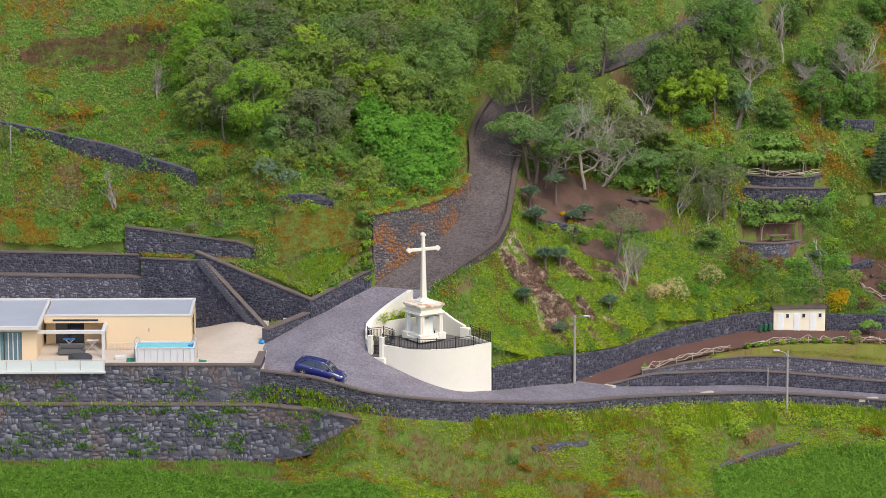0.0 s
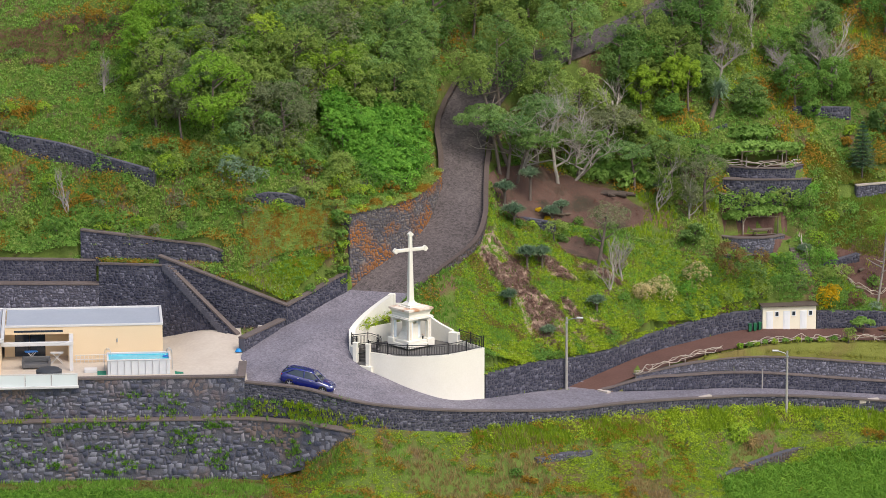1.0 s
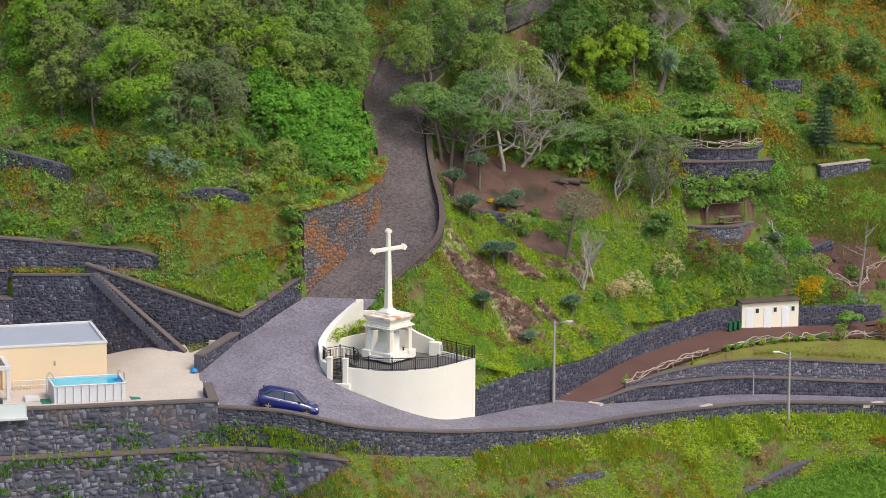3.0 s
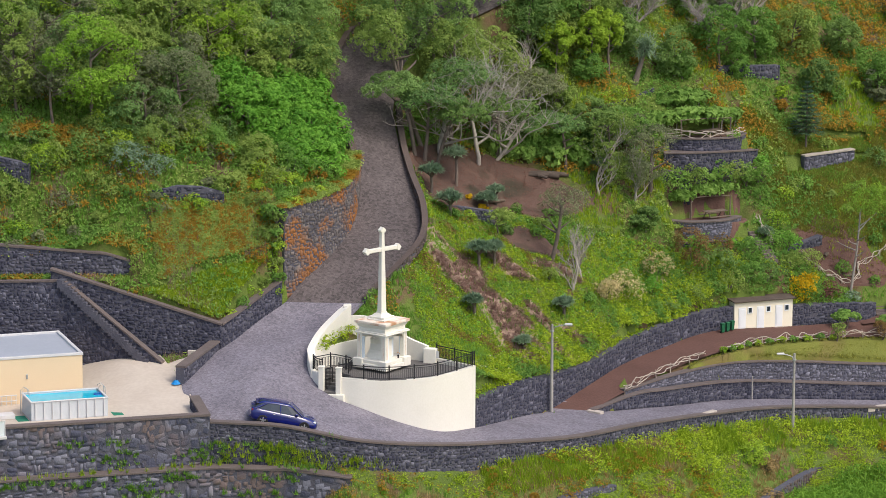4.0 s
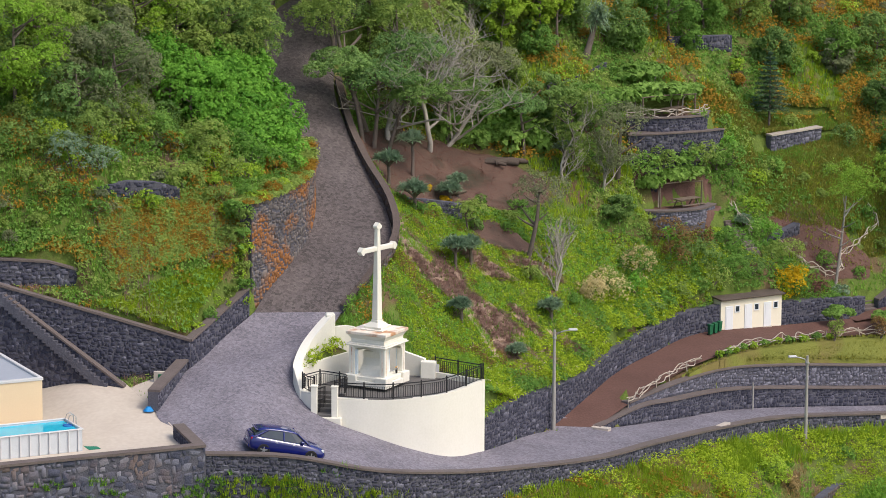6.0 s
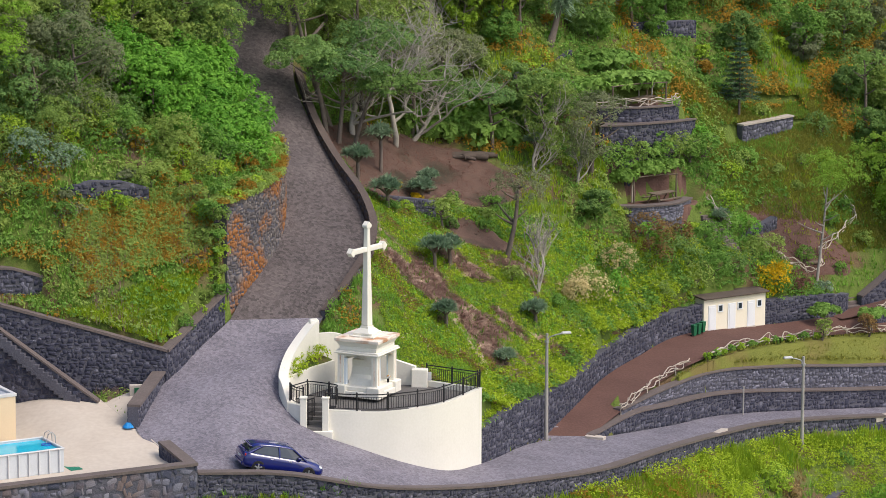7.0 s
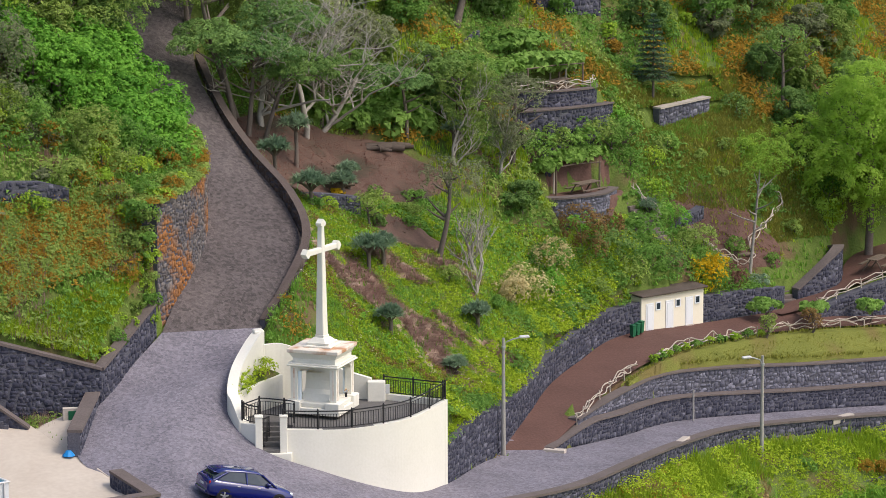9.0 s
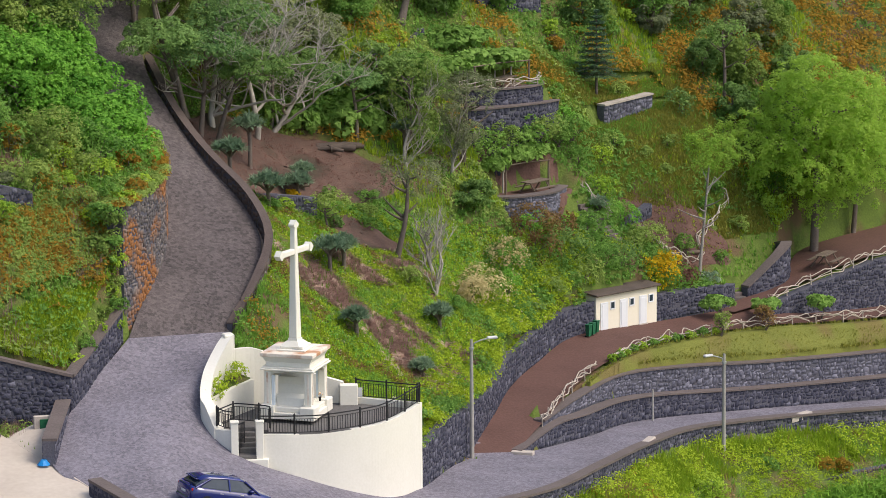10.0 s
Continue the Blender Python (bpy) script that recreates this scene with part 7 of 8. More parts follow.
# plants in the shrine's planter
r = np.random.default_rng(90)
t = thing("planter_plants", "yellow-green succulents filling the planter", "plants", (-2.3, 2.5, 5.3))
part("foliage", mesh_from("foliage", *blob_leaves(r, [((-1.35, -0.95, -0.1), (0.55, 0.4, 0.35)), ((-0.7, -0.4, 0.0), (0.6, 0.4, 0.4)), ((0.1, 0.1, 0.1), (0.7, 0.5, 0.4)), ((0.9, 0.6, 0.25), (0.7, 0.4, 0.45)), ((-1.0, -0.5, 0), (0.4, 0.3, 0.4))], 90, 0.15, 0.7)), L_LIME, t)


# woods on the slope: seeded random places within a plan area
def woods(n, area, sizes, leaves, label, seed, gap=1.9, avoid=None, density=46, size=0.17, reach=1.12):
    r = np.random.default_rng(seed)
    placed = []
    tries = 0
    while len(placed) < n and tries < 4000:
        tries += 1
        x, y = r.uniform(area[0], area[1]), r.uniform(area[2], area[3])
        if avoid and avoid(x, y):
            continue
        if any((x - a) ** 2 + (y - b) ** 2 < gap**2 for a, b in placed):
            continue
        co, k, d = tree_kd.find((x, y, 0))
        h = r.uniform(*sizes)
        if d < 0.6 + h * 0.42:
            continue
        placed.append((x, y))
        lf = leaves[r.integers(len(leaves))]
        leafy_tree(x, y, h, h * r.uniform(0.45, 0.62), lf, label, seed=int(r.integers(1e6)), density=density, size=size, rel=r.uniform(0.24, 0.32), count=int(r.integers(30, 40)), flat=reach * r.uniform(0.9, 1.1), trunk=0.4, full=True, pads=True)


lane_side = lambda x, y: not (y > 14.8 + 0.10 * max(0, -x - 6) + (3.0 if x < -17 else 0) and (x < 3.4 or y > 27))
draped = lambda x, y: np.interp(y, [13, 16, 18, 22], [-8.6, -8.4, -7.6, -6.4]) < x < 4.2 and 13 < y < 22
woods(60, (-20, 3.4, 15.6, 31), (3.8, 5.6), [L_OLIVE, L_OLIVE, L_CLUMP, L_DARK, L_PINE, L_OLIVE, L_LIMELEAF, L_GREYGREEN], "evergreen tree of the hillside wood", 101, 1.75, lambda x, y: lane_side(x, y) or draped(x, y) or (x + 14.6) ** 2 + (y - 17.2) ** 2 < 9)
leafy_tree(-14.6, 17.4, 6.4, 3.4, L_CLUMP, "broad round evergreen with bright yellow-green clumps", seed=131, density=62, size=0.17, count=52, rel=0.25, flat=0.86, full=True, pads=True)
leafy_tree(-17.2, 17.6, 5.0, 2.0, L_GREYGREEN, "half-dead grey-green tree beside the bright one", seed=132, density=40, size=0.17, count=20, rel=0.34, flat=1.1, full=True)
woods(34, (-22, 14, 29, 44), (3, 5), [L_OLIVE, L_DARK, L_GREEN], "evergreen tree of the upper hillside wood", 102, 2.4, lambda x, y: x < -18 and y < 34)
for i in range(64):
    rg = np.random.default_rng(700 + i)
    y = 14.0 + 7.4 * (i + 0.5) / 64
    x = float(np.interp(rg.random(), [0, 1], [np.interp(y, [14, 16, 18, 21], [-2.0, -4.0, -5.6, -6.0]), np.interp(y, [14, 16, 18, 21], [1.0, 2.3, 2.8, 2.2])]))
    h = float(np.interp(y, [14, 16, 18, 21], [1.2, 1.9, 2.6, 3.2])) * rg.uniform(0.85, 1.15)
    leafy_tree(x, y, h, rg.uniform(1.0, 1.5), L_BRIGHT, "bright green creeper-covered shrub above the lane", name="creeper_bush", seed=120 + i, density=56, size=0.185, count=12, rel=0.42, flat=0.85, full=True, slim=0.75)
for i, (x, y, rad, lf) in enumerate(((-7.2, 10.8, 1.3, L_OLIVE), (-9.0, 13.0, 1.2, L_GREEN), (-5.0, 12.6, 1.3, L_OLIVE), (-2.6, 12.9, 1.2, L_GREEN), (-11.5, 12.0, 1.0, L_BLUE), (-13.0, 13.6, 1.0, L_OLIVE), (-23.5, 13.4, 1.1, L_GREEN), (-27.5, 14.0, 1.0, L_GREEN), (-0.4, 13.6, 1.1, L_GREEN), (-4.9, 8.9, 0.7, L_LIME))):
    bush(x, y, rad, lf, "low hillside bush on the bank", seed=140 + i, density=40, size=0.18)


def keep_clear(x, y):
    if any(((x - cx) / (rx + 1.2)) ** 2 + ((y - cy + 1.2) / (ry + 2.4)) ** 2 < 1 for cx, cy, rx, ry, _ in TIERS):
        return True
    if 27 < x < 47.5 and y < 30:
        return True
    return y < 17.5 + (2.5 if 14 < x < 24 else 0) or (39.5 < x < 46 and 19.5 < y < 30) or (9 < x < 14 and y < 20)


woods(20, (21, 58, 23, 32), (1.5, 2.8), [L_OLIVE, L_DARK, L_GREEN, L_GREYGREEN], "small evergreen tree on the garden slope", 103, 2.4, keep_clear)
woods(34, (14, 58, 30, 46), (2.4, 4.4), [L_OLIVE, L_DARK, L_GREEN, L_GREYGREEN], "evergreen tree of the far slope", 104, 2.8, lambda x, y: x > 40 and y < 40 and math.sin(x * 1.7 + y) < 0.5, density=36)


def scatter(n, area, sizes, leaves, label, seed, avoid=None, tall=(0.7, 1.1), name="shrub"):
    """Bushes at seeded random places of a plan area."""
    r = np.random.default_rng(seed)
    made = 0
    while made < n:
        x, y = r.uniform(area[0], area[1]), r.uniform(area[2], area[3])
        rad = r.uniform(*sizes)
        made += 1
        if tree_kd.find((x, y, 0))[2] < rad + 0.5 or (avoid and avoid(x, y)):
            continue
        bush(float(x), float(y), rad, leaves[r.integers(len(leaves))], label, seed=int(r.integers(1e6)), density=48, size=0.16, tall=r.uniform(*tall), name=name)


behind_walls = lambda x, y: y < np.interp(x, BX, BY) + 1.2 or y < np.interp(x, [-26, -15.7, -14.2, -9, -4], [13.2, 10.4, 9.8, 9.6, 9.6])
scatter(70, (-26, 0, 9.6, 15.4), (0.45, 1.1), [L_OLIVE, L_GREEN, L_LIMELEAF, L_RUST, L_OLIVE, L_GREYGREEN], "low mixed scrub bush on the western bank", 901, behind_walls)
scatter(70, (-44, -17, 15, 33), (0.5, 1.2), [L_GREEN, L_GREEN, L_OLIVE, L_RUST, L_LIMELEAF, L_DARK], "low scrub bush on the western hillside", 902, behind_walls)
scatter(46, (22, 60, 24, 36), (0.5, 1.2), [L_GREEN, L_OLIVE, L_RUST, L_RUST, L_LIMELEAF], "low scrub bush on the eastern hillside", 903, lambda x, y: keep_clear(x, y))
below = lambda x, y: y > np.interp(x, EX, EY) - 1.6 or y < np.interp(x, EX, EY) - 14
scatter(34, (-4, 46, -20, 5), (0.4, 0.9), [L_LIMELEAF, L_RUST, L_STRAW, L_GREEN, L_RUST], "low bush in the rough grass below the road", 904, below, (0.5, 0.9))
scatter(12, (13, 27, -4.5, 3.0), (0.8, 1.5), [L_LIME, L_LIMELEAF], "yellow-green creeper mound below the road wall", 905, lambda x, y: y > np.interp(x, EX, EY) - 0.9 or y < np.interp(x, EX, EY) - 4, (0.5, 0.8))
scatter(44, (-19.5, -6, 14.6, 16.8), (0.7, 1.25), [L_OLIVE, L_DARK, L_GREEN, L_LIMELEAF], "dense shrub along the foot of the wood", 906, None, (0.9, 1.2))
for i, (x, y, rad, lf) in enumerate(((-4.7, 13.2, 1.5, L_OLIVE), (-2.2, 12.9, 1.3, L_GREEN), (-7.0, 14.0, 1.5, L_GREEN), (-8.4, 15.2, 1.6, L_OLIVE), (-13.2, 12.0, 1.4, L_BLUE), (-11.4, 13.4, 1.5, L_OLIVE))):
    bush(x, y, rad, lf, "rounded shrub on the crest of the bank", seed=950 + i, density=55, size=0.17, tall=1.1)
for i in range(9):
    bush(28.2 + 0.66 * i, 19.75 + 0.12 * math.sin(i * 1.7), 0.45, (L_BRIGHT, L_LIMELEAF, L_VINE)[i % 3], "leafy plant on the step below the picnic wall", seed=960 + i, z=6.2, density=50, size=0.22, slim=0.9)


for i, (x, y, rad, lf) in enumerate(((35.4, 22.4, 0.9, L_GREEN), (36.2, 21.2, 0.8, L_LIMELEAF), (36.6, 20.0, 0.9, L_BRIGHT), (35.2, 19.6, 0.8, L_GREEN), (37.4, 23.0, 0.8, L_LIMELEAF), (38.6, 23.8, 0.7, L_OLIVE), (33.0, 18.4, 1.0, L_GREEN), (31.0, 18.0, 0.9, L_RUSSET), (29.0, 18.8, 0.9, L_BRIGHT), (37.8, 18.9, 1.2, L_OLIVE), (36.2, 18.2, 0.9, L_OLIVE), (39.6, 24.2, 0.7, L_GREEN), (41.6, 23.8, 0.5, L_OLIVE), (42.6, 23.2, 0.45, L_OLIVE), (43.8, 24.4, 0.6, L_OLIVE), (45.4, 24.2, 0.6, L_LIMELEAF), (46.4, 26.4, 1.0, L_DARK), (42.8, 27.6, 0.6, L_OLIVE), (44.2, 21.8, 0.5, L_GREEN), (45.6, 22.4, 0.5, L_GREEN), (40.6, 19.6, 0.7, L_GREEN), (34.2, 24.4, 0.6, L_GREEN), (36.4, 24.6, 0.7, L_BRIGHT), (37.0, 26.2, 0.7, L_GREEN))):
    bush(x, y, rad, lf, "rounded garden shrub on the terraced slope", seed=400 + i, density=60, size=0.15, tall=0.95)
for i in range(8):
    bush(28.0 + i * 1.1, 22.2 + 0.1 * i + 0.3 * (i > 5), 0.95, (L_VINE, L_GREEN, L_OLIVE)[i % 3], "leafy shrub below the pergola wall", seed=430 + i, density=60, size=0.18, tall=1.0, z=10.0 + 0.2 * (i % 3))
for i, (x, y, z, rad, lf) in enumerate(((-8.6, 5.3, 6.7, 0.5, L_LIMELEAF), (-7.6, 6.0, 7.1, 0.55, L_GREEN), (-6.6, 6.7, 7.6, 0.6, L_LIMELEAF), (-5.9, 7.2, 8.2, 0.6, L_OLIVE), (-5.2, 7.6, 9.0, 0.65, L_LIMELEAF), (-5.0, 7.9, 10.2, 0.65, L_GREEN), (-5.5, 7.7, 8.4, 0.7, L_GREEN), (-6.2, 7.4, 9.6, 0.7, L_RUST), (-5.4, 7.9, 11.2, 0.6, L_OLIVE))):
    bush(x, y, rad, lf, "low plants spilling over the road wall", seed=450 + i, z=z, density=60, size=0.14)
for i, (x, y, rad, lf) in enumerate(((30.4, 15.9, 1.0, L_OLIVE), (32.0, 16.6, 1.2, L_GREEN), (33.6, 16.8, 1.1, L_DARK), (43.0, 19.0, 0.5, L_GREEN), (46.0, 20.8, 0.6, L_OLIVE), (50.0, 22.4, 1.2, L_GREEN), (53.0, 23.6, 1.3, L_DARK), (57.0, 24.6, 1.4, L_GREEN), (18.4, 11.6, 0.5, L_GREEN), (15.8, 12.2, 0.6, L_OLIVE))):
    bush(x, y, rad, lf, "garden shrub on the terraced slope", seed=470 + i, density=60, size=0.15, tall=0.95)
for i in range(6):
    bush(-4.8 + 0.06 * (i % 2), 7.62, 0.5, (L_LIMELEAF, L_GREEN, L_OLIVE)[i % 3], "creeper on the end of the lichen-stained wall", seed=490 + i, z=7.4 + i * 1.0, density=60, size=0.14)
for i, (x, y, rad, lf) in enumerate(((10.2, 16.2, 0.5, L_GREEN), (11.6, 16.8, 0.45, L_LIMELEAF), (13.0, 18.2, 0.35, L_YELLOW), (14.2, 17.2, 0.4, L_OLIVE), (15.6, 18.6, 0.5, L_GREEN), (17.0, 17.4, 0.5, L_OLIVE), (12.2, 19.0, 0.3, L_YELLOW), (18.4, 18.8, 0.6, L_GREEN), (13.8, 15.8, 0.6, L_DARK), (16.2, 16.2, 0.5, L_GREEN))):
    bush(x, y, rad, lf, "small plant on the bare brown slope", seed=500 + i, density=60, size=0.14)
for i, x in enumerate(list(np.arange(6.2, 9.4, 0.42)) + list(np.arange(19.2, 23.2, 0.42)) + list(np.arange(27.4, 30.2, 0.42))):
    bush(float(x), float(np.interp(x, VX, VY)) + 0.85, 0.36, L_LIME, "yellow-green plants spilling over the ramp wall", seed=520 + i, z=float(np.interp(x, [6, 9, 19, 23, 28, 30], [1.9, 1.85, 1.9, 2.2, 2.8, 3.0])), density=90, size=0.11, tall=1.1)
# ---- grass, scrub, ferns ----
def spots(r, n, area, test=None, reach=0.42):
    x, y = r.uniform(area[0], area[1], n), r.uniform(area[2], area[3], n)
    ok = np.ones(n, bool)
    d = np.array([tree_kd.find((a, b, 0))[2] for a, b in zip(x, y)])
    ok &= d > reach
    ok &= ~inside([tuple(p) for p in floor_line], x, y)
    ok &= ~((x < -12.9) & (y > np.interp(x, EX, EY) - 0.5) & (y < np.interp(x, BX, BY) + 0.15))
    if test is not None:
        ok &= test(x, y)
    x, y = x[ok], y[ok]
    z = ground_z(x, y)
    fall = np.abs(ground_z(x, y + 0.35) - z) / 0.35
    keep = r.random(len(x)) < np.clip(0.55 * np.sqrt(1 + np.minimum(fall, 6) ** 2), 0, 1)
    return np.stack([x, y, z], 1)[keep]


def field_noise(p, scale, seed):
    return np.array([noise.noise((a * scale, b * scale, seed)) for a, b in p[:, :2]])


def tufts(r, p, blades, height, width, lean=0.45, downhill=None):
    """Grass blades in tufts at points."""
    n = len(p)
    base = np.repeat(p, blades, 0) + np.concatenate([r.normal(0, 0.07, (n * blades, 2)), np.zeros((n * blades, 1))], 1)
    m = len(base)
    h = height * r.uniform(0.5, 1.25, m)
    a = r.uniform(0, 2 * np.pi, m)
    if downhill:
        a = math.atan2(downhill[1], downhill[0]) + r.normal(0, 0.5, m)
    d = np.stack([np.cos(a), np.sin(a), np.zeros(m)], 1)
    s = np.stack([-np.sin(a), np.cos(a), np.zeros(m)], 1)
    le = (lean * r.uniform(0.2, 1.0, m) * h)[:, None]
    w = (width * r.uniform(0.7, 1.3, m))[:, None]
    up = np.array([0, 0, 1.0]) * h[:, None]
    if downhill:
        d = d - np.array([0, 0, 0.55])
    v = np.stack([base - s * w * 0.8 - [0, 0, 0.05], base + s * w * 0.8 - [0, 0, 0.05], base + d * le + up], 1)
    return v.reshape(-1, 3), np.arange(3 * m).reshape(-1, 3)


def clumps(r, p, leaves, radius, size, slim=0.6):
    """Low mounds of leaves at points."""
    n = len(p)
    rad = radius * r.uniform(0.5, 1.4, n)
    c = np.repeat(p, leaves, 0)
    d = unit(r, n * leaves)
    d[:, 2] = np.abs(d[:, 2]) * 0.8
    pos = c + d * np.repeat(rad, leaves)[:, None] * r.uniform(0.5, 1.05, (n * leaves, 1))
    nrm = d + [0, 0, 0.4] + r.normal(0, 0.25, (n * leaves, 3))
    nrm /= np.linalg.norm(nrm, axis=1)[:, None]
    return leaves_at(r, pos, nrm, size, slim)


M_TURF = mat("mown_turf", (0.11, 0.13, 0.022), (0.20, 0.205, 0.04), scale=0.7, fine=14, bump=0.9, c3=(0.16, 0.13, 0.04))


def turf_sheet(xs, low, high, label):
    """A thin sheet of mown turf over the soil between two plan lines."""
    u = np.linspace(0, 1, 14)
    x = np.repeat(xs, 14)
    y = (np.asarray(low)[:, None] * (1 - u) + np.asarray(high)[:, None] * u).ravel()
    z = np.maximum.reduce([ground_z(x + dx, y + dy) for dx in (-0.3, 0, 0.3) for dy in (-0.3, 0, 0.3)])
    z = np.minimum(z, ground_z(x, y) + 0.3) + 0.06
    ob = part("turf", mesh_from("turf", np.stack([x, y, z], 1), grid_faces(len(xs), 14)[:, ::-1]), M_TURF, smooth=True)
    return tagged(ob, label, "lawn", kind="structure")


def stuff(name, label, vf, material):
    ob = part(name, mesh_from(name, *vf), material)
    return tagged(ob, label, name.replace("_", " "), kind="stuff")


r = np.random.default_rng(200)
above = lambda x, y: y > np.interp(x, EX, EY) + 1.0
# short grass over all bare soil
p = spots(r, 60000, (-46, 64, 2, 56), lambda x, y: above(x, y))
q = np.ones(len(p), bool)
for cx, cy, rx, ry, tz in TIERS[:2]:
    q &= ((p[:, 0] - cx) / rx) ** 2 + ((p[:, 1] - cy) / ry) ** 2 > 1


def litter(p):
    """True on the bare earth patches."""
    return np.any([((p[:, 0] - cx) / rx) ** 2 + ((p[:, 1] - cy) / ry) ** 2 < 0.95 for cx, cy, rx, ry in EARTH], axis=0)



p = p[q & ~litter(p) & ~((p[:, 0] > 24) & (p[:, 1] < np.interp(p[:, 0], RAMP_X, RAMP_Y)))]
stuff("grass", "short rough grass covering the hillside", tufts(r, p, 3, 0.26, 0.07, 0.8), L_GRASS)
# west bank and hillside
lane_left = lambda x, y: x < np.interp(y, [14, 17.6, 21.4, 26, 32, 35.2, 42, 56], [3, 4.2, 4.6, 4.8, 8, 18.6, 30, 50]) - 0.2
lane_right = lambda x, y: x > np.interp(y, [14, 17.9, 21.4, 25.4, 29.4, 31.8, 39, 56], [7.5, 8.2, 8.6, 9.2, 12, 20.2, 31.5, 56]) + 0.2
p = spots(r, 76000, (-46, 22, 4, 48), lambda x, y: above(x, y) & lane_left(x, y) & ~((x > -13) & (y < 4.2)))
f = field_noise(p, 0.28, 1.0) * 0.9 + field_noise(p, 0.9, 2.0) * 0.45
dead = (((p[:, 0] + 27.5) / 9) ** 2 + ((p[:, 1] - 31.6) / 2.2) ** 2 < 1) & (f > -0.3)
rusty = (f > np.where(p[:, 1] < 16.2, 0.06, 0.12)) & ~dead
olive = (f < -0.22) & ~dead
stuff("fern", "rust-coloured fern in patches on the western bank", clumps(r, p[rusty], 7, 0.34, 0.185), L_RUST)
stuff("scrub", "green scrub and creepers on the western bank", clumps(r, p[~rusty & ~olive & ~dead], 7, 0.36, 0.207), L_GREEN)
stuff("scrub", "olive scrub on the western bank", clumps(r, p[olive], 7, 0.4, 0.207), L_OLIVE)
stuff("dead_scrub", "dead brown brushwood on the upper bank", clumps(r, p[dead], 18, 0.55, 0.2, 0.25), L_DEAD)
stuff("creeper", "green leaves mixed into the rusty fern", clumps(r, p[rusty][::3], 9, 0.42, 0.16), L_GREEN)
p = spots(r, 34000, (-46, 4, 3.5, 24), lambda x, y: above(x, y) & ~((x > -13) & (y < 3.5)))
f = field_noise(p, 0.3, 5.0)
stuff("grass", "tall green grass on the western bank", tufts(r, p[f > -0.05], 5, 0.34, 0.035, 0.9), L_GRASS)
stuff("dry_grass", "dry reddish stems on the western bank", tufts(r, p[f < -0.22], 5, 0.5, 0.022), L_BROWN)
p = spots(r, 14000, (-14, -3.8, 4.2, 9.5), lambda x, y: (y > 4.4 + np.abs(x + 9.4) * 0.6) & (y < 7.1))
stuff("grass", "bright wedge of tall grass behind the pale-capped wall", joined([tufts(r, p, 5, 0.26, 0.035, 1.0), clumps(r, p[::2], 5, 0.2, 0.12, 0.35)]), L_LIME)
p = spots(r, 26000, (-12.5, -3.6, 4.4, 10.5), lambda x, y: (y > 4.5 + np.abs(x + 9.4) * 0.62) & (y > 7.7))
f = field_noise(p, 0.6, 11.0) * 0.5 + field_noise(p, 2.4, 15.0)
stuff("fern", "rust and orange fern hanging over the bank", clumps(r, p[f > 0.02], 7, 0.3, 0.14), L_RUST)
stuff("creeper", "green creeper hanging over the bank", clumps(r, p[f <= 0.3], 7, 0.28, 0.14), L_OLIVE)
p = spots(r, 26000, (-46, -13, 9, 17), lambda x, y: (y > np.interp(x, BX, BY) + 0.3) & (y < np.interp(x, BX, BY) + 3.2))
f = field_noise(p, 0.4, 12.0)
stuff("scrub", "green scrub on the verge behind the walls", clumps(r, p[f > -0.1], 7, 0.34, 0.179), L_GREEN)
stuff("fern", "rust-coloured fern on the verge behind the walls", clumps(r, p[f <= 0.0], 8, 0.34, 0.15), L_RUST)
# flowery slope by the shrine
p = spots(r, 60000, (4, 34, -1, 18), lambda x, y: above(x, y) & (y > 1.5 + (x - 10) * 0.72) & (x > 0.6))
p = p[~litter(p)]
f = field_noise(p, 0.38, 9.0) + 0.5 * field_noise(p, 1.3, 3.0)
worn = np.zeros(len(p), bool)
for cx, cy, rx, ry, turn in WORN:
    u, w = (p[:, 0] - cx) * math.cos(turn) + (p[:, 1] - cy) * math.sin(turn), (p[:, 1] - cy) * math.cos(turn) - (p[:, 0] - cx) * math.sin(turn)
    worn |= (u / rx) ** 2 + (w / ry) ** 2 < 1.0 + 2.0 * f
stuff("creeper", "vivid yellow-green creeping plants on the shrine slope", clumps(r, p[(f > -0.35) & ~worn], 9, 0.2, 0.095), L_LIME)
stuff("creeper", "green creeping plants on the shrine slope", clumps(r, p[(f <= -0.22) & ~worn], 9, 0.22, 0.095), L_GRASS)
stuff("grass", "thin grass on the shrine slope", tufts(r, p[~worn][::3], 4, 0.24, 0.035), L_LIME)
stuff("dry_grass", "dead pinkish-brown stems lying on the shrine slope", tufts(r, p[worn], 9, 0.3, 0.032, 2.2, (0.5, -0.86)), L_BROWN)
stuff("creeper", "low green creeper on the shrine slope", clumps(r, p[(f > 0.12) & ~worn][::5], 12, 0.28, 0.12), L_BRIGHT)
g = field_noise(p, 0.7, 17.0)
stuff("fern", "russet fern scattered over the shrine slope", clumps(r, p[(g > 0.22) & (p[:, 0] < 15) & ~worn], 7, 0.26, 0.13), L_RUSSET)
stuff("creeper", "dark green low plants on the shrine slope", clumps(r, p[(g < -0.5) & ~worn], 7, 0.24, 0.12), L_GREEN)
stuff("daisies", "small white flowers in the grass", clumps(r, p[(f > -0.1) & ~worn][::16] + [0, 0, 0.2], 3, 0.1, 0.055, 0.9), L_WHITE)
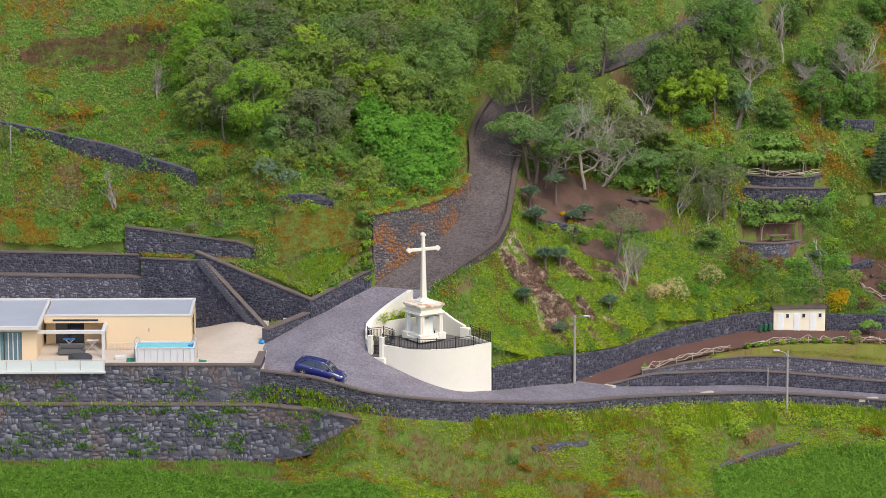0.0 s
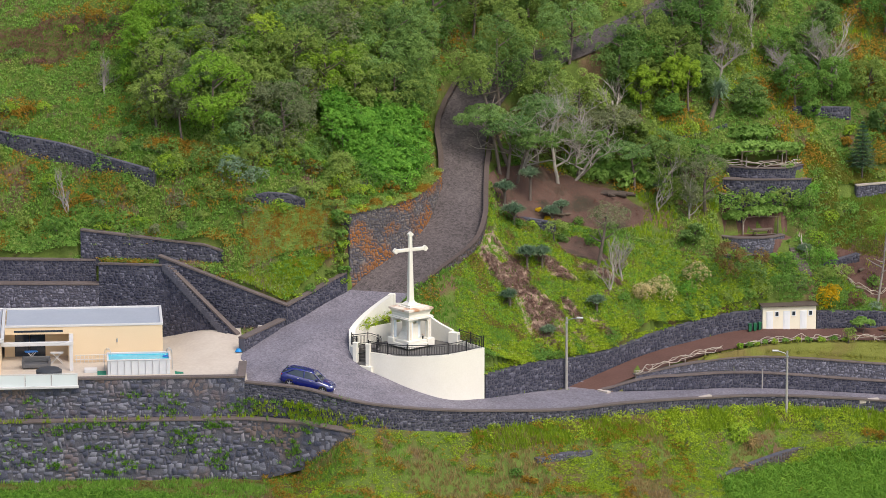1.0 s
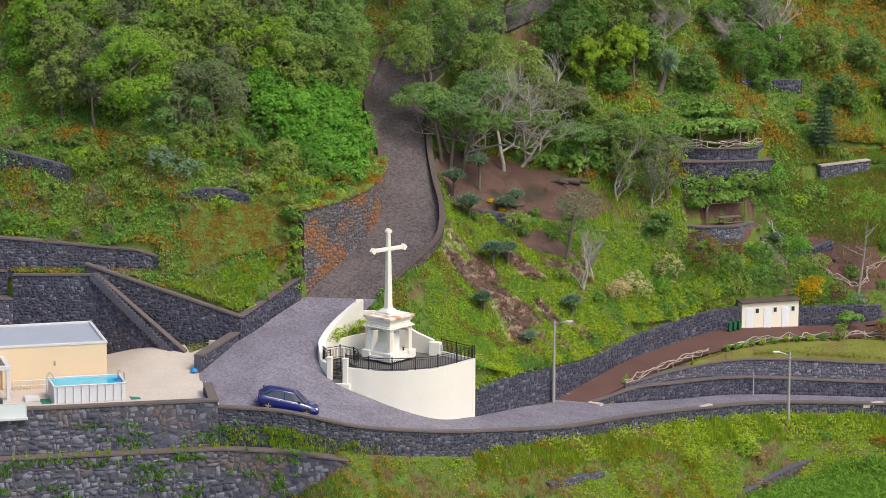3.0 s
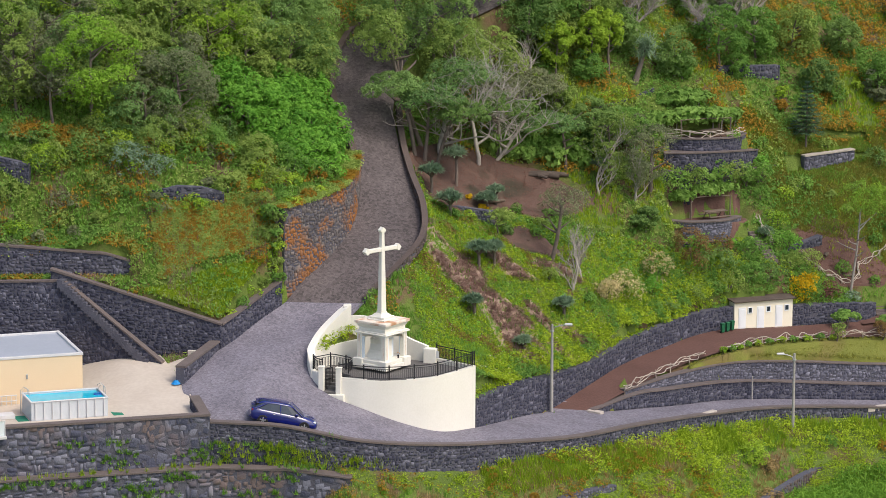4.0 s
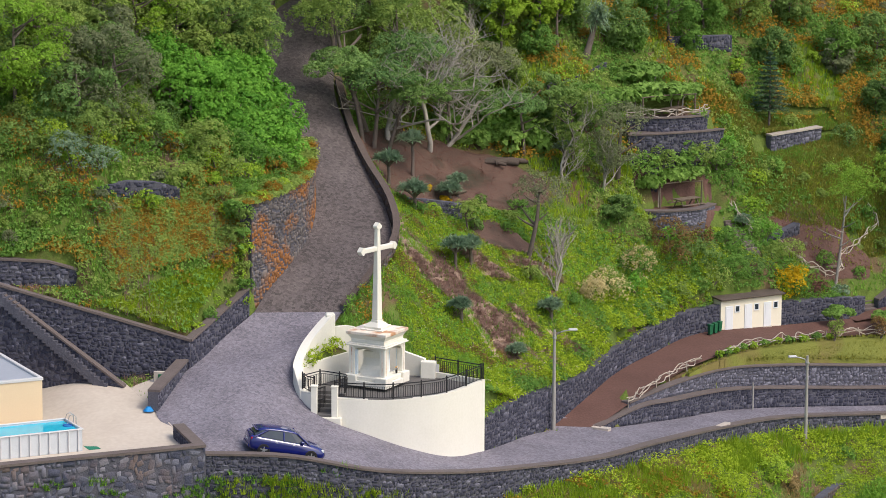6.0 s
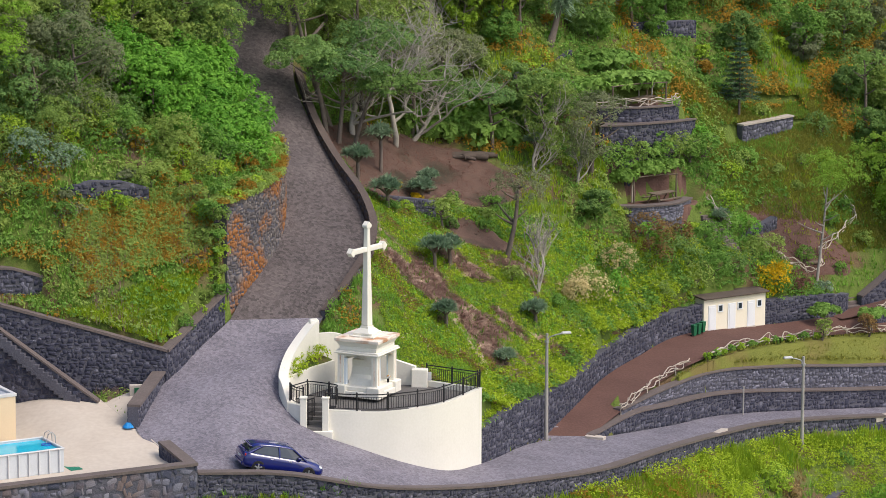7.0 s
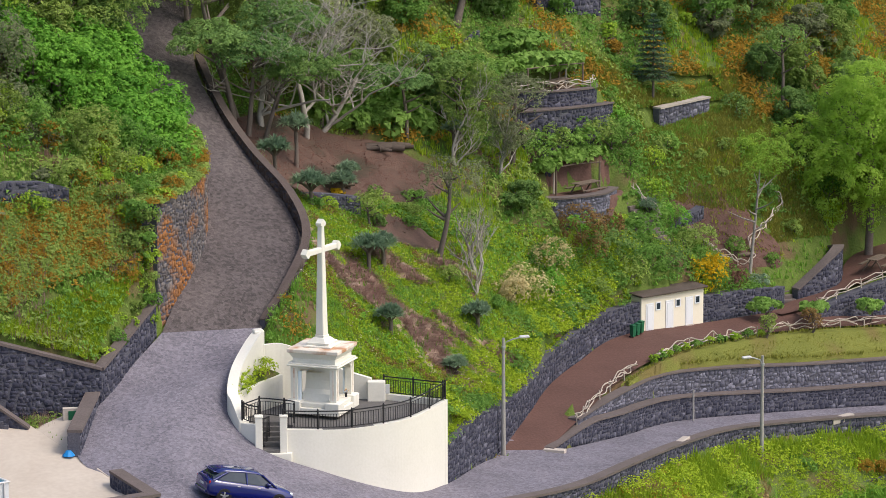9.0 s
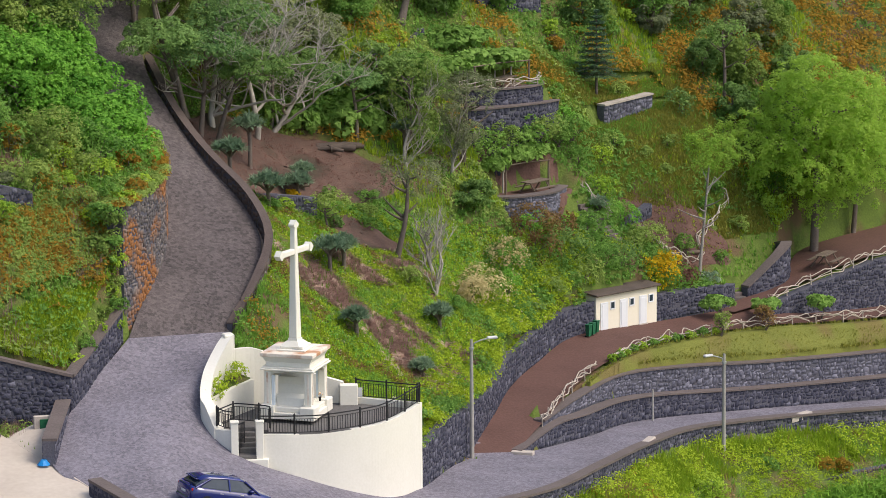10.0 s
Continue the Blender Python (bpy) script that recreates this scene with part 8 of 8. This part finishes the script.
# eastern slope
ramp_side = lambda x, y: y > np.interp(x, [12.9, 17.2, 20.4, 23.8, 29, 36, 41, 46, 51, 60], [3.7, 7, 9.6, 11.8, 14.7, 15.4, 16.4, 17.6, 19.7, 20.8]) + 0.4
p = spots(r, 74000, (8, 72, 11, 60), lambda x, y: (y > 12 + (x < 22) * 4) & ramp_side(x, y) & (lane_right(x, y) | (y > 44)))
q = np.ones(len(p), bool)
for cx, cy, rx, ry, tz in TIERS:
    q &= ((p[:, 0] - cx) / rx) ** 2 + ((p[:, 1] - cy) / ry) ** 2 > 1
p = p[q]
f = field_noise(p, 0.16, 4.0) + field_noise(p, 0.8, 8.0) * 0.5
bare = litter(p) | ((p[:, 0] > 39.5) & (p[:, 0] < 48.6) & (p[:, 1] > 17.0) & (p[:, 1] < 21.6))
meadow = (np.abs(p[:, 0] - 44) < 3.6) & (p[:, 1] > 19.6) & (p[:, 1] < 28.5) & (f < 0.22)
high = (p[:, 1] > 26) & (p[:, 0] > 42)
rusty = high & (f > -0.3) & (f < 0.2) | (p[:, 1] > 23) & ~high & (f < -0.36)
live = ~bare & ~meadow & ~rusty
stuff("scrub", "green scrub on the eastern slope", clumps(r, p[(f > -0.05) & live], 7, 0.36, 0.207), L_GREEN)
stuff("scrub", "olive scrub on the eastern slope", clumps(r, p[(f <= -0.05) & (f > -0.3) & live], 7, 0.38, 0.207), L_OLIVE)
stuff("fern", "rusty fern on the eastern slope", clumps(r, p[rusty & ~bare & ~meadow], 12, 0.6, 0.2), L_RUST)
stuff("grass", "grass on the eastern slope", tufts(r, p[(f <= -0.2) & live], 9, 0.35, 0.035), L_LIME)
stuff("grass", "yellowish short grass on the garden terraces", tufts(r, p[meadow], 7, 0.16, 0.04), L_LIME)
turf = spots(r, 20000, (36.5, 48.5, 20.5, 29.2), lambda x, y: (y > 21.8) | (x > 44.5))
tf = field_noise(turf, 0.6, 23.0)
stuff("grass", "mown yellowish turf on the garden terraces", tufts(r, turf, 9, 0.14, 0.05, 1.1), L_LAWN)
stuff("grass", "greener tufts in the terrace turf", tufts(r, turf[tf > 0.1], 5, 0.2, 0.035, 0.8), L_GRASS)
stuff("leaf_litter", "brown litter under the lane-side trees", clumps(r, p[litter(p)], 10, 0.3, 0.13, 0.25), L_DEAD)
# verge above the ramp walls
p = spots(r, 60000, (4, 64, -2, 27), lambda x, y: (y > np.interp(x, VX, VY) + np.where((x > 30.2) & (x < 35.4), 1.9, 0.02)) & (y < np.interp(x, VX, VY) + 2.8) & (x > 5.6), -1.0)
p = p[~litter(p)]
uphill = ground_z(p[:, 0] - 0.28, p[:, 1] + 0.28) - 0.1
top = np.interp(p[:, 0], [5.78, 10.2, 12.8, 17.3, 20.4, 23.8, 27.5, 30.5, 31, 35, 36], [1.9, 2.0, 1.75, 1.75, 2.2, 2.6, 2.85, 2.9, 3.1, 3.1, 2.4])
p[:, 2] = np.maximum(np.maximum(p[:, 2], uphill), np.where(p[:, 0] < 40, top, -9)) + 0.08
face = p[p[:, 1] < np.interp(p[:, 0], VX, VY) + 1.2].copy()
crest = ground_z(face[:, 0] - 0.6, face[:, 1] + 0.6)
face[:, 2] += r.random(len(face)) * np.clip(crest - face[:, 2], 0, 2.5)
p = np.concatenate([p, face])
f = field_noise(p, 0.5, 18.0)
stuff("creeper", "vivid green plants spilling over the ramp wall", clumps(r, p[(f > -0.15) & (p[:, 0] < 36)], 8, 0.26, 0.13), L_LIME)
stuff("scrub", "green plants behind the garden walls", clumps(r, p[((f <= -0.1) | (p[:, 0] >= 36)) & (p[:, 0] < 40.5)], 8, 0.28, 0.15), L_GREEN)
stuff("daisies", "white daisies along the ramp wall", clumps(r, p[(f > 0.05) & (p[:, 0] < 36)][::18] + [0, 0, 0.24], 4, 0.16, 0.07, 0.9), L_WHITE)
# lawn strip
p = spots(r, 60000, (24, 62, 4.5, 14.8), lambda x, y: (y > np.interp(x, LAWN_X, LAWN_Y) + 0.1) & (y < np.interp(x, RAMP_X, RAMP_Y)))
stuff("lawn", "short yellowish lawn above the stone wall", tufts(r, p + [0, 0, 0.24], 4, 0.1, 0.04, 1.0), L_LAWN)
turf_x = np.linspace(24.2, 62, 150)
turf_sheet(turf_x, np.interp(turf_x, LAWN_X, LAWN_Y) + 0.12, np.interp(turf_x, RAMP_X, RAMP_Y) - 0.12, "short yellowish turf above the stone wall")
# creepers on the middle branch fence
for i, q in enumerate(ramp_line[20:31:1]):
    bush(float(q[0]), float(q[1]) - 0.15, 0.3, L_GREEN if i % 2 else L_LIMELEAF, "creeper grown over the branch fence", seed=980 + i, z=float(q[2]), density=70, size=0.13, tall=0.9)
# foreground slope
p = spots(r, 80000, (-12, 52, -34, 8), lambda x, y: (y < np.interp(x, EX, EY) - 0.35) & (y > np.interp(x, EX, EY) - 19))
f = field_noise(p, 0.2, 6.0) + 0.5 * field_noise(p, 0.9, 7.0)
stuff("grass", "yellow-green rough grass below the road", clumps(r, p[f > -0.06], 7, 0.26, 0.13, 0.4), L_LIME)
stuff("grass", "green tall grass below the road", joined([tufts(r, p[(f <= 0.0) & (f > -0.2)], 4, 0.36, 0.04, 0.9), clumps(r, p[(f <= 0.0) & (f > -0.2)], 4, 0.24, 0.13, 0.4)]), L_GRASS)
stuff("dry_grass", "straw-coloured grass below the road", tufts(r, p[f <= -0.22], 6, 0.36, 0.032, 1.0), L_STRAW)
stuff("fern", "rusty fern below the road", clumps(r, p[(np.abs(f + 0.05) < 0.09) & (p[:, 0] < 22)] + [0, 0, 0.3], 9, 0.32, 0.14), L_RUST)
stuff("creeper", "green creeper on the slope below the road", clumps(r, p[(f > 0.25) | (f > -0.25) & (p[:, 0] > 14) & (p[:, 0] < 25) & (p[:, 1] > np.interp(p[:, 0], EX, EY) - 9)], 9, 0.38, 0.145), L_LIME)
p = spots(r, 30000, (4, 52, -9, 8), lambda x, y: (y < np.interp(x, EX, EY) - 0.15) & (y > np.interp(x, EX, EY) - 2.2))
f = field_noise(p, 0.35, 13.0)
stuff("creeper", "yellow-green creeper climbing the road wall", clumps(r, p[f > 0.0] + [0, 0, 0.3], 8, 0.38, 0.145), L_LIME)
stuff("grass", "tall grass along the foot of the road wall", tufts(r, p[f <= 0.12], 5, 0.62, 0.05, 0.9), L_LIME)
p = spots(r, 7000, (-46, -6, -13.5, -8), lambda x, y: (y > -11.4 - 0.35 * np.clip(x + 24, 0, 60)) & (y < np.interp(x, [-46, -26, -13.3, -9, -5.2], [-7.7, -7.9, -8.4, -9.4, -10.7]) - 0.1))
f = field_noise(p, 0.5, 14.0)
stuff("leaf_litter", "brown dead growth along the wall foot", clumps(r, p[f < 0.1], 8, 0.26, 0.13, 0.3), L_RUSSET)
stuff("grass", "green grass along the wall foot", tufts(r, p[f > -0.1], 6, 0.4, 0.04), L_GRASS)
# rusty fern along the foot of the wood
p = spots(r, 5200, (-21, -8, 13.6, 17.6), lambda x, y: np.abs(y - np.interp(x, [-21, -15, -8], [17.2, 15.7, 14.0])) < 0.75)
p[:, 2] += 0.5
f = field_noise(p, 0.6, 31.0)
stuff("fern", "orange-brown fern along the foot of the wood", clumps(r, p[f > -0.15], 8, 0.45, 0.17), L_RUST)
# growth along the top of the lichen-stained wall
u = r.random(2600)
wp = np.stack([np.interp(u, [0, 0.3, 0.55, 0.7, 0.85, 1], q) for q in ([-4.2, -1.8, 0.35, 1.5, 2.8, 4.1], [7.7, 9.35, 11.25, 12.55, 14.55, 17.8], [13.1, 13.2, 13.4, 13.5, 13.9, 14.6])], 1)
wp[:, :2] += r.uniform(-0.05, 1.1, (2600, 1)) * np.array([-0.66, 0.75])
f = field_noise(wp, 0.8, 41.0)
stuff("creeper", "green creeper along the top of the lichen-stained wall", clumps(r, wp[f > -0.1], 9, 0.3, 0.16), L_OLIVE)
stuff("fern", "rusty fern along the top of the lichen-stained wall", clumps(r, wp[f <= -0.1], 9, 0.3, 0.15), L_RUST)
# cane fields
p = spots(r, 46000, (-46, -2, -30, -9.5), lambda x, y: (y < -11.9 - 0.35 * np.clip(x + 24, 0, 60)))
stuff("cane_field", "bright green cane field below the terrace walls", joined([tufts(r, p, 2, 0.9, 0.07, 1.1), clumps(r, p + [0, 0, 0.45], 3, 0.45, 0.62, 0.15)]), L_CANE)
p = spots(r, 40000, (24, 62, -22, 6.5), lambda x, y: y < np.interp(x, [22, 28, 34, 48, 62], [-7.4, -1.6, 2.6, 4.4, 5.6]) - 0.3)
stuff("cane_field", "bright green cane field below the eastern wall", joined([tufts(r, p, 2, 0.9, 0.07, 1.1), clumps(r, p + [0, 0, 0.45], 3, 0.45, 0.62, 0.15)]), L_CANE)
# tufts growing out of the deck walls
wc = np.stack([r.uniform(-44, -6, 90), r.uniform(-3.8, 2.4, 90)], 1)
wc = np.repeat(wc, 9, 0) + r.normal(0, 1, (810, 2)) * [0.55, 0.14]
wp = np.stack([wc[:, 0], np.full(810, -7.4), np.clip(wc[:, 1], -4.0, 2.6)], 1)
wp[:, 1] = np.where(wp[:, 2] > 0.4, np.interp(wp[:, 0], EX, EY) - 0.08, np.interp(wp[:, 0], [-46, -26, -13.3, -9, -5.2], [-7.7, -7.9, -8.4, -9.4, -10.7]))
stuff("wall_weeds", "green weeds growing from the stone walls", tufts(r, wp, 12, 0.3, 0.035, 1.3), L_GRASS)
wp = np.stack([r.uniform(-46, -8, 110), r.uniform(-8.2, -7.5, 110), np.full(110, 0.4)], 1)
stuff("wall_weeds", "grass on the ledge between the wall tiers", tufts(r, wp, 12, 0.35, 0.03, 0.6), L_LIME)
wx = np.concatenate([r.uniform(-12.8, -2, 260), r.uniform(-10, -4, 200)])
wp = np.stack([wx, np.interp(wx, EX, EY) - 0.1, np.interp(wx, EZ_X, EZ) - r.uniform(0.8, 2.2, len(wx))], 1)
stuff("wall_weeds", "dense green weeds on the road wall", tufts(r, wp[::2], 12, 0.4, 0.03, 0.9), L_LIME)
